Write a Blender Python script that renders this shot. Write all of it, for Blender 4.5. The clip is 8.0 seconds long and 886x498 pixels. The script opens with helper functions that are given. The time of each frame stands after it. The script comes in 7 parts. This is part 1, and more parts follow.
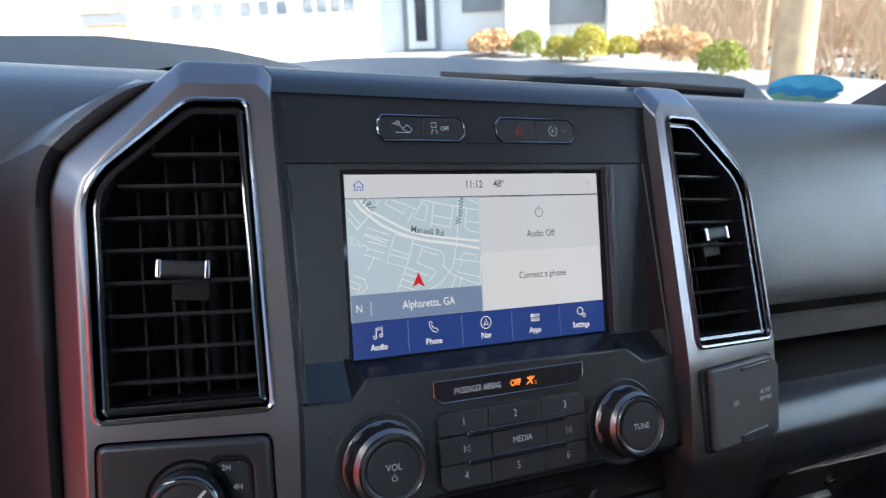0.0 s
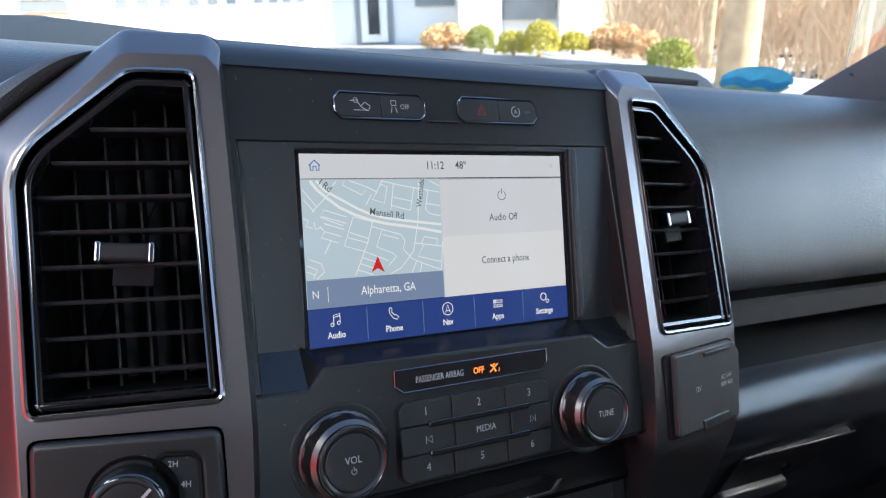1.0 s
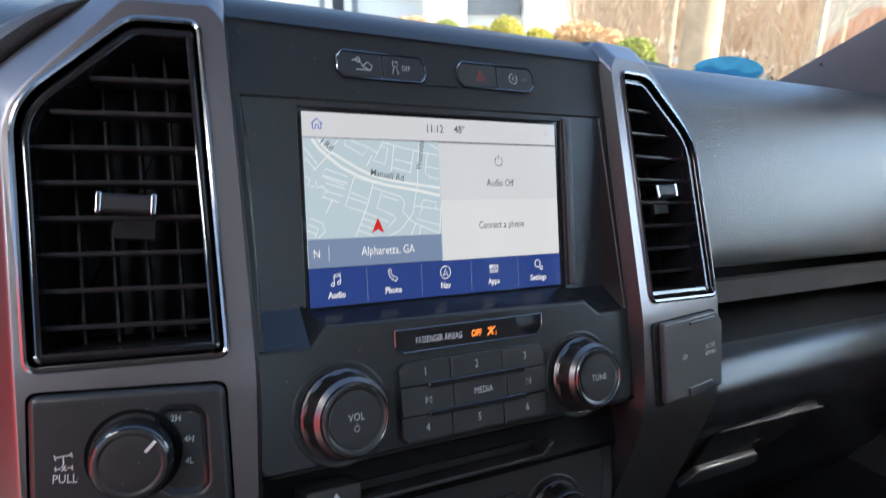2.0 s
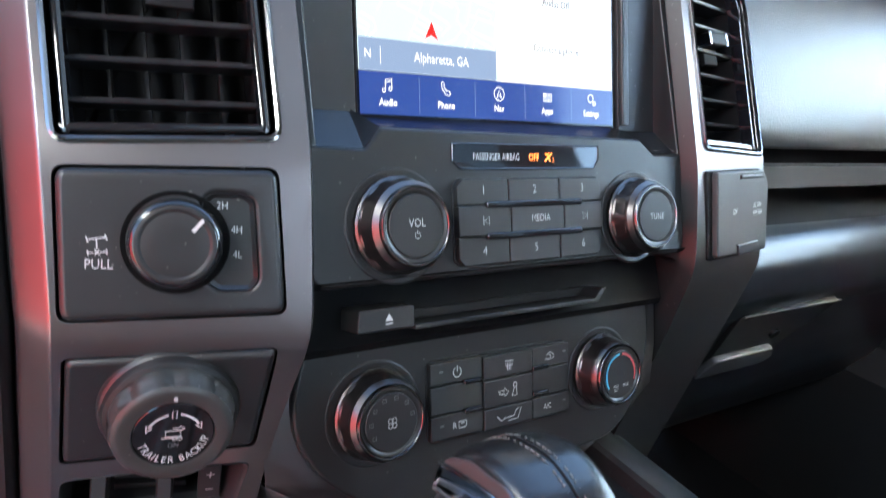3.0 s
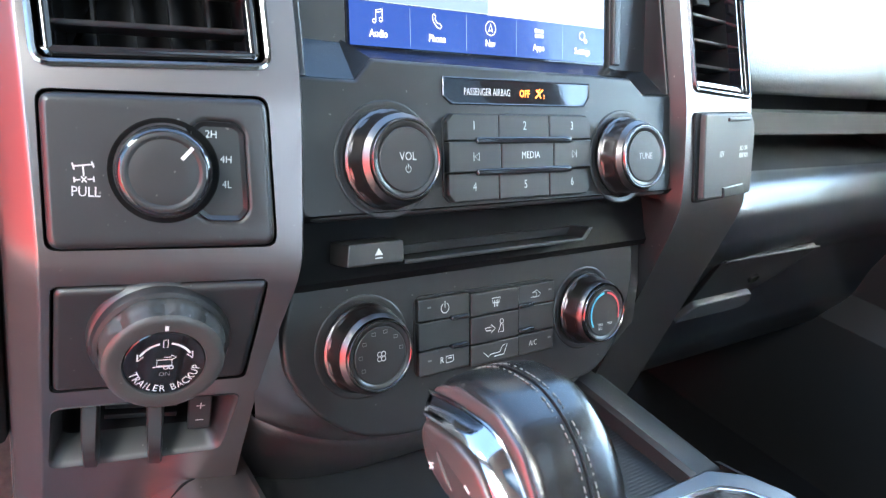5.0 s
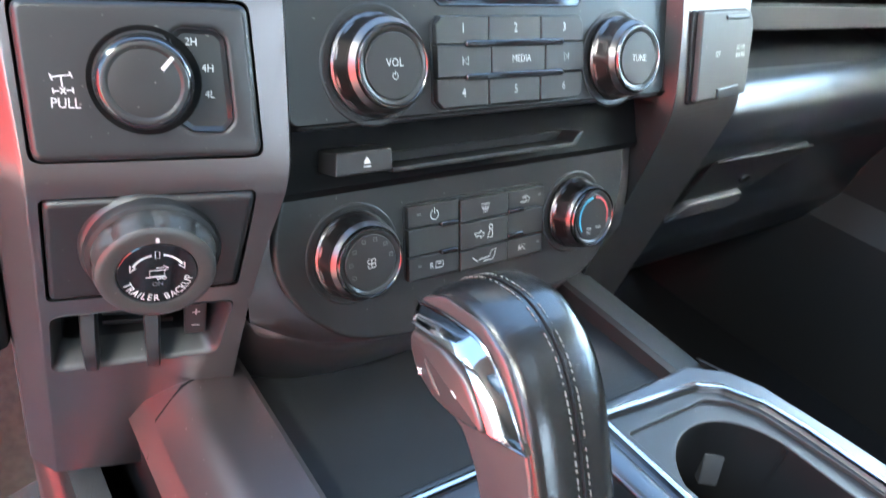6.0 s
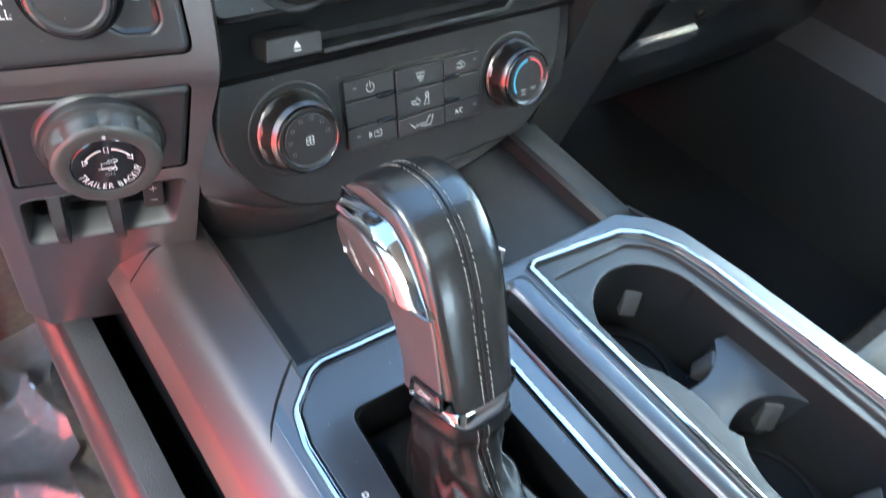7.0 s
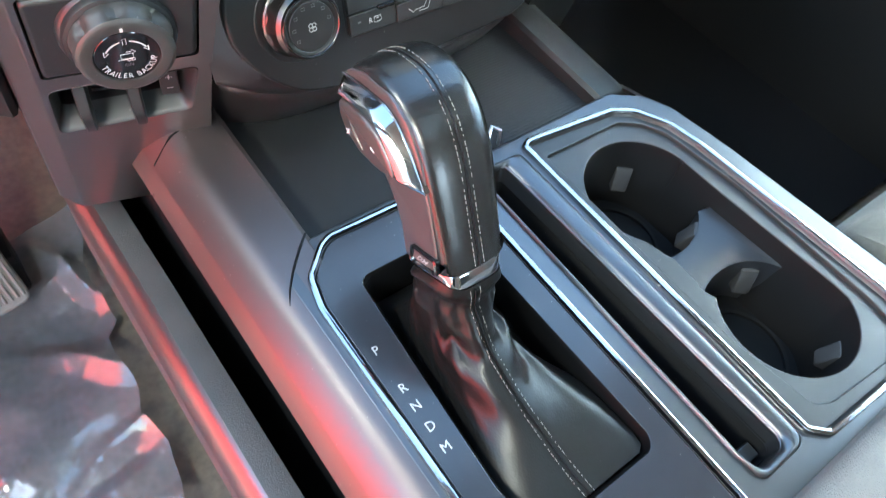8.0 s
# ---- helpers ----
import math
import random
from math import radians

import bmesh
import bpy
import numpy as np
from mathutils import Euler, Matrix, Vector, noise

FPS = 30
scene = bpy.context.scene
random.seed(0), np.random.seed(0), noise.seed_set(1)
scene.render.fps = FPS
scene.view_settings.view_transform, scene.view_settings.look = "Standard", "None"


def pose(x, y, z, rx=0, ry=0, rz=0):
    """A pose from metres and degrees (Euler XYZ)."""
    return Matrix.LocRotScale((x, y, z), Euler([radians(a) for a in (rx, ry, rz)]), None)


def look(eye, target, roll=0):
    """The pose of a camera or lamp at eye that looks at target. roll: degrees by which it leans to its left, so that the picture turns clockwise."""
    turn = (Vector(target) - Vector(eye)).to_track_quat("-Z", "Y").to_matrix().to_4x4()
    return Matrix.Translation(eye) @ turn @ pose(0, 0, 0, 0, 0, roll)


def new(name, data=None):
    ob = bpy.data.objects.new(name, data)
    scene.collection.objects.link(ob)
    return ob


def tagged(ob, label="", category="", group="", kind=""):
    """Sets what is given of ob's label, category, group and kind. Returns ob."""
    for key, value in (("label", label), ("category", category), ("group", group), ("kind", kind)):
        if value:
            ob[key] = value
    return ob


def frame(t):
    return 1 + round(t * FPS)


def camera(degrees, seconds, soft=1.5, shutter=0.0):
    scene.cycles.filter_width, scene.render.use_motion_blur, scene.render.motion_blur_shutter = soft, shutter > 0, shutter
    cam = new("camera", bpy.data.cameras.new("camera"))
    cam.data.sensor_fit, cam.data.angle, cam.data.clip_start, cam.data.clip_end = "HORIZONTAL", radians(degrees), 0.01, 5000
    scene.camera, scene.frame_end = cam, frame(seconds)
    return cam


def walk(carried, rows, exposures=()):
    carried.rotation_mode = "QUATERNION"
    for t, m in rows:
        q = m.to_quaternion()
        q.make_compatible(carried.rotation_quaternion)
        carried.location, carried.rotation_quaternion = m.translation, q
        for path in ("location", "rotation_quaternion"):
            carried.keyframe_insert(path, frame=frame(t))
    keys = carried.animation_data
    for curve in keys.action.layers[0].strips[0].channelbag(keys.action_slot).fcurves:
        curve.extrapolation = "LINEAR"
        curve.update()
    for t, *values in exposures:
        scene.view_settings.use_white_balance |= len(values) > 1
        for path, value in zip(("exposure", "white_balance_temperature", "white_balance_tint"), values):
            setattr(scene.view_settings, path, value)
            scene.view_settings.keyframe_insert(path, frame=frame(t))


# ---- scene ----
cam = camera(63.4, 8.0, soft=1.1, shutter=0.5)
PATH = [
    (0, (-0.209, -0.353, 0.971), (0.638, 1.379, 0.439), 4.3),
    (0.5, (-0.204, -0.343, 0.965), (0.714, 1.353, 0.435), 4.7),
    (1, (-0.206, -0.339, 0.96), (0.756, 1.331, 0.425), 5.2),
    (1.2, (-0.205, -0.338, 0.961), (0.77, 1.323, 0.423), 5.4),
    (2.3, (-0.241, -0.329, 0.915), (0.844, 1.259, 0.368), 7.2),
    (2.5, (-0.249, -0.319, 0.892), (0.854, 1.252, 0.329), 7.5),
    (3, (-0.251, -0.306, 0.852), (0.873, 1.225, 0.226), 8.4),
    (3.5, (-0.256, -0.305, 0.841), (0.892, 1.186, 0.164), 9.2),
    (4, (-0.255, -0.305, 0.842), (0.902, 1.165, 0.136), 9.6),
    (5.5, (-0.255, -0.307, 0.846), (0.894, 1.104, 0.015), 10.0),
    (6, (-0.253, -0.306, 0.852), (0.875, 1.005, -0.154), 10.5),
    (6.5, (-0.241, -0.312, 0.878), (0.837, 0.843, -0.347), 11.2),
    (7, (-0.241, -0.329, 0.901), (0.771, 0.676, -0.501), 11.8),
    (7.5, (-0.248, -0.343, 0.914), (0.681, 0.536, -0.624), 12.3),
    (8, (-0.252, -0.353, 0.925), (0.605, 0.463, -0.687), 11.8),
]
walk(cam, [(t, look(eye, target, roll)) for t, eye, target, roll in PATH], exposures=[(0, 2.05, 6650, 8), (1.2, 2.1, 6650, 8), (2.3, 2.35, 6750, 8), (2.7, 2.8, 6800, 7), (3.5, 3.65, 6850, 3), (5.5, 4.0, 6900, 1), (6.5, 4.15, 7000, -1), (7.4, 4.1, 7150, -3), (8, 4.0, 7250, -3)])
cam.data.dof.use_dof, cam.data.dof.focus_distance, cam.data.dof.aperture_fstop = True, 0.38, 18.0

# ---- world and sun ----
SUN_TO = Vector((0.55, -0.62, 0.72)).normalized()      # towards the sun: behind the truck, high on its right
world = bpy.data.worlds.new("sky")
scene.world = world
world.use_nodes = True
wn = world.node_tree
for n in list(wn.nodes):
    wn.nodes.remove(n)
sky = wn.nodes.new("ShaderNodeTexSky")
sky.sky_type, sky.sun_disc = "NISHITA", False
sky.dust_density, sky.ozone_density = 0.1, 3.0
sky.sun_elevation = math.asin(SUN_TO.z)
sky.sun_rotation = math.atan2(SUN_TO.x, SUN_TO.y)
bg = wn.nodes.new("ShaderNodeBackground")
bg.inputs["Strength"].default_value = 0.15
wout = wn.nodes.new("ShaderNodeOutputWorld")
wn.links.new(sky.outputs[0], bg.inputs[0])
wn.links.new(bg.outputs[0], wout.inputs[0])
sun_data = bpy.data.lights.new("sun", "SUN")
sun_data.energy, sun_data.angle, sun_data.color = 4.0, radians(0.6), (1.0, 0.95, 0.87)
sun = new("sun", sun_data)
sun.matrix_world = look(SUN_TO * 30, (0, 0, 0))


# fill lamps added at four cab openings for sky light; the sunroof is invented
for name, eye, target, wide, high, watts, tone in (("passenger_window_fill", (0.835, -0.24, 1.115), (0, -0.24, 1.05), 0.50, 0.50, 0.75, (0.66, 0.84, 1.0)), ("sunroof_fill", (0.0, -0.72, 1.415), (0.0, -0.71, 0.5), 0.70, 0.45, 0.14, (0.62, 0.80, 1.0)), ("rear_window_fill", (0.0, -1.74, 1.19), (0.0, 0.0, 1.0), 1.20, 0.40, 0.6, (1.0, 0.97, 0.94)), ("driver_door_fill", (-0.80, -0.30, 1.315), (0.0, -0.25, 0.75), 0.90, 0.13, 2.1, (0.94, 0.97, 1.0))):
    area = bpy.data.lights.new(name, "AREA")
    area.shape, area.size, area.size_y, area.energy, area.color = "RECTANGLE", wide, high, watts, tone
    lamp_ob = new(name, area)
    lamp_ob.matrix_world = look(eye, target)


# ---- materials ----
def mat(name, color, rough=0.5, metal=0.0, grain=0.0, grain_scale=900.0, mottle=0.15, mottle_scale=40.0,
        dust=0.0, coat=0.0, emit=None, emit_strength=1.0, alt=None, spec=0.5, voronoi=False, sheen=0.0):
    m = bpy.data.materials.new(name)
    m.use_nodes = True
    nt = m.node_tree
    b = nt.nodes["Principled BSDF"]
    b.inputs["Base Color"].default_value = (*color, 1)
    b.inputs["Roughness"].default_value = rough
    b.inputs["Metallic"].default_value = metal
    b.inputs["Specular IOR Level"].default_value = spec
    b.inputs["Coat Weight"].default_value = coat
    b.inputs["Coat Roughness"].default_value = 0.05
    b.inputs["Sheen Weight"].default_value = sheen
    tc = nt.nodes.new("ShaderNodeTexCoord")
    if mottle:
        nz = nt.nodes.new("ShaderNodeTexNoise")
        nz.inputs["Scale"].default_value, nz.inputs["Detail"].default_value = mottle_scale, 5.0
        nt.links.new(tc.outputs["Object"], nz.inputs["Vector"])
        mx = nt.nodes.new("ShaderNodeMix")
        mx.data_type = "RGBA"
        other = alt or tuple(min(1, c * (1 + mottle * 2)) for c in color)
        mx.inputs[6].default_value = (*(c * (1 - mottle) for c in color), 1)
        mx.inputs[7].default_value = (*other, 1)
        nt.links.new(nz.outputs["Fac"], mx.inputs[0])
        col = mx.outputs[2]
        mr = nt.nodes.new("ShaderNodeMapRange")
        mr.inputs["To Min"].default_value = rough * (1 - mottle * 0.6)
        mr.inputs["To Max"].default_value = min(1, rough * (1 + mottle * 0.6))
        nt.links.new(nz.outputs["Fac"], mr.inputs["Value"])
        nt.links.new(mr.outputs[0], b.inputs["Roughness"])
        if dust:
            dn = nt.nodes.new("ShaderNodeTexNoise")
            dn.inputs["Scale"].default_value, dn.inputs["Detail"].default_value = 420.0, 1.0
            nt.links.new(tc.outputs["Object"], dn.inputs["Vector"])
            dr = nt.nodes.new("ShaderNodeMapRange")
            dr.inputs["From Min"].default_value, dr.inputs["From Max"].default_value = 0.76, 0.80
            dr.inputs["To Max"].default_value = dust
            nt.links.new(dn.outputs["Fac"], dr.inputs["Value"])
            dm = nt.nodes.new("ShaderNodeMix")
            dm.data_type = "RGBA"
            dm.inputs[7].default_value = (0.45, 0.43, 0.40, 1)
            nt.links.new(dr.outputs[0], dm.inputs[0])
            nt.links.new(col, dm.inputs[6])
            col = dm.outputs[2]
        nt.links.new(col, b.inputs["Base Color"])
    if grain:
        g = nt.nodes.new("ShaderNodeTexVoronoi" if voronoi else "ShaderNodeTexNoise")
        g.inputs["Scale"].default_value = grain_scale
        nt.links.new(tc.outputs["Object"], g.inputs["Vector"])
        bp = nt.nodes.new("ShaderNodeBump")
        bp.inputs["Strength"].default_value, bp.inputs["Distance"].default_value = grain, 0.0006
        nt.links.new(g.outputs[0], bp.inputs["Height"])
        nt.links.new(bp.outputs[0], b.inputs["Normal"])
    if emit:
        b.inputs["Emission Color"].default_value = (*emit, 1)
        b.inputs["Emission Strength"].default_value = emit_strength
    return m


def glass(name, color, rough=0.0, ior=1.45):
    m = bpy.data.materials.new(name)
    m.use_nodes = True
    b = m.node_tree.nodes["Principled BSDF"]
    b.inputs["Base Color"].default_value = (*color, 1)
    b.inputs["Transmission Weight"].default_value = 1.0
    b.inputs["Roughness"].default_value, b.inputs["IOR"].default_value = rough, ior
    return m


def film(name):
    """Clear plastic film: mostly see-through, a little milky, with a sharp gloss."""
    m = bpy.data.materials.new(name)
    m.use_nodes = True
    nt = m.node_tree
    for n in list(nt.nodes):
        nt.nodes.remove(n)
    out, veil, skin = nt.nodes.new("ShaderNodeOutputMaterial"), nt.nodes.new("ShaderNodeMixShader"), nt.nodes.new("ShaderNodeMixShader")
    clear, milk, gloss, fres = nt.nodes.new("ShaderNodeBsdfTransparent"), nt.nodes.new("ShaderNodeBsdfDiffuse"), nt.nodes.new("ShaderNodeBsdfGlossy"), nt.nodes.new("ShaderNodeFresnel")
    clear.inputs[0].default_value, milk.inputs[0].default_value = (0.86, 0.86, 0.90, 1), (0.42, 0.42, 0.46, 1)
    gloss.inputs["Roughness"].default_value, fres.inputs[0].default_value, veil.inputs[0].default_value = 0.11, 1.8, 0.27
    nt.links.new(clear.outputs[0], veil.inputs[1])
    nt.links.new(milk.outputs[0], veil.inputs[2])
    nt.links.new(fres.outputs[0], skin.inputs[0])
    nt.links.new(veil.outputs[0], skin.inputs[1])
    nt.links.new(gloss.outputs[0], skin.inputs[2])
    nt.links.new(skin.outputs[0], out.inputs[0])
    return m


M_PLASTIC = mat("satin_black_plastic", (0.013, 0.013, 0.014), 0.36, grain=0.09, grain_scale=2100, mottle=0.10, dust=0.2)
M_FASCIA = mat("fascia_plastic", (0.012, 0.012, 0.0125), 0.36, grain=0.10, grain_scale=1900, mottle=0.08, dust=0.2, spec=0.40)
M_KEY = mat("key_plastic", (0.014, 0.014, 0.0145), 0.45, grain=0.04, grain_scale=3000, mottle=0.1, dust=0.2, spec=0.38)
M_CAP = mat("matte_knob_cap", (0.013, 0.013, 0.0135), 0.44, grain=0.05, grain_scale=2600, mottle=0.1, dust=0.2, spec=0.36)
M_PAD = mat("grained_dash_skin", (0.044, 0.045, 0.047), 0.40, grain=0.28, grain_scale=620, mottle=0.10, voronoi=True, dust=0.15)
# dark plastic, lowered further to hold the shade of recesses and wells
M_DARK = mat("dark_plastic_and_recess_shade", (0.008, 0.008, 0.009), 0.55, grain=0.05, mottle=0.1, spec=0.28)
# for black parts and seams, and for shade painted into cavities
M_BLACK = mat("black_parts_and_cavity_shade", (0.004, 0.004, 0.005), 0.7, mottle=0.1, spec=0.2)
M_GLOSS = mat("gloss_black", (0.008, 0.008, 0.010), 0.06, mottle=0.05, coat=0.6)
M_SILVER = mat("satin_graphite_paint", (0.175, 0.160, 0.162), 0.33, metal=0.95, mottle=0.08, mottle_scale=12, dust=0.15)
M_RAIL = mat("satin_graphite_rail", (0.142, 0.118, 0.116), 0.37, metal=0.9, mottle=0.08, mottle_scale=12, dust=0.2)
M_DECK = mat("satin_dark_deck", (0.110, 0.112, 0.117), 0.33, metal=0.9, mottle=0.03, mottle_scale=12, dust=0.12)
M_RIM = mat("dark_chrome_rim", (0.20, 0.20, 0.21), 0.15, metal=1.0, mottle=0.06)
# base tinted slightly red to carry part of the red reflection
M_FLANK = mat("black_flank_red_reflection", (0.044, 0.034, 0.034), 0.30, mottle=0.08, spec=0.9)
# near-black, so that the shade in hollows and wells is in the colour
M_HOLLOW_SHADE = mat("hollow_shade_black", (0.0025, 0.0025, 0.0028), 0.6, mottle=0.1, spec=0.08)
M_DISH = mat("satin_dark_metal", (0.060, 0.058, 0.057), 0.28, metal=0.8, mottle=0.06)
M_BRIGHT = mat("chrome_edge", (0.40, 0.40, 0.42), 0.09, metal=1.0, mottle=0.06, grain=0.14, grain_scale=110)
M_CHROME = mat("chrome", (0.40, 0.40, 0.42), 0.09, metal=1.0, mottle=0.06)
M_SMOKE = mat("smoked_chrome", (0.115, 0.105, 0.104), 0.24, metal=1.0, mottle=0.08)
M_BARREL = mat("satin_smoked_chrome", (0.125, 0.113, 0.110), 0.33, metal=1.0, mottle=0.08)
M_LEATHER = mat("black_leather", (0.009, 0.0086, 0.0086), 0.23, grain=0.08, grain_scale=1100, mottle=0.22, mottle_scale=55, voronoi=True, dust=0.06, spec=0.60)
M_BOOT = mat("creased_black_leather", (0.006, 0.0058, 0.0058), 0.34, grain=0.08, grain_scale=900, mottle=0.22, mottle_scale=55, voronoi=True, dust=0.04, spec=0.30)
M_THREAD = mat("grey_thread", (0.16, 0.15, 0.135), 0.8, mottle=0.2)
M_WHITE = mat("white_print", (0.45, 0.45, 0.45), 0.5, mottle=0.05)
M_GREYPRINT = mat("grey_print", (0.32, 0.32, 0.33), 0.5, mottle=0.05)
M_FAINT = mat("faint_print", (0.10, 0.10, 0.105), 0.5, mottle=0.05)
M_REDPRINT = mat("red_print", (0.45, 0.03, 0.03), 0.5, mottle=0.05)
M_ORANGE = mat("amber_indicator", (0.6, 0.15, 0.02), 0.4, mottle=0, emit=(1.0, 0.20, 0.02), emit_strength=0.3)
M_BLUEARC = mat("blue_print", (0.04, 0.29, 0.43), 0.4, mottle=0.05)
M_REDARC = mat("warm_red_print", (0.40, 0.045, 0.05), 0.4, mottle=0.05)
# near-black colour that stands for the shade in the passenger footwell
M_FOOTSHADE = mat("footwell_shade_black", (0.009, 0.009, 0.010), 0.9, grain=0.6, grain_scale=900, mottle=0.3, mottle_scale=120, spec=0.15)
M_DOOR = mat("dark_door_plastic", (0.007, 0.007, 0.008), 0.60, grain=0.3, grain_scale=700, mottle=0.12, voronoi=True)
M_RUBBER = mat("ribbed_rubber", (0.012, 0.012, 0.013), 0.48, grain=0.1, mottle=0.15, spec=0.3)
M_CARPET = mat("brown_carpet", (0.135, 0.112, 0.090), 0.95, grain=1.0, grain_scale=900, mottle=0.4, mottle_scale=120, sheen=0.2)
M_FABRIC = mat("grey_seat_cloth", (0.11, 0.103, 0.088), 0.9, grain=0.8, grain_scale=1300, mottle=0.25, mottle_scale=300, sheen=0.3)
M_HEADLINER = mat("dark_grey_headliner", (0.15, 0.148, 0.145), 0.9, grain=0.3, mottle=0.08)
M_TRIM = mat("grey_pillar_trim", (0.10, 0.105, 0.115), 0.6, grain=0.2, mottle=0.08)
M_GRIP = mat("worn_grip_rubber", (0.030, 0.029, 0.028), 0.40, grain=0.08, mottle=0.2, dust=0.25)
M_ROLL = mat("smooth_dash_roll", (0.012, 0.013, 0.016), 0.29, mottle=0.03, mottle_scale=8, spec=0.42)
M_FILM = film("clear_plastic_film")
M_GLASS = glass("windshield_glass", (0.97, 0.99, 0.98))
M_TINTED = glass("tinted_glass", (0.10, 0.11, 0.11))
M_RECESS = mat("smooth_recess_plastic", (0.009, 0.009, 0.0095), 0.22, mottle=0.08, spec=0.30)
M_PEDAL = mat("worn_rubber_pedal", (0.16, 0.15, 0.14), 0.6, grain=0.2, mottle=0.2)


def lit(name, color, strength=1.0):
    """A lit picture element of a display, under a glossy cover."""
    return mat(name, (0.01, 0.01, 0.01), 0.12, mottle=0, emit=color, emit_strength=strength)


SCR = 0.185
U_GREY = lit("display_light_grey", (0.72, 0.74, 0.80), SCR)
U_PALE = lit("display_pale", (0.80, 0.81, 0.85), SCR)
U_MAP = lit("display_map_blue", (0.55, 0.68, 0.78), SCR)
U_ROAD = lit("display_road_white", (0.90, 0.93, 0.95), SCR)
U_BAND = lit("display_slate_band", (0.21, 0.29, 0.46), SCR)
U_BLUE = lit("display_blue_bar", (0.018, 0.052, 0.26), SCR)
U_WHITE = lit("display_white", (0.95, 0.95, 1.0), SCR)
U_TEXT = lit("display_dark_text", (0.10, 0.11, 0.13), SCR)
U_HOME = lit("display_home_blue", (0.05, 0.12, 0.60), SCR)
U_RED = lit("display_red_arrow", (0.70, 0.02, 0.02), SCR)
U_LINE = lit("display_grey_line", (0.42, 0.44, 0.50), SCR)
M_GLOSSPLATE = mat("satin_dark_plate", (0.020, 0.022, 0.028), 0.24, mottle=0.12, mottle_scale=20, coat=0.15, dust=0.2)
M_FINGER = mat("grey_rubber", (0.046, 0.046, 0.050), 0.5, mottle=0.1)
M_DISHPLASTIC = mat("satin_bay_plastic", (0.022, 0.022, 0.023), 0.40, grain=0.05, grain_scale=2400, mottle=0.08, dust=0.15)
M_DIVIDER = mat("smooth_grey_plastic", (0.020, 0.021, 0.025), 0.36, mottle=0.08)
M_LOUVRE = mat("louvre_plastic", (0.015, 0.015, 0.017), 0.32, mottle=0.08)
M_ROCKER = mat("satin_dark_chrome", (0.085, 0.072, 0.070), 0.32, metal=0.6, mottle=0.08)
M_TRIMSTRIP = mat("satin_strip", (0.045, 0.045, 0.048), 0.40, mottle=0.1)
M_SIDE = mat("grained_side_plastic", (0.075, 0.070, 0.070), 0.48, grain=0.5, grain_scale=900, mottle=0.15)
M_VINYL = mat("grey_vinyl", (0.150, 0.145, 0.135), 0.62, grain=0.6, grain_scale=900, voronoi=True, mottle=0.12)
M_DARKPATCH = mat("dark_grey_cover", (0.045, 0.048, 0.055), 0.6, mottle=0.1)
M_COVER = mat("dull_black_cover", (0.030, 0.030, 0.031), 0.50, grain=0.10, grain_scale=1900, mottle=0.08, dust=0.2)
M_CLIP = mat("satin_steel_clip", (0.62, 0.62, 0.64), 0.34, metal=0.9, mottle=0.08)
M_STBLUE = mat("sticker_blue", (0.10, 0.46, 0.66), 0.4, mottle=0.3, mottle_scale=80)
M_STGREEN = mat("sticker_green", (0.26, 0.45, 0.30), 0.4, mottle=0.3, mottle_scale=80)
M_STDARK = mat("sticker_deep_blue", (0.04, 0.26, 0.48), 0.4, mottle=0.3, mottle_scale=80)
M_HOOD = mat("dark_blue_paint", (0.020, 0.030, 0.045), 0.45, mottle=0.1, spec=0.25)
M_ASPHALT = mat("pale_asphalt", (0.30, 0.29, 0.275), 0.9, mottle=0.25, mottle_scale=1.5, grain=0.4, grain_scale=60)
M_PAINTWHITE = mat("white_paint", (0.80, 0.80, 0.78), 0.35, mottle=0.04, mottle_scale=2)
M_PAINTBLUE = mat("light_blue_paint", (0.25, 0.40, 0.55), 0.3, mottle=0.06, mottle_scale=2)
M_PAINTRED = mat("bright_red_paint", (0.66, 0.050, 0.055), 0.45, mottle=0.06, mottle_scale=2)
M_CARGLASS = mat("dark_window", (0.03, 0.035, 0.04), 0.08, mottle=0.05, mottle_scale=2)
M_TYRE = mat("tyre_rubber", (0.02, 0.02, 0.02), 0.8, mottle=0.2, mottle_scale=5)
M_TAIL = mat("red_lamp_plastic", (0.55, 0.03, 0.03), 0.2, mottle=0.1)
M_GREYPAINT = mat("grey_paint", (0.20, 0.21, 0.22), 0.5, mottle=0.15, mottle_scale=2)
M_YELLOW = mat("yellow_print", (0.85, 0.66, 0.28), 0.5, mottle=0.08)
M_ORANGEPAINT = mat("orange_print", (0.85, 0.55, 0.36), 0.5, mottle=0.08)
M_STUCCO = mat("pale_stucco", (0.72, 0.70, 0.66), 0.85, mottle=0.10, mottle_scale=1.2, grain=0.3, grain_scale=30)
M_TANPAINT = mat("tan_stone", (0.50, 0.38, 0.22), 0.8, mottle=0.2, mottle_scale=3)
M_SHRUBY = mat("yellow_green_leaves", (0.42, 0.36, 0.06), 0.7, mottle=0.4, mottle_scale=4)
M_SHRUBG = mat("green_leaves", (0.27, 0.28, 0.06), 0.7, mottle=0.4, mottle_scale=4)
M_SHRUBO = mat("orange_leaves", (0.62, 0.38, 0.20), 0.7, mottle=0.35, mottle_scale=4)
M_BARK = mat("pale_bark", (0.40, 0.27, 0.16), 0.9, mottle=0.4, mottle_scale=5, grain=0.6, grain_scale=25)
M_WOODS = mat("winter_twigs", (0.48, 0.34, 0.22), 0.9, mottle=0.5, mottle_scale=0.6)


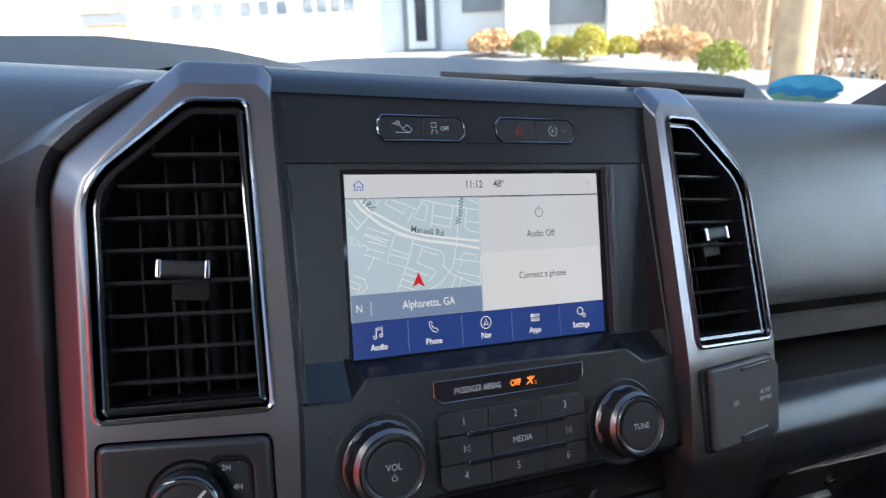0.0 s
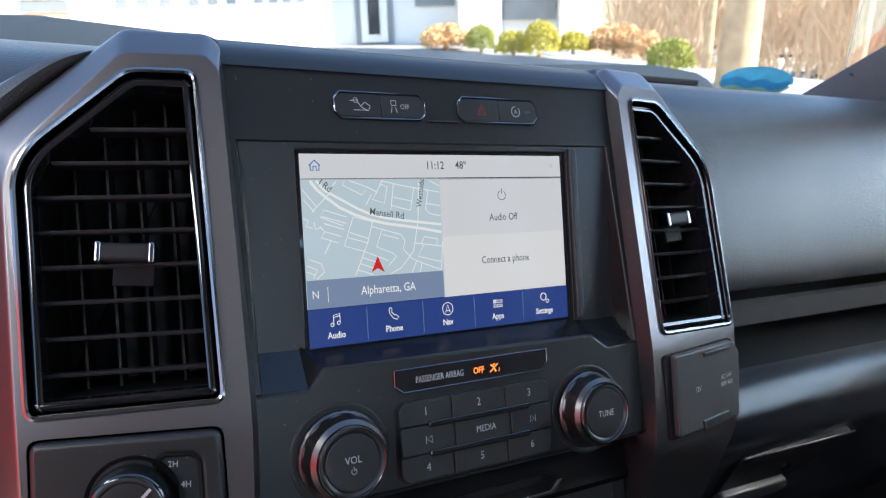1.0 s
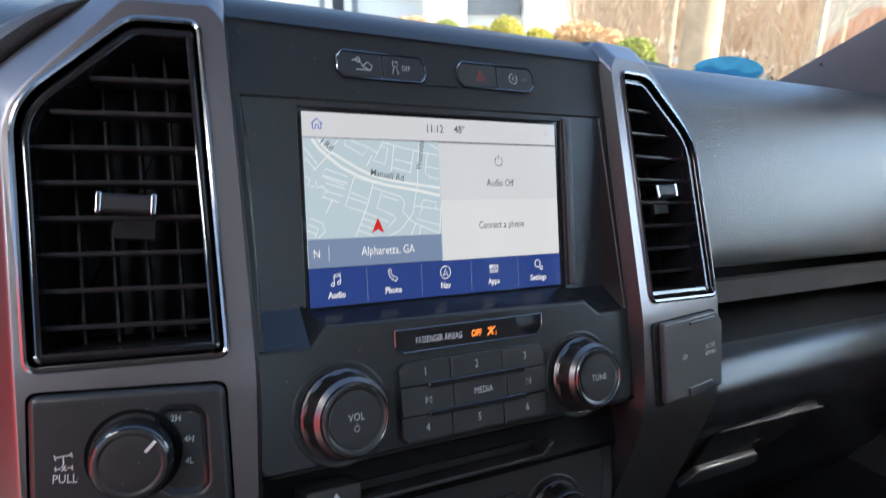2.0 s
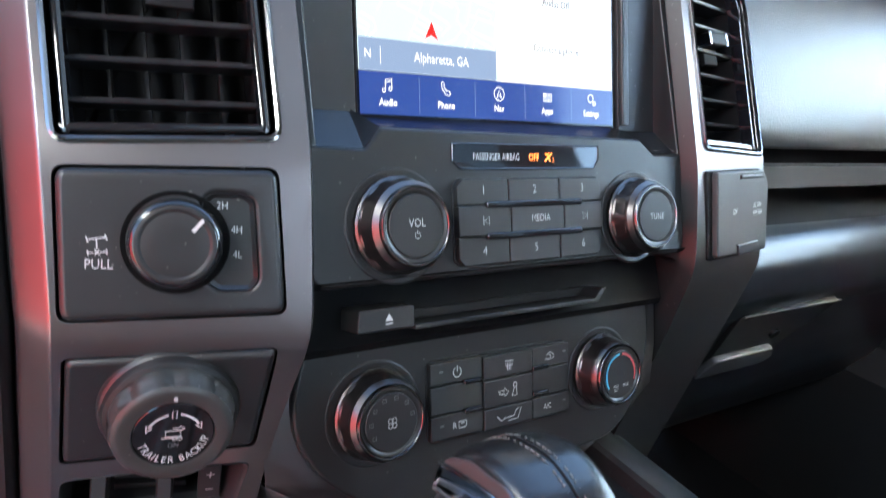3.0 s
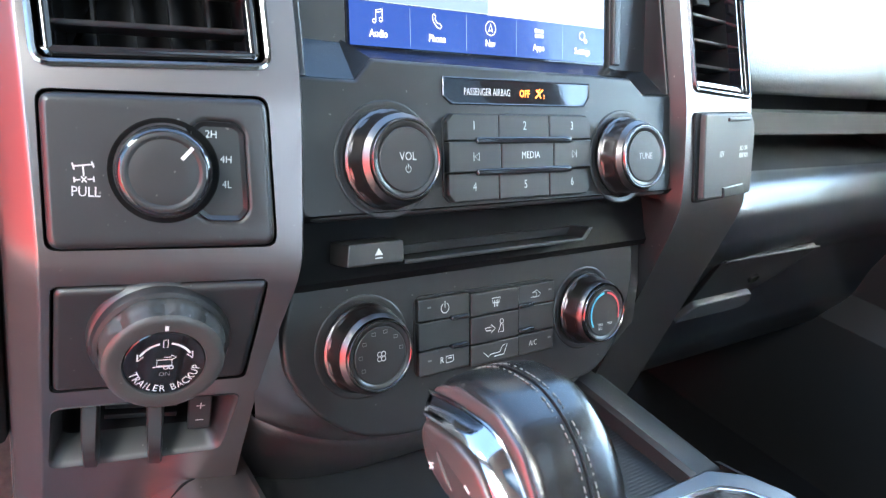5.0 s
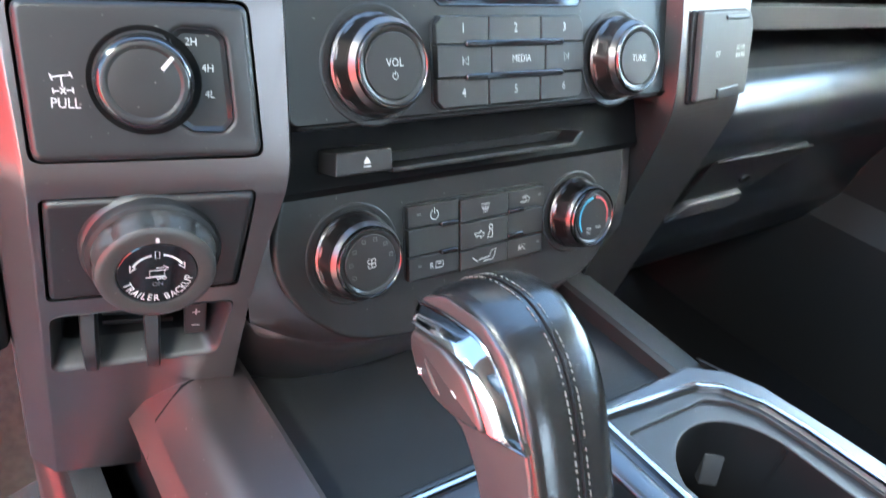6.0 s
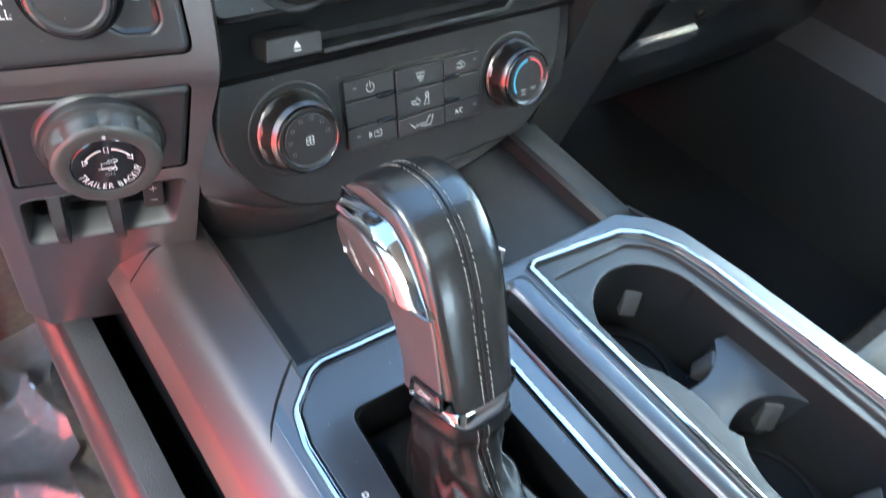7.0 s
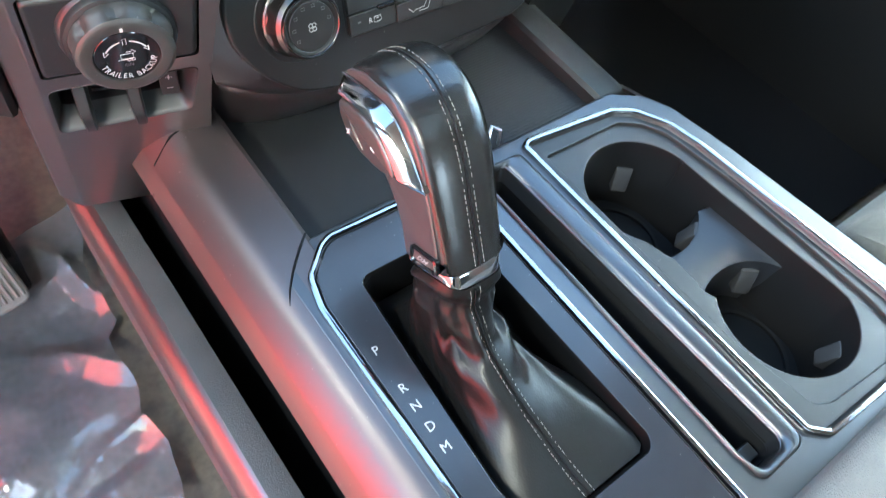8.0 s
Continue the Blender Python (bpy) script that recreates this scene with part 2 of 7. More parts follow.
def pane_material():
    """Thin clear glass: see-through, with a Fresnel gloss."""
    m = bpy.data.materials.new("thin_pane")
    m.use_nodes = True
    nt = m.node_tree
    for n in list(nt.nodes):
        nt.nodes.remove(n)
    out = nt.nodes.new("ShaderNodeOutputMaterial")
    mixs = nt.nodes.new("ShaderNodeMixShader")
    tr = nt.nodes.new("ShaderNodeBsdfTransparent")
    tr.inputs[0].default_value = (0.93, 0.96, 0.95, 1)
    gl = nt.nodes.new("ShaderNodeBsdfGlossy")
    gl.inputs["Roughness"].default_value = 0.02
    fr = nt.nodes.new("ShaderNodeFresnel")
    fr.inputs[0].default_value = 1.25
    nt.links.new(fr.outputs[0], mixs.inputs[0])
    nt.links.new(tr.outputs[0], mixs.inputs[1])
    nt.links.new(gl.outputs[0], mixs.inputs[2])
    nt.links.new(mixs.outputs[0], out.inputs[0])
    return m


M_PANE = pane_material()


# ---- shape helpers ----
LOC = {}


def thing(name, at, label, category, group="", kind=""):
    e = new(name)
    e.empty_display_size = 0.02
    e.location = at
    LOC[e] = Vector(at)
    return tagged(e, label, category, group, kind)


def mesh_of(bm, name, smooth=35):
    me = bpy.data.meshes.new(name)
    bm.normal_update()
    bm.to_mesh(me)
    bm.free()
    shade(me, smooth)
    return me


def shade(me, smooth):
    if smooth:
        me.polygons.foreach_set("use_smooth", [True] * len(me.polygons))
        me.set_sharp_from_angle(angle=radians(smooth))


def weigh(me, limit=50):
    """Corner normals weighted by face area, so that broad faces stay flat beside their rounded edges."""
    normals, areas, c = [p.normal.copy() for p in me.polygons], [p.area for p in me.polygons], math.cos(radians(limit))
    near = [[] for _ in me.vertices]
    for p in me.polygons:
        for v in p.vertices:
            near[v].append(p.index)
    out = []
    for p in me.polygons:
        for v in p.vertices:
            n = sum((normals[q] * areas[q] for q in near[v] if normals[q].dot(normals[p.index]) > c), Vector())
            out.append(n.normalized() if n.length else normals[p.index])
    me.normals_split_custom_set(out)


def part(name, bm, material, parent=None, label="", smooth=35):
    """Links a bmesh (or mesh) in world coordinates as one object under its thing, its origin in its middle."""
    if isinstance(bm, bmesh.types.BMesh):
        me = mesh_of(bm, name, smooth)
    else:
        me = bm
        shade(me, smooth)
        if smooth:
            weigh(me)
    co = np.empty(len(me.vertices) * 3)
    me.vertices.foreach_get("co", co)
    co = co.reshape(-1, 3)
    c = Vector((co.min(0) + co.max(0)) / 2)
    me.transform(Matrix.Translation(-c))
    me.materials.append(material)
    ob = new(name, me)
    ob.location = c
    LOC[ob] = c
    if parent:
        ob.parent = parent
        ob.matrix_parent_inverse = Matrix.Translation(-LOC[parent])
    if label:
        tagged(ob, label)
    return ob


def single(name, bm, material, label, category, kind="", smooth=35):
    return tagged(part(name, bm, material, None, "", smooth), label, category, "", kind)


class Facet:
    """A flat face n.p = d of the dashboard, addressed by world x and z; w is the height above it, towards the driver."""

    def __init__(self, n, d):
        n = Vector(n)
        k = n.length
        self.n, self.d = n / k, d / k
        self.W = -self.n if self.n.y > 0 else self.n.copy()
        self.U = Vector((0, 0, 1)).cross(-self.W).normalized() * -1
        if self.U.x < 0:
            self.U = -self.U
        self.V = self.W.cross(self.U)

    def at(self, x, z, w=0.0):
        y = (self.d - self.n.x * x - self.n.z * z) / self.n.y
        return Vector((x, y, z)) + self.W * w

    def uv(self, x, z):
        p = self.at(x, z) - self.at(0, 0.8)
        return (p.dot(self.U), p.dot(self.V))

    def world(self, u, v, w=0.0):
        return self.at(0, 0.8) + self.U * u + self.V * v + self.W * w

    def matrix(self, x, z, w=0.0):
        m = Matrix((self.U, self.V, self.W)).transposed().to_4x4()
        m.translation = self.at(x, z, w)
        return m


class Level:
    """A face addressed by world x and y: z = z0 + k (y - y0)."""

    def __init__(self, z0, y0, k):
        self.z0, self.y0, self.k = z0, y0, k
        self.U, self.V = Vector((1, 0, 0)), Vector((0, 1, k)).normalized()
        self.W = self.U.cross(self.V)

    def at(self, x, y, w=0.0):
        return Vector((x, y, self.z0 + self.k * (y - self.y0))) + self.W * w

    def uv(self, x, y):
        p = self.at(x, y) - self.at(0, 0)
        return (p.dot(self.U), p.dot(self.V))

    def world(self, u, v, w=0.0):
        return self.at(0, 0) + self.U * u + self.V * v + self.W * w

    def matrix(self, x, y, w=0.0):
        m = Matrix((self.U, self.V, self.W)).transposed().to_4x4()
        m.translation = self.at(x, y, w)
        return m


def slope(y0, z0, k):
    return Facet((0, 1, -k), y0 - k * z0)


def offset(pts, d):
    """A closed outline moved outward by d (inward: minus)."""
    area = sum(a[0] * b[1] - b[0] * a[1] for a, b in zip(pts, pts[1:] + pts[:1]))
    s = 1 if area > 0 else -1
    out = []
    for i in range(len(pts)):
        p0, p1, p2 = (Vector(pts[i - 1]), Vector(pts[i]), Vector(pts[(i + 1) % len(pts)]))
        e1, e2 = (p1 - p0).normalized(), (p2 - p1).normalized()
        n1, n2 = Vector((e1.y, -e1.x)) * s, Vector((e2.y, -e2.x)) * s
        m = (n1 + n2)
        m = m / max(0.25, m.dot(n1)) if m.length > 1e-6 else n1
        out.append(tuple(p1 + m * d))
    return out


def rounded(pts, r, n=4):
    """A closed outline with its corners rounded; r: one radius, or one for each corner."""
    rs = r if isinstance(r, (list, tuple)) else [r] * len(pts)
    out = []
    for i in range(len(pts)):
        p0, p1, p2 = (Vector(pts[i - 1]), Vector(pts[i]), Vector(pts[(i + 1) % len(pts)]))
        a, b = (p0 - p1), (p2 - p1)
        k = min(rs[i], a.length * 0.45, b.length * 0.45)
        if k < 1e-6:
            out.append(tuple(p1))
            continue
        a, b = p1 + a.normalized() * k, p1 + b.normalized() * k
        for j in range(n + 1):
            t = j / n
            out.append(tuple(a * (1 - t) ** 2 + p1 * 2 * t * (1 - t) + b * t * t))
    return out


def rect(x0, y0, x1, y1):
    return [(x0, y0), (x1, y0), (x1, y1), (x0, y1)]


def flat_mesh(loops, depth, bevel, res=2):
    """A filled 2D outline with holes, as a plate of that depth with rounded edges: its front at w = 0."""
    cu = bpy.data.curves.new("outline", "CURVE")
    cu.dimensions, cu.fill_mode = "2D", "BOTH"
    bevel = min(bevel, depth * 0.45)
    cu.extrude, cu.bevel_depth, cu.bevel_resolution, cu.offset = depth / 2 - bevel, bevel, res, -bevel
    for loop in loops:
        sp = cu.splines.new("POLY")
        sp.points.add(len(loop) - 1)
        for p, q in zip(sp.points, loop):
            p.co = (q[0], q[1], 0, 1)
        sp.use_cyclic_u = True
    ob = bpy.data.objects.new("outline", cu)
    me = bpy.data.meshes.new_from_object(ob)
    bpy.data.objects.remove(ob)
    bpy.data.curves.remove(cu)
    me.materials.clear()
    me.transform(Matrix.Translation((0, 0, -depth / 2)))
    bm = bmesh.new()
    bm.from_mesh(me)
    bmesh.ops.remove_doubles(bm, verts=bm.verts, dist=2e-6)
    bm.to_mesh(me)
    bm.free()
    return me


def plate(fc, outer, holes=(), w=0.0, depth=0.003, bevel=0.0005, res=2):
    """A plate on a face, its outlines in the face's own world coordinates; its front w above the face."""
    me = flat_mesh([[fc.uv(*p) for p in loop] for loop in (outer, *holes)], depth, bevel, res)
    o = fc.world(0, 0, w)
    m = Matrix((fc.U, fc.V, fc.W)).transposed().to_4x4()
    m.translation = o
    me.transform(m)
    return me


def join(*meshes):
    bm = bmesh.new()
    for me in meshes:
        if isinstance(me, bmesh.types.BMesh):
            tmp = bpy.data.meshes.new("tmp")
            me.to_mesh(tmp)
            me.free()
            me = tmp
        bm.from_mesh(me)
        bpy.data.meshes.remove(me)
    return bm


def strip(fc, pts, width, w=0.0004, closed=False):
    """A thin flat line along points on a face."""
    bm = bmesh.new()
    q = [Vector(fc.uv(*p)) for p in pts]
    n = len(q)
    rows = []
    for i in range(n):
        a = q[i - 1] if (i or closed) else q[i]
        b = q[(i + 1) % n] if (i < n - 1 or closed) else q[i]
        d = (b - a).normalized()
        s = Vector((-d.y, d.x)) * width / 2
        rows.append((bm.verts.new(fc.world(*(q[i] - s), w)), bm.verts.new(fc.world(*(q[i] + s), w))))
    for i in range(n if closed else n - 1):
        a, b = rows[i], rows[(i + 1) % n]
        bm.faces.new((a[0], b[0], b[1], a[1]))
    bmesh.ops.recalc_face_normals(bm, faces=bm.faces)
    for f in bm.faces:
        f.normal_update()
        if f.normal.dot(fc.W) < 0:
            f.normal_flip()
    return bm


def words(s, size, m, spacing=1.0, squeeze=1.0, bold=0.0):
    """Lettering as a mesh, centred at the pose m, its capitals `size` high."""
    cu = bpy.data.curves.new("words", "FONT")
    cu.body, cu.align_x, cu.align_y = s, "CENTER", "CENTER"
    cu.size, cu.space_character, cu.resolution_u, cu.offset = size / 0.72, spacing, 2, size * bold
    ob = bpy.data.objects.new("words", cu)
    me = bpy.data.meshes.new_from_object(ob)
    bpy.data.objects.remove(ob)
    bpy.data.curves.remove(cu)
    me.materials.clear()
    me.transform(m @ Matrix.Diagonal((squeeze, 1, 1, 1)))
    return me


def turn(profile, m, n=48, flutes=0, depth=0.0, flute_rows=(), flats=0):
    """A turned body: (radius, height) pairs about the local z axis of m. flutes: shallow hollows round the named rows; flats: so many plane sides on them."""
    bm = bmesh.new()
    rows = []
    for i, (r, h) in enumerate(profile):
        row = []
        for j in range(n):
            a = 2 * math.pi * j / n
            rr = r
            if flutes and i in flute_rows:
                rr = r - depth * (0.5 + 0.5 * math.cos(flutes * a)) ** 3
            if flats and i in flute_rows:
                b = math.pi / flats
                rr = min(r, r * (math.cos(b) + depth) / math.cos((a + b) % (2 * b) - b))
            row.append(bm.verts.new(m @ Vector((rr * math.cos(a), rr * math.sin(a), h))))
        rows.append(row)
    for a, b in zip(rows, rows[1:]):
        for j in range(n):
            bm.faces.new((a[j], a[(j + 1) % n], b[(j + 1) % n], b[j]))
    widest = max(r for r, _ in profile)
    if profile[-1][0] < 0.12 * widest:
        bm.faces.new(rows[-1])
    if profile[0][0] < 0.12 * widest:
        bm.faces.new(rows[0][::-1])
    bmesh.ops.recalc_face_normals(bm, faces=bm.faces)
    return bm


def loft(loops, closed=True, cap=True):
    """A skin over rows of points."""
    bm = bmesh.new()
    rows = [[bm.verts.new(p) for p in loop] for loop in loops]
    n = len(rows[0])
    for a, b in zip(rows, rows[1:]):
        for j in range(n if closed else n - 1):
            bm.faces.new((a[j], a[(j + 1) % n], b[(j + 1) % n], b[j]))
    if cap and closed:
        bm.faces.new(rows[0][::-1])
        bm.faces.new(rows[-1])
    bmesh.ops.recalc_face_normals(bm, faces=bm.faces)
    return bm


def sweep_x(profile, xs, thick=0.0):
    """A (y, z) profile drawn along x: profile(x) gives the same number of points for every x."""
    return loft([[Vector((x, y, z)) for y, z in profile(x)] for x in xs], closed=False, cap=False)


def box(x0, x1, y0, y1, z0, z1, bevel=0.0, seg=2):
    bm = bmesh.new()
    bmesh.ops.create_cube(bm, size=1)
    bmesh.ops.scale(bm, vec=(x1 - x0, y1 - y0, z1 - z0), verts=bm.verts)
    bmesh.ops.translate(bm, vec=((x0 + x1) / 2, (y0 + y1) / 2, (z0 + z1) / 2), verts=bm.verts)
    if bevel:
        bmesh.ops.bevel(bm, geom=bm.edges[:], offset=bevel, segments=seg, affect="EDGES", profile=0.5)
    return bm


def tube(points, radius, n=8, closed=False, ry=None):
    """A round bar along points; radius: one, or one a point."""
    bm = bmesh.new()
    pts = [Vector(p) for p in points]
    k = len(pts)
    rs = radius if isinstance(radius, (list, tuple)) else [radius] * k
    rows = []
    side = None
    for i in range(k):
        a = pts[i - 1] if (i or closed) else pts[i]
        b = pts[(i + 1) % k] if (i < k - 1 or closed) else pts[i]
        d = (b - a).normalized()
        if side is None:
            side = d.orthogonal().normalized()
        side = (side - d * side.dot(d)).normalized()
        up = d.cross(side)
        rows.append([bm.verts.new(pts[i] + (side * math.cos(2 * math.pi * j / n) + up * math.sin(2 * math.pi * j / n)) * rs[i]) for j in range(n)])
    for i in range(k if closed else k - 1):
        a, b = rows[i], rows[(i + 1) % k]
        for j in range(n):
            bm.faces.new((a[j], a[(j + 1) % n], b[(j + 1) % n], b[j]))
    if not closed:
        bm.faces.new(rows[0][::-1])
        bm.faces.new(rows[-1])
    bmesh.ops.recalc_face_normals(bm, faces=bm.faces)
    return bm


def frame_tube(fc, outline, half_w, w_front, w_back):
    """A rounded rim along a closed outline on a face."""
    inner, outer = offset(outline, -half_w), offset(outline, half_w)
    rows = []
    for loop, w in ((outer, w_back), (offset(outline, half_w * 0.7), w_front - 0.0004), (outline, w_front), (offset(outline, -half_w * 0.7), w_front - 0.0004), (inner, w_back)):
        rows.append([fc.world(*fc.uv(*p), w) for p in loop])
    return loft(rows, closed=True, cap=False)


# ---- faces of the dashboard ----
F_SCREEN = slope(0.0, 0.80, 0.3057)
F_STACK = slope(-0.0225, 0.79, 0.33)
F_STACK_UP = slope(-0.0225, 0.788, 0.44)
F_SLOT = slope(-0.043, 0.71, 0.33)
F_CLIM = slope(-0.039, 0.666, 0.29)
F_LEFT = Facet((0.26027, 0.92821, -0.26585), -0.27484)
F_LEFT_LOW = Facet((0.29305, 0.92781, 0.23084), 0.07335)
F_RIGHT = Facet((-0.17, 1, -0.27), -0.032 - 0.27 * 0.79 - 0.17 * 0.143)
F_RIGHT_UP = Facet((-0.17, 1, -0.45), -0.032 - 0.27 * 0.0065 - 0.45 * 0.7835 - 0.17 * 0.143)
F_LEFT_UP = Facet((0.2804, 1, -0.45), -0.29610 - (0.45 - 0.28641) * 0.7835)
F_RIGHT_LOW = Facet((-0.1181, 1, 0.2488), 0.11173)
F_TOP = Level(0.578, -0.138, 0.03)


def mirror(pts):
    return [(0.006 - x, z) for x, z in pts][::-1]


VENT_RING = [(-0.1690, 0.9380), (-0.1380, 0.9393), (-0.1370, 0.7920), (-0.2195, 0.7860), (-0.2195, 0.8850), (-0.2165, 0.8945), (-0.2100, 0.9035)]
KNOB_PLATE = [(-0.2185, 0.7772), (-0.1400, 0.7810), (-0.1388, 0.7240), (-0.2200, 0.7208)]
TRAILER_PLATE = [(-0.2188, 0.7035), (-0.1422, 0.7082), (-0.1443, 0.6535), (-0.2192, 0.6475)]
TRAY_HOLE = [(-0.2195, 0.6365), (-0.1440, 0.6425), (-0.1485, 0.6040), (-0.2205, 0.5970)]


class Bent:
    """Three dashboard faces run together into one skin with soft bends, addressed by world x and z."""

    def __init__(self, up, mid, low):
        self.faces = (up, mid, low)

    def y(self, x, z):
        a, b, c = ((f.d - f.n.x * x - f.n.z * z) / f.n.y for f in self.faces)
        a = 0.5 * (a + b + math.hypot(a - b, 0.0015))
        return 0.5 * (a + c + math.hypot(a - c, 0.0040))

    def at(self, x, z, w=0.0):
        h = 0.0004
        n = Vector(((self.y(x + h, z) - self.y(x - h, z)) / (2 * h), -1.0, (self.y(x, z + h) - self.y(x, z - h)) / (2 * h))).normalized()
        return Vector((x, self.y(x, z), z)) + n * w


def even(loop, other, step):
    """Two matching closed outlines with points added along their long sides."""
    a, b = [], []
    for i in range(len(loop)):
        p, q, r, s = loop[i], loop[(i + 1) % len(loop)], other[i], other[(i + 1) % len(loop)]
        n = max(1, round(math.dist(p, q) / step))
        for j in range(n):
            t = j / n
            a.append((p[0] + (q[0] - p[0]) * t, p[1] + (q[1] - p[1]) * t))
            b.append((r[0] + (s[0] - r[0]) * t, r[1] + (s[1] - r[1]) * t))
    return a, b


def sheet(skin, outer, holes):
    """A filled outline with holes, laid over a bent skin."""
    cu = bpy.data.curves.new("outline", "CURVE")
    cu.dimensions, cu.fill_mode = "2D", "FRONT"
    for loop in (outer, *holes):
        sp = cu.splines.new("POLY")
        sp.points.add(len(loop) - 1)
        for p, q in zip(sp.points, loop):
            p.co = (q[0], q[1], 0, 1)
        sp.use_cyclic_u = True
    ob = bpy.data.objects.new("outline", cu)
    me = bpy.data.meshes.new_from_object(ob)
    bpy.data.objects.remove(ob)
    bpy.data.curves.remove(cu)
    bm = bmesh.new()
    bm.from_mesh(me)
    bpy.data.meshes.remove(me)
    bmesh.ops.remove_doubles(bm, verts=bm.verts, dist=2e-6)
    for z in [0.696 + 0.002 * i for i in range(20)] + [0.778 + 0.0015 * i for i in range(8)]:
        bmesh.ops.bisect_plane(bm, geom=bm.verts[:] + bm.edges[:] + bm.faces[:], dist=1e-6, plane_co=(0, z, 0), plane_no=(0, 1, 0))
    for v in bm.verts:
        v.co = skin.at(v.co.x, v.co.y)
    bm.normal_update()
    for f in bm.faces:
        if f.normal.y > 0:
            f.normal_flip()
    return bm


# ---- graphite pillars beside the screen ----
PILLAR_FACE = [(-0.2225, 0.5050), (-0.2225, 0.8820), (-0.2180, 0.8945), (-0.2085, 0.9065), (-0.1705, 0.9445), (-0.1335, 0.9465), (-0.1275, 0.9395), (-0.1262, 0.7900), (-0.1280, 0.7200), (-0.1335, 0.6830), (-0.1370, 0.6480), (-0.1385, 0.6000), (-0.1400, 0.5050)]
PILLAR_EDGE = [(-0.2375, 0.5050), (-0.2375, 0.8930), (-0.2320, 0.9085), (-0.2170, 0.9225), (-0.1708, 0.9612), (-0.1318, 0.9622), (-0.1258, 0.9560), (-0.1238, 0.7900), (-0.1255, 0.7200), (-0.1315, 0.6830), (-0.1350, 0.6480), (-0.1365, 0.6000), (-0.1380, 0.5050)]
PILLAR_ROUND = [0, 0.006, 0.004, 0.006, 0.004, 0.003, 0.003, 0.02, 0.008, 0.02, 0.02, 0.01, 0]


def pillar(side, faces, holes, label):
    """The painted surround of an air vent: one skin that leans back above and turns inward below the knee, with a wide chamfer."""
    skin = Bent(*faces)
    p = thing("dash_pillar_trim", skin.at(-0.18 if side < 0 else 0.186, 0.72), label, "dash trim")
    fix = (lambda q: q) if side < 0 else (lambda q: [(0.006 - x, z) for x, z in q])
    face, edge = even(rounded(PILLAR_FACE, PILLAR_ROUND), rounded(PILLAR_EDGE, PILLAR_ROUND), 0.004)
    inner = [x > -0.1445 and z < 0.953 for x, z in edge]
    face, edge = fix(face), fix(edge)
    part("face", sheet(skin, face, [fix(h) for h in holes]), M_SILVER, p, smooth=60)
    rows = []
    for k, d in ((0.0, 0.0), (0.03, 0.0), (0.08, 0.03), (0.15, 0.10), (0.50, 0.44), (0.80, 0.75), (0.91, 0.88), (0.97, 1.0), (1.0, 1.2), (1.0, 1.5)):
        rows.append([skin.at(f[0] + (e[0] - f[0]) * k, f[1] + (e[1] - f[1]) * k, -d * (0.011 if i else 0.0125) - (0.034 if i and d == 1.5 else 0)) for f, e, i in zip(face, edge, inner)])
    if side < 0:
        part("chamfer", loft(rows, cap=False), M_SILVER, p, smooth=60)
    else:
        i0 = inner.index(True)
        part("chamfer", loft([r[:i0] for r in rows], closed=False), M_SILVER, p, smooth=60)
        part("inner_return", loft([r[i0 - 1:] for r in rows], closed=False), M_FASCIA, p, "black inner return beside the fascia", smooth=60)
    for h in holes:
        loop, _ = even(fix(h), fix(h), 0.004)
        part("lip", loft([[skin.at(x, z, w) for x, z in loop] for w in (0.0, -0.005)], cap=False), M_DARK, p, "dark cut edge")
    outer = [e for e, i in zip(edge, inner) if not i]
    cx, cz = (-0.18 if side < 0 else 0.186), 0.80
    rows = []
    for grow, d in ((0.0, 0.0185), (0.0018, 0.0200), (0.0030, 0.0260), (0.0030, 0.0700)):
        rows.append([skin.at(x + (grow if x > cx else -grow) * (abs(x - cx) > 0.03), z + grow * (z > 0.9), -d) for x, z in outer])
    part("surround", loft(rows, closed=False), M_PAD, p, "grained dash surround")
    part("seam", loft([[skin.at(x, z, -d) for x, z in outer] for d in (0.0180, 0.0200)], closed=False), M_BLACK, p, "black seam")
    return skin


SKIN_LEFT = pillar(-1, (F_LEFT_UP, F_LEFT, F_LEFT_LOW), (offset(VENT_RING, -0.002), rounded(offset(KNOB_PLATE, 0.0010), 0.005), rounded(offset(TRAILER_PLATE, 0.0010), 0.0035), rounded(TRAY_HOLE, 0.005)),
                   "satin graphite painted vent pillar beside the touchscreen")
pillar(1, (F_RIGHT_UP, F_RIGHT, F_RIGHT_LOW), (offset(VENT_RING, -0.002),), "satin graphite painted vent pillar on the passenger side")
OUTLET = [(0.1405, 0.7798), (0.2210, 0.7782), (0.2275, 0.7700), (0.2270, 0.7215), (0.1470, 0.7238)]


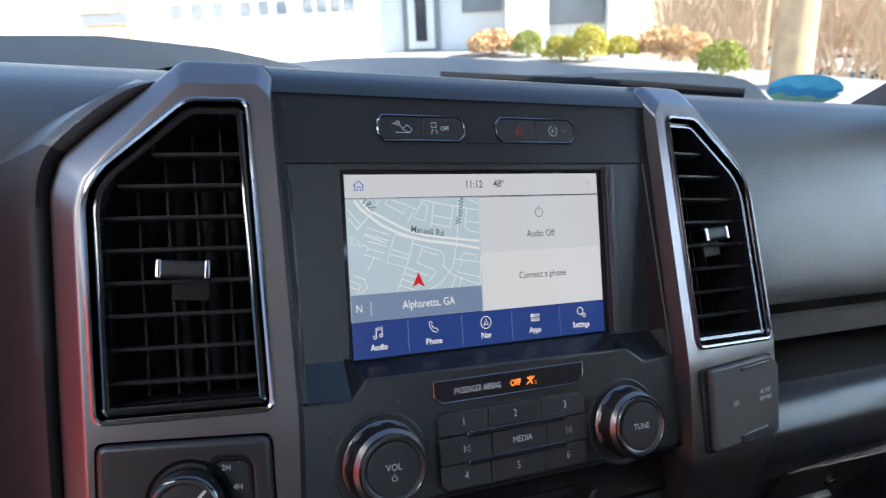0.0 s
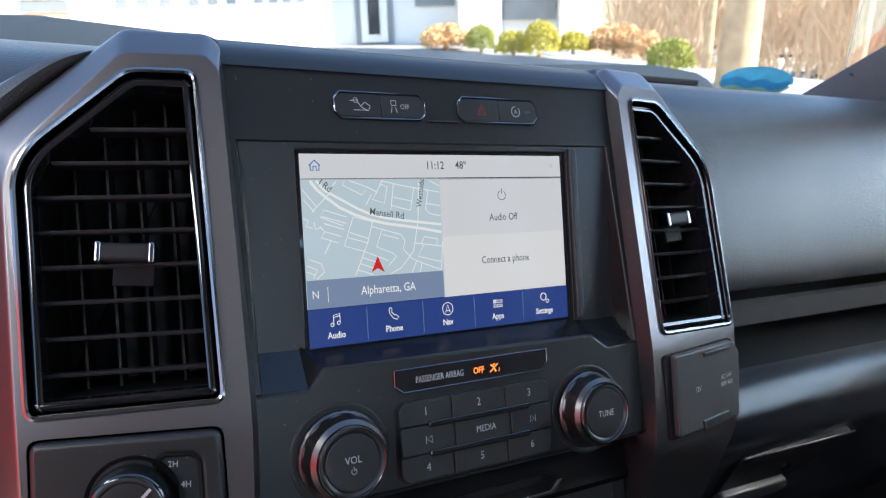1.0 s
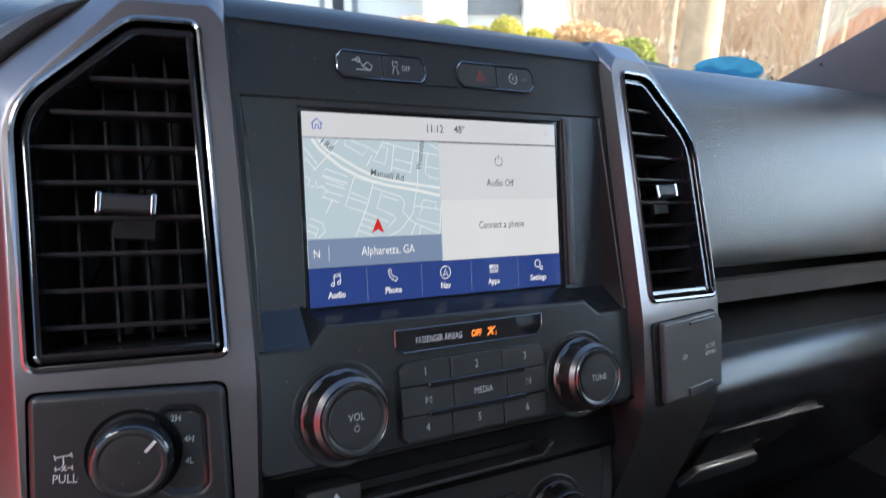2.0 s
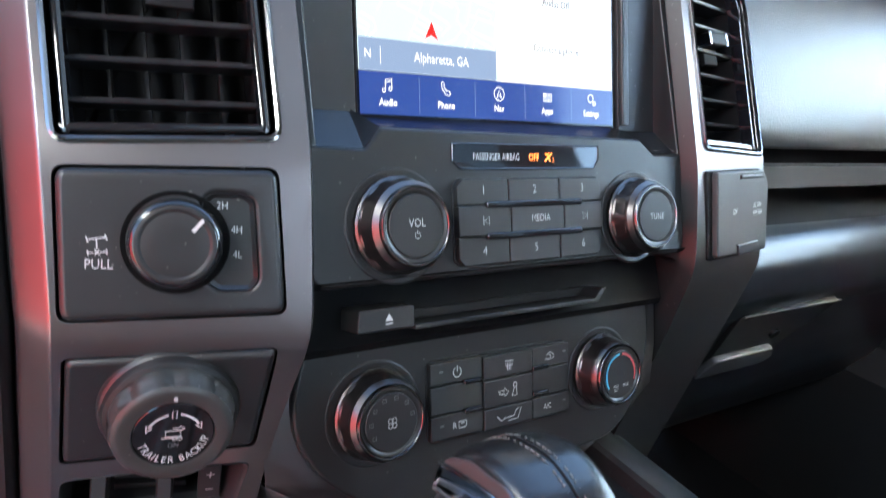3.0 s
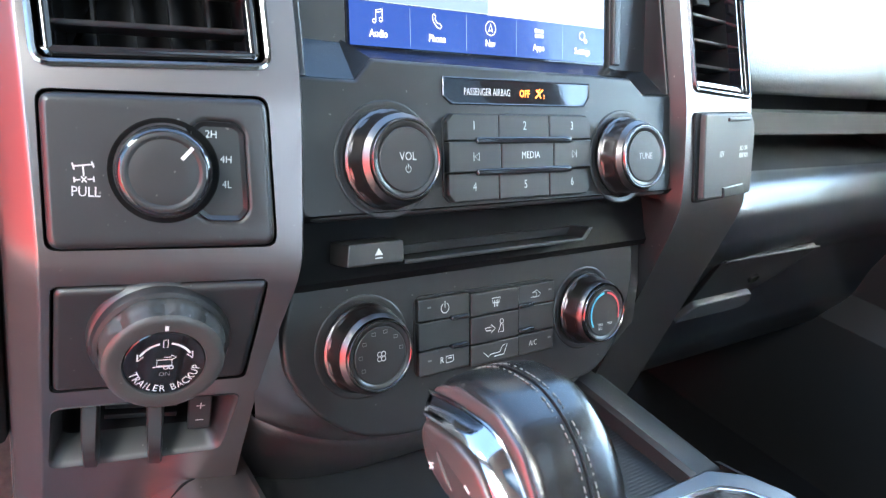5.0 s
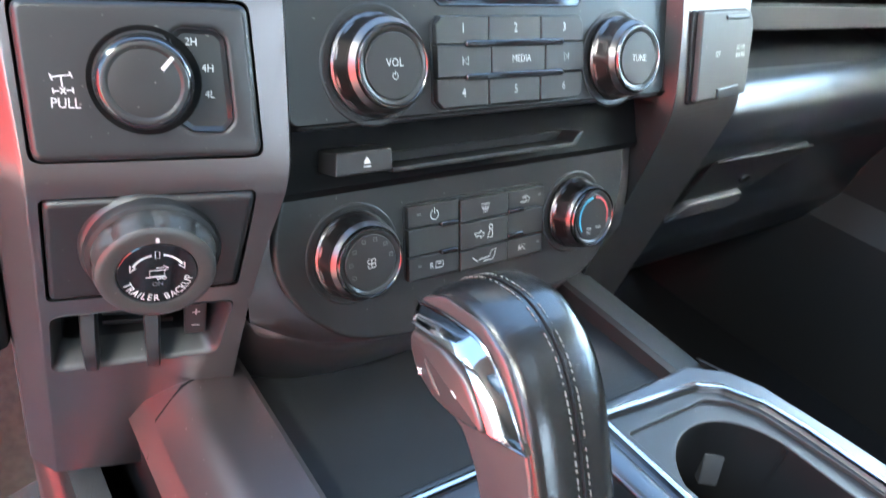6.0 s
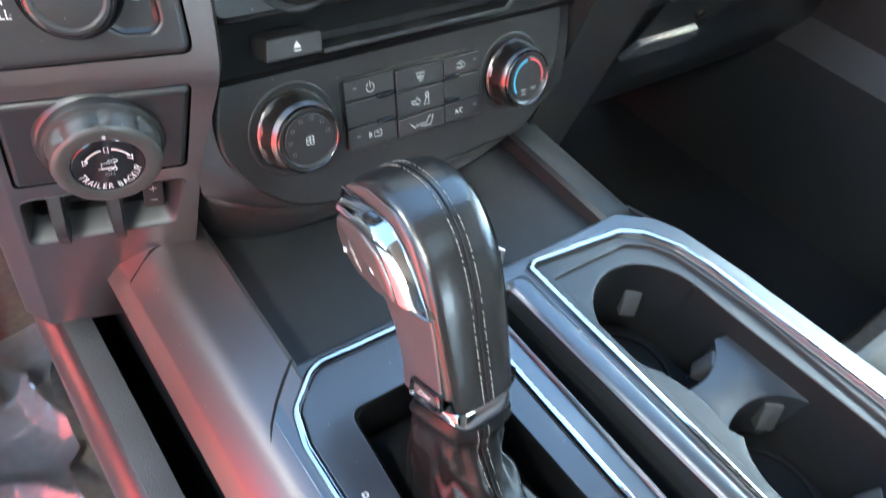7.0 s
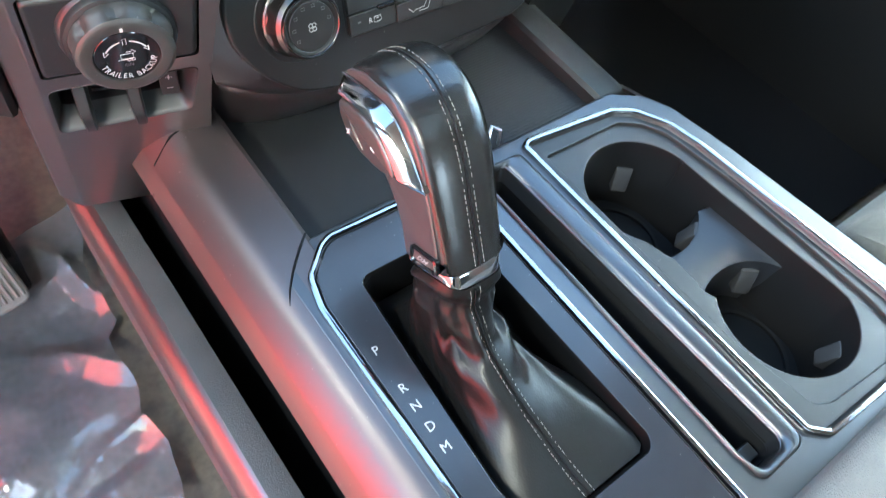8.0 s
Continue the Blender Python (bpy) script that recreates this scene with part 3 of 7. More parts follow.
# ---- air vents ----
def vent(side, fc):
    fix = (lambda q: q) if side < 0 else mirror
    ringp = rounded(fix(VENT_RING), 0.006)
    v = thing("air_vent", fc.at(-0.18 if side < 0 else 0.186, 0.79), "black louvred air vent with a polished chrome rim", "air vent", "dashboard air vents")
    part("rim", frame_tube(fc, offset(ringp, -0.0008), 0.0016, 0.0016, -0.006), M_RIM, v, "chrome rim")
    inner = offset(ringp, -0.0035)
    part("inner_rim", frame_tube(fc, offset(ringp, -0.0056), 0.0020, -0.002, -0.010), M_GLOSS, v, "gloss black rim")
    well = offset(ringp, -0.0072)
    # the throat behind, with a sloping sill
    rows = [[fc.at(x, z, -0.003) for x, z in inner], [fc.at(x, z, -0.008) for x, z in well], [fc.at(x, z + 0.006 * (z < 0.80), -0.055) for x, z in well]]
    bm = loft(rows, cap=False)
    bm.faces.new([bm.verts.new(fc.at(x, z + 0.006 * (z < 0.80), -0.055)) for x, z in well])
    part("duct", bm, M_BLACK, v)

    def span(z):
        xs = []
        for a, b in zip(well, well[1:] + well[:1]):
            if (a[1] - z) * (b[1] - z) < 0:
                xs.append(a[0] + (b[0] - a[0]) * (z - a[1]) / (b[1] - a[1]))
        return min(xs), max(xs)
    for i in range(8):
        z = 0.9147 - 0.01527 * i + (0.003 if side > 0 else 0.0)
        x0, x1 = span(z - 0.002)
        xi = -0.140 if side < 0 else 0.146
        prof = [(-0.0105, -0.0004), (-0.0100, 0.0007), (-0.012, 0.0012), (-0.026, 0.0012), (-0.026, 0.0), (-0.0112, -0.0010)]
        rows = [[fc.at(x, z - 0.055 * abs(x - xi) + dz, w) for w, dz in prof] for x in (x0, x1)]
        part("louvre", loft(rows), M_LOUVRE, v, smooth=0)
    for i in range(6):
        x = -0.2145 + 0.0145 * i
        top = min(0.931, 0.931 - max(0, -0.172 - x) * 0.95)
        x = x if side < 0 else 0.006 - x
        rows = [[fc.at(x + dx, z, w) for w, dx in ((-0.030, -0.0006), (-0.030, 0.0006), (-0.046, 0.0006), (-0.046, -0.0006))] for z in (0.797, top)]
        part("vane", loft(rows), M_DARK, v, smooth=0)
    # the tab that steers the louvres
    xc, zc = (-0.1758, 0.8567) if side < 0 else (0.1860, 0.8610)
    m = fc.matrix(xc, zc, -0.003)
    bm = flat_mesh([rounded([(-0.0125, -0.0046), (0.0125, -0.0046), (0.0125, 0.0046), (-0.0125, 0.0046)], 0.0024)], 0.013, 0.0022, 3)
    bm.transform(m)
    tab = part("tab", bm, M_DARK, v)
    for s in (-1, 1):
        e = flat_mesh([rounded(rect(s * 0.0118 - 0.0014, -0.0050, s * 0.0118 + 0.0014, 0.0050), 0.0013)], 0.0105, 0.0008)
        e.transform(m @ Matrix.Translation((0, 0, 0.0004)))
        part("tab_end", e, M_CHROME, tab, "chrome end cap")
    st = flat_mesh([rect(-0.0095, -0.0155, 0.0095, -0.004)], 0.004, 0.001)
    st.transform(fc.matrix(xc + 0.003, zc, -0.012))
    part("tab_stem", st, M_BLACK, tab)
    return v


vent(-1, F_LEFT_UP)
vent(1, F_RIGHT_UP)

# ---- centre fascia round the screen ----
fascia = thing("center_fascia", F_STACK.at(0.003, 0.73), "matte black plastic centre stack panel around the touchscreen", "dash panel")
OPENING = [(-0.1195, 0.9065), (0.1245, 0.9065), (0.1268, 0.7865), (0.1035, 0.7868), (0.0905, 0.7960), (-0.0860, 0.7980), (-0.0945, 0.7885), (-0.1180, 0.7890)]
part("upper_panel", plate(F_STACK_UP, [(-0.1255, 0.9440), (0.1310, 0.9440), (0.1295, 0.7875), (0.1268, 0.7875), (0.1245, 0.9065), (-0.1195, 0.9065), (-0.1180, 0.7890), (-0.1245, 0.7890)],
                          [], 0, 0.010, 0.0012, 3), M_FASCIA, fascia)
part("lower_panel", plate(F_STACK, rounded([(-0.1250, 0.7290), (0.1300, 0.7290), (0.1297, 0.7880), (0.1035, 0.7872), (0.0905, 0.7960), (-0.0860, 0.7980), (-0.0945, 0.7885), (-0.1245, 0.7892)], [0.01, 0.01, 0, 0.001, 0.001, 0.001, 0.001, 0]),
                          [], 0, 0.018, 0.0022, 3), M_FASCIA, fascia)
# walls of the recess, running back to the display
back_loop = [(-0.1165, 0.9045), (0.1215, 0.9045), (0.1235, 0.7990), (0.1020, 0.7990), (0.0900, 0.7995), (-0.0860, 0.7995), (-0.0930, 0.8030), (-0.1140, 0.8035)]
rows = [[(F_STACK_UP if z > 0.85 else F_STACK).at(x, z, -0.0015) for x, z in OPENING], [F_SCREEN.at(x, z, -0.001) for x, z in back_loop]]
part("recess_wall", loft(rows, cap=False), M_RECESS, fascia, smooth=0)
part("bezel", plate(F_SCREEN, rect(-0.1190, 0.7960, 0.1260, 0.9070), [rect(-0.0895, 0.7985, 0.0915, 0.9022)], 0.0012, 0.006, 0.0006), M_PLASTIC, fascia)
part("bezel_bar", plate(F_SCREEN, rect(0.0925, 0.7995, 0.0985, 0.9040), [], 0.004, 0.004, 0.0012), M_PLASTIC, fascia)
rows = []
for y, z in [(0.0440, 0.9430), (0.0475, 0.9470), (0.0550, 0.9512), (0.0650, 0.9538), (0.0740, 0.9545), (0.0750, 0.9520)]:
    rows.append([Vector((x, y, z)) for x in np.linspace(-0.1290, 0.1350, 10)])
part("top_cap", loft(rows, closed=False), M_FASCIA, fascia, "satin black rounded top cap")

# ---- touchscreen ----
screen = thing("touchscreen", F_SCREEN.at(0, 0.80), "lit touchscreen showing a street map and menu tiles", "screen")
part("glass", plate(F_SCREEN, rect(-0.0892, 0.7988, 0.0912, 0.9020), [], -0.0004, 0.003, 0.0004), M_GLOSS, screen, "glossy black display border")


def sxz(fx, fy):
    return (-0.087 + 0.174 * fx, 0.8999 - 0.0999 * fy)


def tile(name, x0, y0, x1, y1, material, w=0.0003, parent=None):
    bm = bmesh.new()
    bm.faces.new([bm.verts.new(F_SCREEN.at(*sxz(x, y), w)) for x, y in ((x0, y1), (x1, y1), (x1, y0), (x0, y0))])
    return part(name, bm, material, parent or screen, smooth=0)


def says(name, s, fx, fy, size, material, parent=None, w=0.0009, squeeze=0.86, angle=0.0, bold=0.0):
    m = F_SCREEN.matrix(*sxz(fx, fy), w) @ Matrix.Rotation(radians(angle), 4, "Z")
    return part(name, words(s, size, m, 1.0, squeeze, bold), material, parent or screen, smooth=0)


def line(name, pts, width, material, w=0.0006, parent=None, closed=False):
    return part(name, strip(F_SCREEN, [sxz(*p) for p in pts], width, w, closed), material, parent or screen, smooth=0)


status = tile("status_bar", 0, 0, 1, 0.128, U_GREY)
line("rule", [(0, 0.132), (1, 0.136)], 0.0005, U_LINE)
says("clock", "11:12", 0.470, 0.062, 0.0047, U_TEXT, status, bold=0.01)
says("temperature", "48º", 0.570, 0.060, 0.0047, U_TEXT, status, bold=0.01)
line("home_icon", [(0.030, 0.062), (0.048, 0.034), (0.066, 0.062)], 0.0006, U_HOME, parent=status)
line("home_icon", [(0.034, 0.060), (0.034, 0.086), (0.043, 0.086), (0.043, 0.066), (0.053, 0.066), (0.053, 0.086), (0.062, 0.086), (0.062, 0.060)], 0.0006, U_HOME, parent=status)
line("signal_icon", [(0.945, 0.05), (0.955, 0.07), (0.965, 0.05)], 0.0004, U_LINE, parent=status)
pane = tile("map", 0, 0.134, 0.485, 0.80, U_MAP)
info = tile("info_band", 0, 0.652, 0.478, 0.80, U_BAND, 0.0012)
says("compass_letter", "N", 0.026, 0.728, 0.0045, U_WHITE, info, 0.0018)
line("separator", [(0.066, 0.69), (0.066, 0.77)], 0.0003, U_WHITE, 0.0018, info)
says("town_name", "Alpharetta, GA", 0.273, 0.726, 0.0049, U_WHITE, info, 0.0018, 0.80, bold=0.005)
upper = tile("tile", 0.485, 0.138, 1, 0.461, U_GREY)
lower = tile("tile", 0.4785, 0.4605, 1, 0.803, U_PALE, 0.0002)
says("caption", "Audio Off", 0.735, 0.364, 0.0045, U_TEXT, upper, squeeze=0.82, bold=0.005)
says("caption", "Connect a phone", 0.735, 0.611, 0.0045, U_TEXT, lower, squeeze=0.80, bold=0.005)
part("power_icon", strip(F_SCREEN, [(sxz(0.733, 0.235)[0] + 0.0028 * math.sin(a), sxz(0.733, 0.235)[1] + 0.0027 * math.cos(a)) for a in np.linspace(0.5, 5.78, 18)], 0.0004, 0.0006), U_TEXT, upper, smooth=0)
line("power_icon", [(0.733, 0.195), (0.733, 0.225)], 0.0004, U_TEXT, parent=upper)
menu = tile("menu_bar", 0, 0.803, 1, 1, U_BLUE, 0.0006)
for fx in (0.193, 0.394, 0.593, 0.797):
    line("separator", [(fx, 0.815), (fx, 0.99)], 0.0003, U_BAND, 0.0012, menu)
for fx, s in ((0.088, "Audio"), (0.286, "Phone"), (0.486, "Nav"), (0.688, "Apps"), (0.890, "Settings")):
    says("caption", s, fx, 0.944, 0.0036, U_WHITE, menu, 0.0014, 0.84, bold=0.03)


def icon_line(pts, width=0.0005, closed=False):
    return line("icon", pts, width, U_WHITE, 0.0014, menu, closed)


icon_line([(0.080, 0.885), (0.080, 0.840), (0.101, 0.832), (0.101, 0.877)])
icon_line([(0.080, 0.851), (0.101, 0.843)])
for cx, cy in ((0.075, 0.888), (0.096, 0.880)):
    icon_line([(cx + 0.005 * math.cos(a), cy + 0.009 * math.sin(a)) for a in np.linspace(0, 6.0, 10)], 0.0005, True)
icon_line([(0.270, 0.836), (0.275, 0.828), (0.281, 0.838), (0.278, 0.852), (0.288, 0.872), (0.295, 0.870), (0.303, 0.884), (0.297, 0.896), (0.284, 0.888), (0.272, 0.862)], 0.0005, True)
icon_line([(0.487 + 0.020 * math.cos(a), 0.869 + 0.035 * math.sin(a)) for a in np.linspace(0, 6.1, 24)], 0.0005, True)
icon_line([(0.487, 0.848), (0.496, 0.888), (0.487, 0.878), (0.478, 0.888)], 0.0006, True)
for i in range(6):
    cx, cy = 0.677 + 0.013 * (i % 3), 0.857 + 0.026 * (i // 3)
    icon_line([(cx - 0.004, cy - 0.007), (cx + 0.004, cy - 0.007), (cx + 0.004, cy + 0.007), (cx - 0.004, cy + 0.007)], 0.0006 if i else 0.0012, True)
for cx, cy, r in ((0.888, 0.858, 0.0125), (0.905, 0.886, 0.006)):
    icon_line([(cx + r * math.cos(a), cy + r * 1.75 * math.sin(a)) for a in np.linspace(0, 6.0, 16)], 0.0006, True)

# streets of the map
line("main_road", [(0.05, 0.14), (0.074, 0.189), (0.106, 0.219), (0.146, 0.256), (0.183, 0.29), (0.227, 0.322), (0.279, 0.345), (0.346, 0.362), (0.406, 0.375), (0.482, 0.392)], 0.0014, U_ROAD, 0.0006, pane)
line("main_road", [(0.03, 0.14), (0.052, 0.189), (0.083, 0.232), (0.123, 0.282), (0.174, 0.323), (0.226, 0.353), (0.285, 0.377), (0.346, 0.392), (0.406, 0.409), (0.481, 0.435)], 0.0016, U_ROAD, 0.0006, pane)
NORTH = [[(0.143, 0.142), (0.136, 0.163), (0.201, 0.219), (0.22, 0.176), (0.158, 0.14)], [(0.117, 0.141), (0.084, 0.205)], [(0.22, 0.176), (0.252, 0.204)], [(0.233, 0.215), (0.212, 0.273)], [(0.273, 0.141), (0.252, 0.204), (0.235, 0.243), (0.277, 0.264), (0.29, 0.177), (0.265, 0.16)], [(0.269, 0.143), (0.35, 0.173), (0.482, 0.21)], [(0.313, 0.161), (0.299, 0.301)], [(0.311, 0.234), (0.378, 0.257)], [(0.303, 0.279), (0.37, 0.307)], [(0.387, 0.179), (0.37, 0.307)], [(0.439, 0.197), (0.426, 0.307), (0.445, 0.331), (0.481, 0.342)], [(0.447, 0.145), (0.483, 0.175)], [(0.43, 0.272), (0.481, 0.286)], [(0.003, 0.182), (0.045, 0.269)], [(0.005, 0.235), (0.04, 0.3)], [(0.092, 0.206), (0.032, 0.3)]]
MIDDLE = [[(0.144, 0.332), (0.07, 0.291), (0.057, 0.328), (0.131, 0.378)], [(0.142, 0.365), (0.063, 0.325)], [(0.067, 0.361), (0.134, 0.397)], [(0.055, 0.376), (0.069, 0.404), (0.125, 0.434)], [(0.069, 0.404), (0.057, 0.435), (0.112, 0.466)], [(0.037, 0.354), (0.04, 0.391), (0.059, 0.381)], [(0.09, 0.448), (0.065, 0.521)], [(0.226, 0.359), (0.166, 0.333), (0.131, 0.484), (0.194, 0.516)], [(0.152, 0.414), (0.215, 0.452)], [(0.146, 0.441), (0.211, 0.474)], [(0.233, 0.353), (0.211, 0.474), (0.163, 0.645)], [(0.002, 0.33), (0.019, 0.347), (0.01, 0.373), (0.032, 0.385)]]
SOUTH = [[(0.225, 0.386), (0.329, 0.438), (0.344, 0.473), (0.335, 0.518), (0.365, 0.572), (0.41, 0.606), (0.478, 0.649)], [(0.262, 0.411), (0.241, 0.498), (0.297, 0.537), (0.31, 0.555), (0.28, 0.603)], [(0.265, 0.433), (0.321, 0.46)], [(0.194, 0.516), (0.28, 0.575)], [(0.188, 0.549), (0.242, 0.582)], [(0.181, 0.581), (0.233, 0.614)], [(0.172, 0.613), (0.225, 0.646)], [(0.406, 0.145), (0.395, 0.374), (0.373, 0.533), (0.325, 0.619), (0.286, 0.648)], [(0.378, 0.488), (0.48, 0.514)], [(0.404, 0.49), (0.416, 0.456), (0.465, 0.472), (0.461, 0.507)], [(0.412, 0.502), (0.388, 0.563), (0.475, 0.601)], [(0.484, 0.485), (0.475, 0.636)], [(0.383, 0.585), (0.363, 0.652)], [(0.402, 0.599), (0.394, 0.65)]]
WEST = [[(0.014, 0.543), (0.051, 0.568), (0.061, 0.612), (0.036, 0.646)], [(0.005, 0.574), (0.038, 0.599), (0.025, 0.645)], [(0.002, 0.605), (0.03, 0.624)]]
for pts in NORTH + MIDDLE + SOUTH + WEST:
    line("street", pts, 0.00055, U_ROAD, 0.0005, pane)
says("road_name", "Mansell Rd", 0.283, 0.323, 0.0040, U_TEXT, pane, 0.0011, 0.88, -9, bold=0.005)
says("road_name", "Westside", 0.409, 0.212, 0.0036, U_TEXT, pane, 0.0011, 0.88, 80, bold=0.005)
says("road_name", "l Rd", 0.078, 0.168, 0.0040, U_TEXT, pane, 0.0011, 0.88, -38, bold=0.005)
bm = bmesh.new()
bm.faces.new([bm.verts.new(F_SCREEN.at(*sxz(x, y), 0.0016)) for x, y in ((0.216, 0.632), (0.238, 0.612), (0.262, 0.634), (0.240, 0.548))])
part("position_arrow", bm, U_RED, pane, "red position arrow", smooth=0)


# ---- keys ----
def key(name, fc, x0, z0, x1, z1, parent, w=0.0035, r=0.0008, poly=None, material=None, depth=0.006):
    return part(name, plate(fc, rounded(poly or rect(x0, z0, x1, z1), r, 2), [], w, depth, 0.0007), material or M_KEY, parent)


def label_on(fc, s, x, z, size, parent, w, material=None, squeeze=0.9, name="lettering", angle=0.0, bold=0.0):
    m = fc.matrix(x, z, w + 0.0003) @ Matrix.Rotation(radians(angle), 4, "Z")
    return part(name, words(s, size, m, 1.0, squeeze, bold), material or M_WHITE, parent, smooth=0)


def mark(fc, pts, width, parent, w, material=None, closed=False, name="symbol"):
    return part(name, strip(fc, pts, width, w + 0.0003, closed), material or M_WHITE, parent, smooth=0)


def arc(cx, cz, r, a0, a1, n=16, rz=None):
    return [(cx + r * math.sin(radians(a)), cz + (rz or r) * math.cos(radians(a))) for a in np.linspace(a0, a1, n)]


def switch_pair(x0, x1, z0, z1, label):
    t = thing("dash_switch_pair", F_STACK_UP.at((x0 + x1) / 2, z0), label, "switch", "switches over the screen")
    c = 0.004
    poly = [(x0, z0 + c), (x0, z1 - c * 0.8), (x0 + c, z1), (x1 - c, z1), (x1, z1 - c), (x1, z0 + c), (x1 - c, z0), (x0 + c, z0)]
    part("bezel", frame_tube(F_STACK_UP, offset(poly, -0.0004), 0.0007, 0.0018, -0.001), M_RIM, t, "thin bright rim")
    xm = (x0 + x1) / 2
    k1 = key("key", F_STACK_UP, 0, 0, 0, 0, t, 0.0014, 0.0006, [(x0 + 0.001, z0 + c), (x0 + 0.001, z1 - c), (x0 + c, z1 - 0.001), (xm - 0.0003, z1 - 0.001), (xm - 0.0003, z0 + 0.001), (x0 + c, z0 + 0.001)])
    k2 = key("key", F_STACK_UP, 0, 0, 0, 0, t, 0.0014, 0.0006, [(xm + 0.0003, z0 + 0.001), (xm + 0.0003, z1 - 0.001), (x1 - c, z1 - 0.001), (x1 - 0.001, z1 - c), (x1 - 0.001, z0 + c), (x1 - c, z0 + 0.001)])
    return k1, k2


k1, k2 = switch_pair(-0.0662, -0.0098, 0.9185, 0.9328, "pair of black dash switches for hill descent and traction control")
mark(F_STACK_UP, [(-0.0568, 0.9277), (-0.0528, 0.9282), (-0.0503, 0.9247), (-0.0463, 0.9227)], 0.0005, k1, 0.0014)
mark(F_STACK_UP, [(-0.0548, 0.9230), (-0.0458, 0.9230)], 0.0004, k1, 0.0014)
mark(F_STACK_UP, arc(-0.0533, 0.9280, 0.0013, 0, 330, 8), 0.0004, k1, 0.0014, None, True)
mark(F_STACK_UP, [(-0.0503, 0.9252), (-0.0478, 0.9272), (-0.0448, 0.9252), (-0.0458, 0.9235)], 0.0005, k1, 0.0014)
label_on(F_STACK_UP, "OFF", -0.0233, 0.9255, 0.0030, k2, 0.0014, squeeze=0.8)
mark(F_STACK_UP, [(-0.0318, 0.9287), (-0.0288, 0.9287), (-0.0288, 0.9262), (-0.0318, 0.9262)], 0.0005, k2, 0.0014, None, True)
mark(F_STACK_UP, [(-0.0313, 0.9252), (-0.0323, 0.9222)], 0.0004, k2, 0.0014)
mark(F_STACK_UP, [(-0.0293, 0.9252), (-0.0283, 0.9222)], 0.0004, k2, 0.0014)
k1, k2 = switch_pair(0.0118, 0.0702, 0.9184, 0.9332, "pair of black dash switches for hazard lights and stop-start")
mark(F_STACK_UP, [(0.0254, 0.9232), (0.0314, 0.9232), (0.0284, 0.9287)], 0.0006, k1, 0.0014, M_REDPRINT, True)
mark(F_STACK_UP, [(0.0271, 0.9245), (0.0297, 0.9245), (0.0284, 0.9269)], 0.0004, k1, 0.0014, M_REDPRINT, True)
mark(F_STACK_UP, arc(0.0534, 0.9257, 0.0030, 40, 360, 14), 0.0005, k2, 0.0014)
label_on(F_STACK_UP, "A", 0.0534, 0.9257, 0.0026, k2, 0.0014)
label_on(F_STACK_UP, "OFF", 0.0621, 0.9255, 0.0024, k2, 0.0014, M_FAINT, 0.8)
part("key_bridge", plate(F_STACK_UP, rect(-0.0098, 0.9182, 0.0116, 0.9190), [], 0.001, 0.002, 0.0003), M_SMOKE, fascia)

# ---- airbag lamp window ----
lamp = thing("airbag_indicator", F_STACK.at(0.003, 0.78), "glossy black passenger airbag indicator window with amber symbols", "indicator")
LENS = [(-0.0471, 0.7912), (0.0541, 0.7912), (0.0541, 0.7842), (0.0500, 0.7796), (-0.0424, 0.7794), (-0.0473, 0.7831)]
part("lens", plate(F_STACK, LENS, [], 0.0006, 0.003, 0.0003), M_GLOSS, lamp)
part("rim", frame_tube(F_STACK, LENS, 0.0006, 0.0012, -0.001), M_SMOKE, lamp)
label_on(F_STACK, "PASSENGER AIRBAG", -0.0195, 0.7850, 0.0037, lamp, 0.0006, squeeze=0.66)
label_on(F_STACK, "OFF", 0.0057, 0.7849, 0.0038, lamp, 0.0006, M_ORANGE, 0.78, bold=0.03)
for pts in ([(0.0138, 0.7870), (0.0158, 0.7857), (0.0173, 0.7830)], [(0.0133, 0.7830), (0.0188, 0.7873)], [(0.0168, 0.7875), (0.0151, 0.7863)]):
    mark(F_STACK, pts, 0.0009, lamp, 0.0006, M_ORANGE)
label_on(F_STACK, "2", 0.0195, 0.7837, 0.0022, lamp, 0.0006, M_ORANGE)


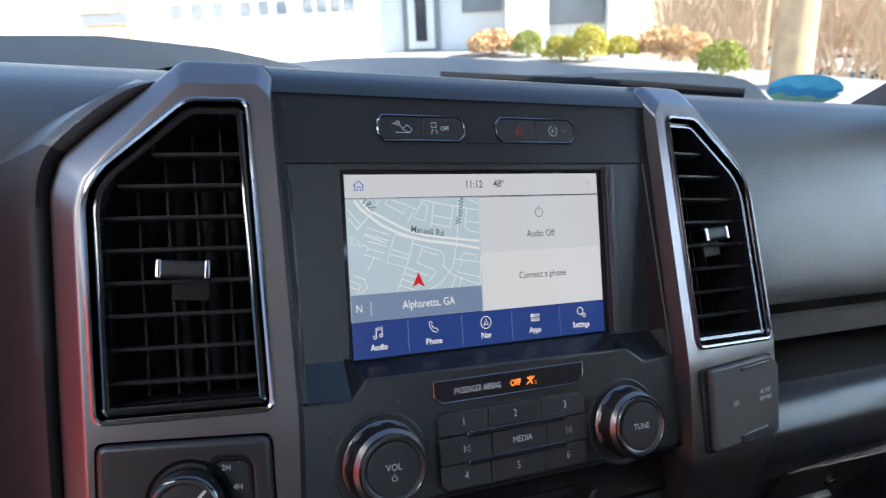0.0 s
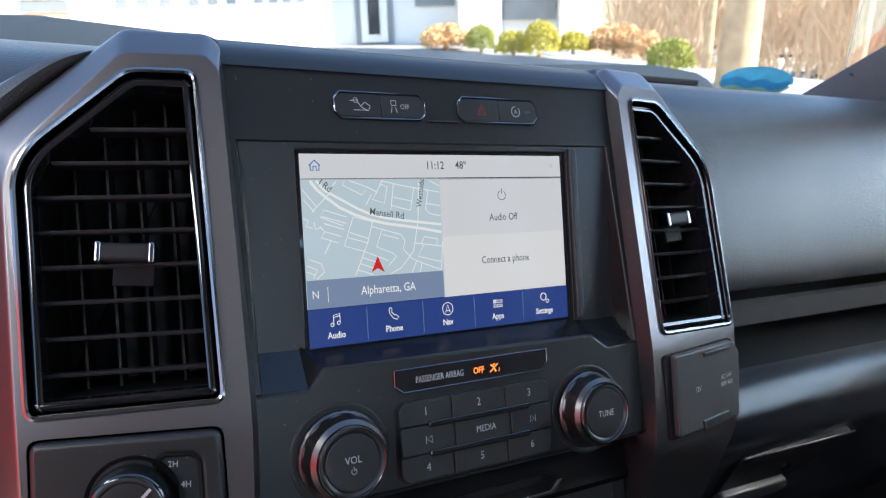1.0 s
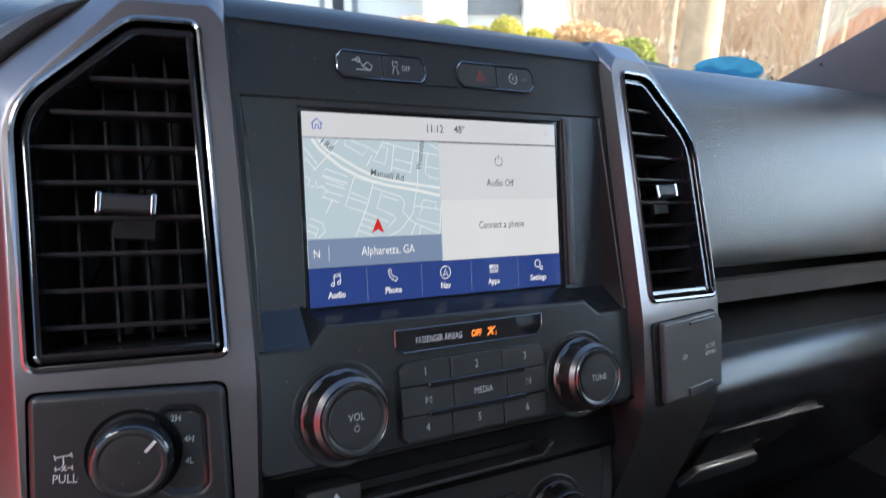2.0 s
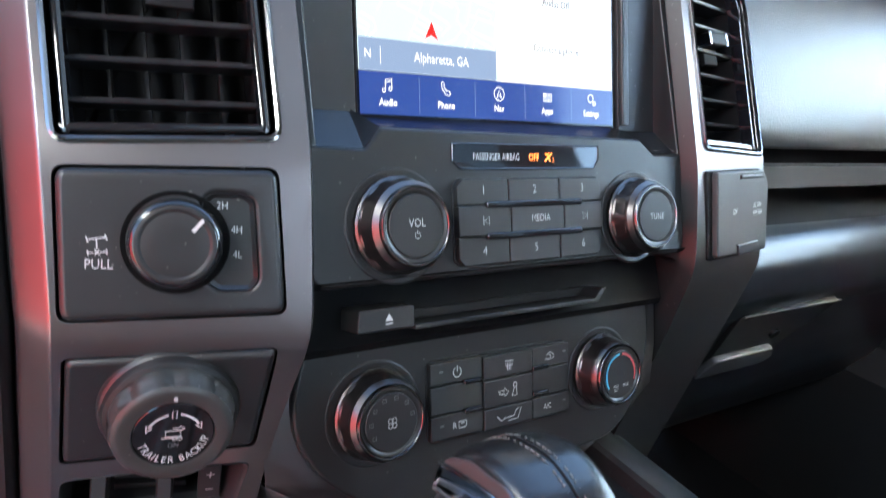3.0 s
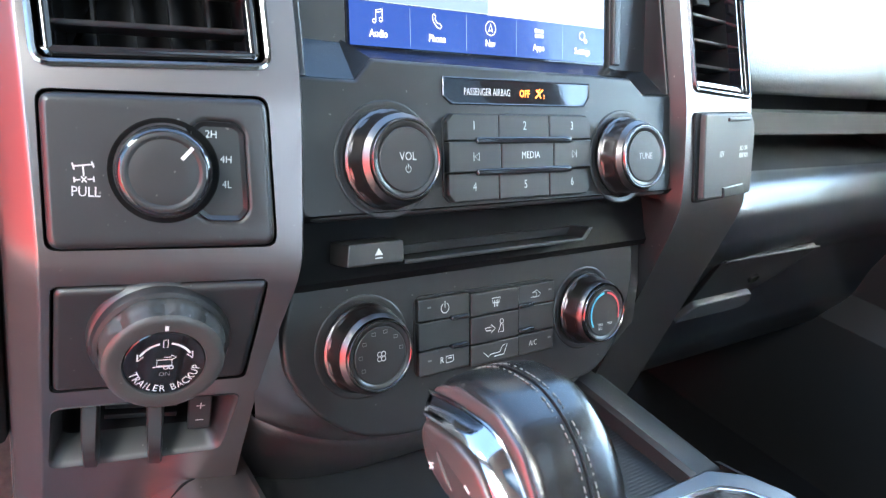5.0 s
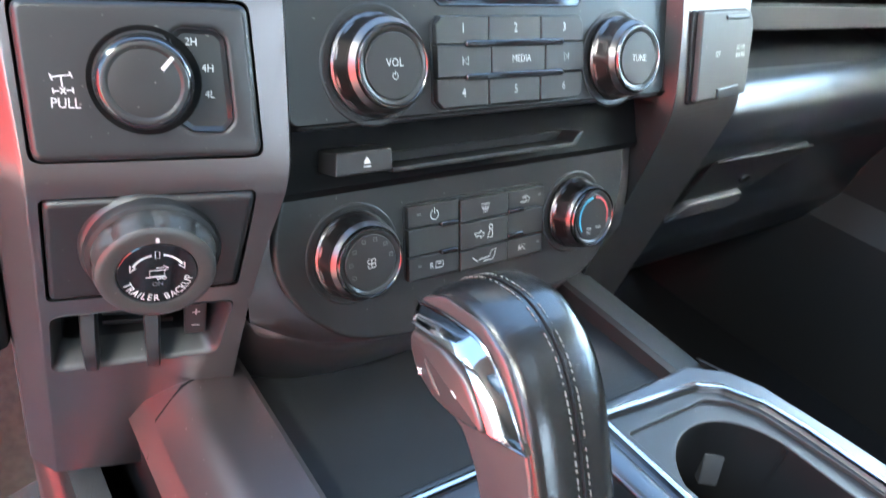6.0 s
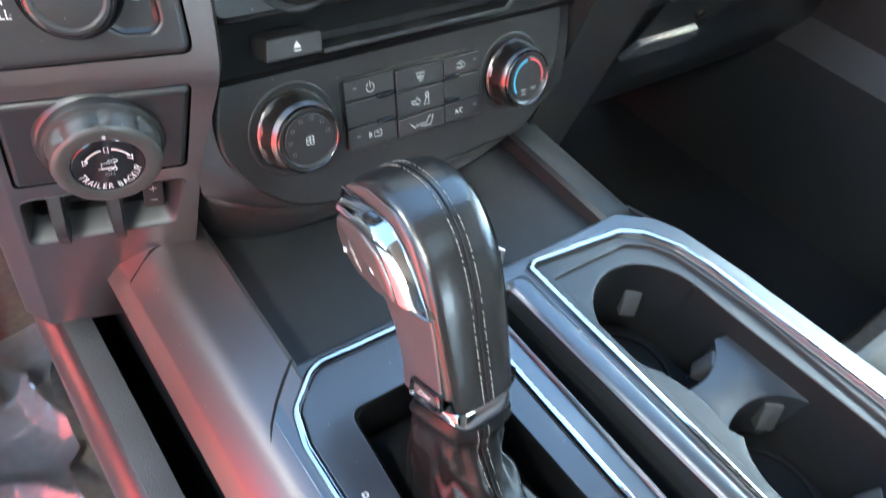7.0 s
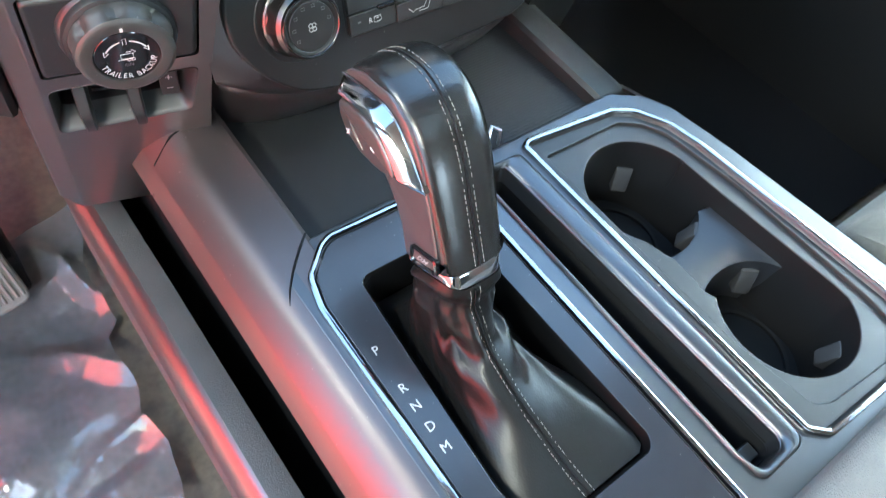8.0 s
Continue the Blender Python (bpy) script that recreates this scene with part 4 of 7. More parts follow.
# ---- rotary knobs ----
def rotary(name, fc, x, z, r_base, r_cap, height, label, text, ring_material, group=""):
    t = thing(name, fc.at(x, z), label, "knob", group)
    m = fc.matrix(x, z)
    part("collar", turn([(r_base * 0.97, -0.002), (r_base * 0.97, 0.0002), (r_base * 0.955, 0.0005), (r_base * 0.93, 0.0006), (r_base * 0.86, 0.0002), (r_base * 0.84, -0.001)], m), M_FASCIA, t)
    rb = r_base * 0.80
    part("base_ring", turn([(rb * 1.00, 0.0004), (rb * 1.03, 0.0014), (rb * 1.03, 0.0026), (rb * 0.985, 0.0036)], m, 72, 24, rb * 0.012, (1, 2)), M_BARREL, t, "smoked chrome base ring")
    part("body", turn([(rb * 0.975, 0.0028), (rb * 0.985, 0.0040), (rb * 0.975, 0.0050), (rb * 0.955, height * 0.50), (rb * 0.935, height * 0.62), (rb * 0.925, height * 0.66), (rb * 0.915, height * 0.74), (r_cap * 1.06, height * 0.86), (r_cap * 1.0, height * 0.92)], m, 96, 0, 0.012, (2, 3, 4), 11), M_BARREL, t, "faceted smoked chrome grip", smooth=22)
    part("cap_ring", turn([(r_cap * 1.05, height * 0.86), (r_cap * 1.045, height * 0.93), (r_cap * 1.01, height * 0.985), (r_cap * 0.975, height * 0.985), (r_cap * 0.955, height * 0.955)], m), ring_material, t, "thin dark ring")
    part("dish", turn([(r_cap * 0.957, height * 0.955), (r_cap * 0.94, height * 0.962), (r_cap * 0.90, height * 0.955), (r_cap * 0.83, height * 0.925), (r_cap * 0.81, height * 0.91)], m), M_DISH, t, "satin dished ring")
    cap = part("cap", turn([(r_cap * 0.815, height * 0.88), (r_cap * 0.812, height * 0.940), (r_cap * 0.79, height * 0.956), (r_cap * 0.4, height * 0.962), (0.0008, height * 0.963)], m), M_CAP, t)
    top = height * 0.966
    if text:
        label_on(fc, text, x, z + (0.0012 if text == "VOL" else 0), 0.0038, cap, top, squeeze=0.88)
    return t, cap, top


vol, cap, top = rotary("volume_knob", F_STACK, -0.0800, 0.7543, 0.0282, 0.0177, 0.0185, "round volume knob with smoked chrome grip", "VOL", M_SMOKE)
mark(F_STACK, arc(-0.0800, 0.7503, 0.0014, 25, 335, 12), 0.0003, cap, top)
mark(F_STACK, [(-0.0800, 0.7506), (-0.0800, 0.7526)], 0.0003, cap, top)
rotary("tuning_knob", F_STACK, 0.0828, 0.7522, 0.0282, 0.0177, 0.0185, "round tuning knob with smoked chrome grip", "TUNE", M_SMOKE)

# ---- audio keypad ----
pad = thing("audio_keypad", F_STACK.at(0.0035, 0.7335), "black audio keypad with numbered preset keys", "keypad")
BLOCK = [(-0.0487, 0.7368), (-0.0482, 0.7714), (-0.0445, 0.7750), (0.0490, 0.7750), (0.0528, 0.7716), (0.0524, 0.7352), (0.0480, 0.7328), (-0.0450, 0.7332)]
part("tray", plate(F_STACK, BLOCK, [], 0.0008, 0.004, 0.0006), M_DARK, pad)
cols = ((-0.0478, -0.0152, 0.0202, 0.0520), (-0.0478, -0.0144, 0.0227, 0.0520), (-0.0478, -0.0155, 0.0200, 0.0518))
rowz = ((0.7745, 0.7622), (0.7618, 0.7474), (0.7470, 0.7336))
KEY_X, KEY_Z = ((-0.0316, 0.0022, 0.0369), (-0.0306, 0.0055, 0.0376), (-0.0318, 0.0024, 0.0370)), (0.7690, 0.7546, 0.7402)
texts = (("1", "2", "3"), ("", "MEDIA", ""), ("4", "5", "6"))
for r in range(3):
    for c in range(3):
        x0, x1, z1, z0 = cols[r][c] + 0.0003, cols[r][c + 1] - 0.0003, rowz[r][0], rowz[r][1]
        poly = rect(x0, z0, x1, z1)
        if r == 0 and c == 0:
            poly = [(x0, z0), (x1, z0), (x1, z1), (x0 + 0.0035, z1), (x0, z1 - 0.0035)]
        if r == 2 and c == 0:
            poly = [(x0 + 0.0035, z0), (x1, z0), (x1, z1), (x0, z1), (x0, z0 + 0.0035)]
        if r == 0 and c == 2:
            poly = [(x0, z0), (x1, z0), (x1, z1 - 0.003), (x1 - 0.003, z1), (x0, z1)]
        if r == 2 and c == 2:
            poly = [(x0, z0), (x1 - 0.003, z0), (x1, z0 + 0.003), (x1, z1), (x0, z1)]
        k = key("key", F_STACK, 0, 0, 0, 0, pad, 0.0042 if r != 1 else 0.0050, 0.0006, poly)
        xm, zm = KEY_X[r][c], KEY_Z[r]
        w = 0.0042 if r != 1 else 0.0050
        if texts[r][c]:
            label_on(F_STACK, texts[r][c], xm, zm, 0.0038 if len(texts[r][c]) > 1 else 0.0046, k, w, squeeze=0.85)
        else:
            s = 1 if c == 2 else -1
            mark(F_STACK, [(xm - s * 0.0014, zm - 0.0019), (xm - s * 0.0014, zm + 0.0019), (xm + s * 0.0014, zm)], 0.00045, k, w, None, True)
            mark(F_STACK, [(xm + s * 0.0021, zm - 0.0020), (xm + s * 0.0021, zm + 0.0020)], 0.00045, k, w)
for z in (0.7621, 0.7472):
    b = part("bar", plate(F_STACK, rounded(rect(-0.0311, z - 0.0017, 0.0355, z + 0.0017), 0.0017), [], 0.0064, 0.004, 0.0012), M_GLOSS, pad, "gloss black bar")

# ---- disc slot ----
slot = thing("disc_slot", F_SLOT.at(-0.01, 0.705), "black disc player slot with an eject key", "disc slot")
# the overhang's shade is put into the hollow's colour
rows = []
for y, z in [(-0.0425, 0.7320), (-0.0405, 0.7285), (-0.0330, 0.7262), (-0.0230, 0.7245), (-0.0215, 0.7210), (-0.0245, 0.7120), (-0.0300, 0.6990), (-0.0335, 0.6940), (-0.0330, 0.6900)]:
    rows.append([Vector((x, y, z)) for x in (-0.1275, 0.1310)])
part("hollow", loft(rows, closed=False), M_HOLLOW_SHADE, slot, "hollow under the audio panel, blackened for its shade", smooth=30)
part("shelf", plate(F_SLOT, [(-0.0690, 0.7045), (0.0570, 0.7045), (0.0640, 0.7118), (0.0600, 0.7118), (0.0545, 0.7066), (-0.0690, 0.7066)], [], 0.0010, 0.024, 0.0006), M_KEY, slot)
part("slit", plate(F_SLOT, [(-0.0690, 0.7070), (0.0545, 0.7070), (0.0600, 0.7115), (-0.0690, 0.7115)], [], -0.013, 0.002, 0.0002), M_BLACK, slot)
k = key("eject_key", F_SLOT, 0, 0, 0, 0, slot, 0.0015, 0.0012, [(-0.1010, 0.7060), (-0.0995, 0.7162), (-0.0697, 0.7160), (-0.0697, 0.7058)], None, 0.022)
bm = bmesh.new()
bm.faces.new([bm.verts.new(F_SLOT.at(x, z, 0.0019)) for x, z in ((-0.0862, 0.7103), (-0.0818, 0.7103), (-0.0840, 0.7135))])
part("symbol", bm, M_WHITE, k, smooth=0)
mark(F_SLOT, [(-0.0860, 0.7090), (-0.0820, 0.7090)], 0.0006, k, 0.0015)

# ---- climate panel ----
clim = thing("climate_panel", F_CLIM.at(0, 0.61), "black climate control panel with rounded lower corners", "dash panel")
CL = [(-0.1205, 0.6935), (0.1210, 0.6925), (0.1228, 0.6740), (0.1190, 0.6525), (0.1070, 0.6260), (0.0860, 0.6115), (-0.0560, 0.6060), (-0.0900, 0.6130), (-0.1130, 0.6320), (-0.1255, 0.6520), (-0.1272, 0.6720)]
part("panel", plate(F_CLIM, rounded(CL, [0.002, 0.002, 0.01, 0.012, 0.012, 0.015, 0.02, 0.02, 0.02, 0.015, 0.012], 6), [], 0, 0.012, 0.0025, 3), M_FASCIA, clim)
CLIMATE_KEYS = [  # column edges, rows from the top
    ((-0.0525, -0.0186), (0.6782, 0.6660, 0.6508, 0.6375)),
    ((-0.0181, 0.0168), (0.6770, 0.6640, 0.6485, 0.6365)),
    ((0.0174, 0.0458), (0.6768, 0.6645, 0.6485, 0.6362)),
]
part("tray", plate(F_CLIM, [(-0.0535, 0.6400), (-0.0535, 0.6760), (-0.0500, 0.6793), (0.0430, 0.6778), (0.0468, 0.6750), (0.0468, 0.6390), (0.0430, 0.6352), (-0.0500, 0.6362)], [], 0.0006, 0.003, 0.0005), M_DARK, clim)
for c, ((x0, x1), zs) in enumerate(CLIMATE_KEYS):
    for r in range(3):
        w = 0.0038 if c != 1 else 0.0046
        k = key("key", F_CLIM, x0, zs[r + 1] + 0.0003, x1, zs[r] - 0.0003, clim, w)
        xm, zm = (x0 + x1) / 2, (zs[r] + zs[r + 1]) / 2
        if (c, r) == (0, 0):
            mark(F_CLIM, arc(xm, zm - 0.0003, 0.0026, 25, 335, 14), 0.0005, k, w)
            mark(F_CLIM, [(xm, zm), (xm, zm + 0.0034)], 0.0005, k, w)
        elif (c, r) == (0, 2):
            label_on(F_CLIM, "R", xm - 0.0022, zm, 0.0036, k, w)
            mark(F_CLIM, [(xm + 0.0005, zm - 0.0017), (xm + 0.0005, zm + 0.0017), (xm + 0.0055, zm + 0.0017), (xm + 0.0055, zm - 0.0010), (xm + 0.0045, zm - 0.0017)], 0.0005, k, w, None, True)
            mark(F_CLIM, [(xm + 0.0018, zm + 0.0006), (xm + 0.0042, zm + 0.0006)], 0.0006, k, w)
        elif (c, r) == (1, 0):
            mark(F_CLIM, [(xm - 0.0022, zm - 0.0005), (xm - 0.0030, zm + 0.0022), (xm + 0.0030, zm + 0.0022), (xm + 0.0022, zm - 0.0005)], 0.0005, k, w, None, True)
            for dx in (-0.0012, 0.0, 0.0012):
                mark(F_CLIM, [(xm + dx, zm - 0.0028), (xm + dx, zm + 0.0012)], 0.0004, k, w)
        elif (c, r) == (1, 1):
            mark(F_CLIM, [(xm - 0.0080, zm + 0.0006), (xm - 0.0035, zm + 0.0006), (xm - 0.0035, zm + 0.0020), (xm - 0.0005, zm - 0.0004), (xm - 0.0035, zm - 0.0026), (xm - 0.0035, zm - 0.0012), (xm - 0.0070, zm - 0.0010)], 0.0005, k, w, None, True)
            mark(F_CLIM, arc(xm + 0.0042, zm + 0.0028, 0.0013, 0, 345, 10), 0.0005, k, w, None, True)
            mark(F_CLIM, [(xm + 0.0035, zm + 0.0012), (xm + 0.0018, zm - 0.0030), (xm + 0.0055, zm - 0.0030), (xm + 0.0052, zm + 0.0010)], 0.0005, k, w, None, True)
        elif (c, r) == (1, 2):
            mark(F_CLIM, [(xm - 0.0090, zm + 0.0010), (xm - 0.0055, zm - 0.0020), (xm - 0.0040, zm - 0.0008), (xm + 0.0030, zm - 0.0005), (xm + 0.0050, zm + 0.0028), (xm + 0.0085, zm + 0.0034), (xm + 0.0060, zm - 0.0022), (xm - 0.0010, zm - 0.0024)], 0.0005, k, w)
        elif (c, r) == (2, 0):
            mark(F_CLIM, arc(xm - 0.0020, zm - 0.0004, 0.0016, -40, 260, 10), 0.0005, k, w, M_GREYPRINT)
            mark(F_CLIM, [(xm - 0.0050, zm - 0.0016), (xm + 0.0018, zm - 0.0016), (xm + 0.0024, zm), (xm - 0.0005, zm + 0.0022), (xm - 0.0040, zm + 0.0008)], 0.0005, k, w, M_GREYPRINT)
        elif (c, r) == (2, 2):
            label_on(F_CLIM, "A/C", xm - 0.003, zm, 0.0034, k, w, squeeze=0.8)
        if r != 1 and c != 1:
            mark(F_CLIM, [(xm + (0.009 if c else -0.0115), zm + 0.0012), (xm + (0.0115 if c else -0.009), zm + 0.0012)], 0.0010, k, w, M_FAINT)
for x, z in ((-0.0262, 0.6660), (-0.0262, 0.6508), (0.0222, 0.6655), (0.0222, 0.6512)):
    part("bar", plate(F_CLIM, rounded(rect(x - 0.0060, z - 0.0013, x + 0.0060, z + 0.0013), 0.0012), [], 0.0062, 0.004, 0.0008), M_GLOSS, clim, "gloss black bar")
fan, cap, top = rotary("fan_knob", F_CLIM, -0.0838, 0.6585, 0.0278, 0.0177, 0.0185, "round fan speed knob with smoked chrome grip", "", M_SMOKE, "climate knobs")
for i in range(4):
    a = 45 + 90 * i
    cx, cz = -0.0838 + 0.0016 * math.sin(radians(a)), 0.6582 + 0.0016 * math.cos(radians(a))
    mark(F_CLIM, arc(cx, cz, 0.0012, 0, 330, 8), 0.0004, cap, top, None, True)
for i in range(7):
    a = -120 + 33 * i
    cx, cz = -0.0838 + 0.0115 * math.sin(radians(a)), 0.6585 + 0.0115 * math.cos(radians(a))
    mark(F_CLIM, [(cx - 0.0010, cz - 0.0007), (cx + 0.0010, cz - 0.0007), (cx + 0.0010, cz + 0.0008), (cx - 0.0010, cz + 0.0008)], 0.0004, cap, top, M_FAINT, True)
temp, cap, top = rotary("temperature_knob", F_CLIM, 0.0752, 0.6555, 0.0272, 0.0177, 0.0185, "round temperature knob with a blue and red arc", "", M_SMOKE, "climate knobs")
mark(F_CLIM, arc(0.0752, 0.6555, 0.0122, 235, 355, 20), 0.0013, cap, top, M_BLUEARC)
mark(F_CLIM, arc(0.0752, 0.6555, 0.0122, 5, 110, 20), 0.0013, cap, top, M_REDARC)
label_on(F_CLIM, "MAX", 0.0712, 0.6490, 0.0018, cap, top, squeeze=0.9)
label_on(F_CLIM, "A/C", 0.0712, 0.6467, 0.0018, cap, top, squeeze=0.9)
label_on(F_CLIM, "MAX", 0.0795, 0.6490, 0.0018, cap, top, squeeze=0.9)

# ---- four-wheel-drive switch ----
awd = thing("drive_mode_switch", F_LEFT.at(-0.18, 0.721), "black four-wheel-drive selector panel with a rotary knob", "switch panel")
GATE = rounded([(-0.1680, 0.7672), (-0.1645, 0.7702), (-0.1530, 0.7702), (-0.1500, 0.7676), (-0.1495, 0.7376), (-0.1526, 0.7342), (-0.1636, 0.7340), (-0.1680, 0.7375)], 0.0015)
part("panel", plate(F_LEFT, rounded(KNOB_PLATE, 0.005), [GATE], 0.0022, 0.007, 0.0030, 3), M_PLASTIC, awd)
m = F_LEFT.matrix(-0.1785, 0.7515, 0.0020)
# black ring painted for the shade in the gap round the knob
part("well", turn([(0.0204, -0.002), (0.0203, 0.0006), (0.0198, 0.0007), (0.0166, -0.0004)], m), M_HOLLOW_SHADE, awd)
part("gate", loft([[F_LEFT.at(x, z, w) for x, z in offset(GATE, g)] for w, g in ((0.0014, 0.0008), (0.0023, 0.0005), (0.0018, 0.0), (0.0008, -0.0009), (0.0004, -0.0016))], cap=False), M_PLASTIC, awd, "sloping edge of the sunken gate", smooth=50)
part("gate_floor", plate(F_LEFT, offset(GATE, -0.0010), [], 0.0006, 0.001, 0.0001), M_KEY, awd)
knob = part("knob", turn([(0.0168, 0.0005), (0.0174, 0.005), (0.0172, 0.0100), (0.0168, 0.0120)], m, 64), M_RECESS, awd, "round black knob")
part("knob_rim", turn([(0.0168, 0.0119), (0.0166, 0.0130), (0.0160, 0.0140), (0.0153, 0.0146), (0.0148, 0.0147)], m, 64), M_GLOSS, knob, "glossy rounded rim")
part("knob_face", turn([(0.0149, 0.0146), (0.0138, 0.0150), (0.0131, 0.0149), (0.0122, 0.0142), (0.0118, 0.0143), (0.0060, 0.0144), (0.0005, 0.0144)], m, 64), M_CAP, knob)
kf = Facet(F_LEFT.n, F_LEFT.d + F_LEFT.n.dot(F_LEFT.W) * 0.0164)
mark(kf, [(-0.1767, 0.7608), (-0.1728, 0.7651)], 0.0014, knob, 0.0004)
for s, x, z in (("2H", -0.1612, 0.7660), ("4H", -0.1562, 0.7568), ("4L", -0.1564, 0.7472)):
    label_on(F_LEFT, s, x, z, 0.0030, awd, 0.0006, squeeze=0.9)
label_on(F_LEFT, "PULL", -0.2056, 0.7425, 0.0039, awd, 0.0022, squeeze=0.85)
for pts in ([(-0.2095, 0.7535), (-0.2020, 0.7548)], [(-0.2058, 0.7540), (-0.2058, 0.7490)], [(-0.2098, 0.7550), (-0.2092, 0.7520)], [(-0.2024, 0.7562), (-0.2016, 0.7534)],
            [(-0.2095, 0.7470), (-0.2072, 0.7472)], [(-0.2045, 0.7475), (-0.2018, 0.7478)], [(-0.2068, 0.7460), (-0.2048, 0.7488)], [(-0.2068, 0.7488), (-0.2048, 0.7460)],
            [(-0.2095, 0.7458), (-0.2095, 0.7484)], [(-0.2020, 0.7464), (-0.2020, 0.7490)]):
    mark(F_LEFT, [(-0.2058 + (x + 0.2058) * 0.85, 0.7460 + (z - 0.7460) * 0.75) for x, z in pts], 0.0005, awd, 0.0022)

# ---- trailer backup knob ----
tb = thing("trailer_knob_panel", F_LEFT_LOW.at(-0.18, 0.648), "black trailer backup panel with a large rubber-edged knob", "switch panel")
part("panel", plate(F_LEFT_LOW, rounded(TRAILER_PLATE, 0.0035), [], 0.0010, 0.008, 0.0030, 4), M_PLASTIC, tb)
KN = Facet((0.20, 0.975, 0.11), 0.20 * -0.1785 + 0.975 * -0.0340 + 0.11 * 0.680)
m = KN.matrix(-0.1797, 0.6796)
part("collar", turn([(0.0290, -0.004), (0.0288, 0.001), (0.0275, 0.003), (0.0255, 0.0042), (0.0245, 0.003)], m, 64), M_PLASTIC, tb)
part("flange", turn([(0.0268, 0.002), (0.0274, 0.0050), (0.0264, 0.0074), (0.0246, 0.0084)], m, 72), M_RUBBER, tb, "rubber flange")
grip = part("grip", turn([(0.0246, 0.0070), (0.0250, 0.0100), (0.0249, 0.0130), (0.0243, 0.0142), (0.0240, 0.0160), (0.0233, 0.0184), (0.0222, 0.0194), (0.0205, 0.0199), (0.0170, 0.0198), (0.0161, 0.0195), (0.0158, 0.0186)], m, 96, 8, 0.0024, (1, 2, 3, 4)), M_GRIP, tb, "scalloped rubber grip", smooth=26)
dial = part("dial", turn([(0.0158, 0.012), (0.0157, 0.0188), (0.0152, 0.0192), (0.0005, 0.0192)], m, 64), M_GLOSS, tb, "gloss black dial")
cx, cz = -0.1797 + KN.W.x * 0.0193, 0.6796 + KN.W.z * 0.0193
KD = Facet(KN.n, KN.d + KN.n.dot(KN.W) * 0.0193)
run = 0.0
for ch in "TRAILER BACKUP":
    wide = {"I": 0.55, " ": 0.62, "L": 0.92}.get(ch, 1.05)
    a = 256 - (run + wide / 2) * (157 / 13.3)
    run += wide
    if ch != " ":
        label_on(KD, ch, cx + 0.0122 * math.sin(radians(a)), cz + 0.0122 * math.cos(radians(a)), 0.0034, dial, 0.0002, squeeze=0.84, angle=180 - a, bold=0.008)
mark(KD, [(cx - 0.0008, cz + 0.0085), (cx - 0.0008, cz + 0.0120), (cx + 0.0008, cz + 0.0120), (cx + 0.0008, cz + 0.0085)], 0.0003, dial, 0.0001, None, True)
for s in (-1, 1):
    mark(KD, [(cx + s * 0.0104 * math.sin(radians(a)), cz + 0.0104 * math.cos(radians(a))) for a in np.linspace(12, 62, 10)], 0.0009, dial, 0.0001)
    a = radians(66)
    mark(KD, [(cx + s * 0.0092 * math.sin(radians(60)), cz + 0.0092 * math.cos(radians(60))), (cx + s * 0.0105 * math.sin(radians(76)), cz + 0.0105 * math.cos(radians(76))), (cx + s * 0.0116 * math.sin(radians(60)), cz + 0.0116 * math.cos(radians(60)))], 0.0007, dial, 0.0001)
mark(KD, [(cx - 0.0030, cz - 0.0006), (cx - 0.0030, cz + 0.0024), (cx + 0.0026, cz + 0.0024), (cx + 0.0026, cz - 0.0006)], 0.0005, dial, 0.0001, None, True)
mark(KD, [(cx - 0.0045, cz - 0.0010), (cx + 0.0030, cz - 0.0010)], 0.0005, dial, 0.0001)
mark(KD, [(cx - 0.0005, cz + 0.0036), (cx + 0.0022, cz + 0.0036), (cx + 0.0022, cz + 0.0046), (cx + 0.0040, cz + 0.0033), (cx + 0.0022, cz + 0.0020)], 0.0005, dial, 0.0001)
for dx in (0.0004, 0.0024):
    mark(KD, arc(cx + dx, cz - 0.0016, 0.0008, 0, 330, 8), 0.0004, dial, 0.0001, None, True)
label_on(KD, "ON", cx, cz - 0.0048, 0.0022, dial, 0.0001, M_FAINT)
mark(KD, [(cx, cz + 0.0170), (cx, cz + 0.0192)], 0.0014, grip, 0.0008)

# ---- trailer brake controller ----
bc = thing("trailer_brake_controller", F_LEFT_LOW.at(-0.185, 0.60), "black recessed trailer brake controller with two levers", "controller")
TRAY_FLOOR = [(-0.2168, 0.6360), (-0.1520, 0.6415), (-0.1545, 0.6095), (-0.2172, 0.6042)]
rows = []
for k, w in ((0.0, -0.0002), (0.04, 0.0006), (0.12, 0.0003), (0.30, -0.0020), (0.95, -0.0125), (1.0, -0.0140)):
    rows.append([F_LEFT_LOW.at(a[0] + (b[0] - a[0]) * k, a[1] + (b[1] - a[1]) * k, w) for a, b in zip(rounded(offset(TRAY_HOLE, 0.0004), 0.005), rounded(TRAY_FLOOR, 0.005))])
part("bezel", loft(rows, cap=False), M_DISHPLASTIC, bc, "sloping dark lip", smooth=50)
rows = [[F_LEFT_LOW.at(x, z, w) for x, z in rounded(TRAY_FLOOR, 0.005)] for w in (-0.0138, -0.030)]
bm = loft(rows, cap=False)
bm.faces.new([bm.verts.new(F_LEFT_LOW.at(x, z, -0.030)) for x, z in rounded(TRAY_FLOOR, 0.005)])
part("housing", bm, M_DARK, bc)
for z in (0.612, 0.619, 0.626, 0.633):
    part("rib", plate(F_LEFT_LOW, rect(-0.2000, z - 0.0015, -0.1690, z + 0.0015), [], -0.016, 0.010, 0.0005), M_DARK, bc)
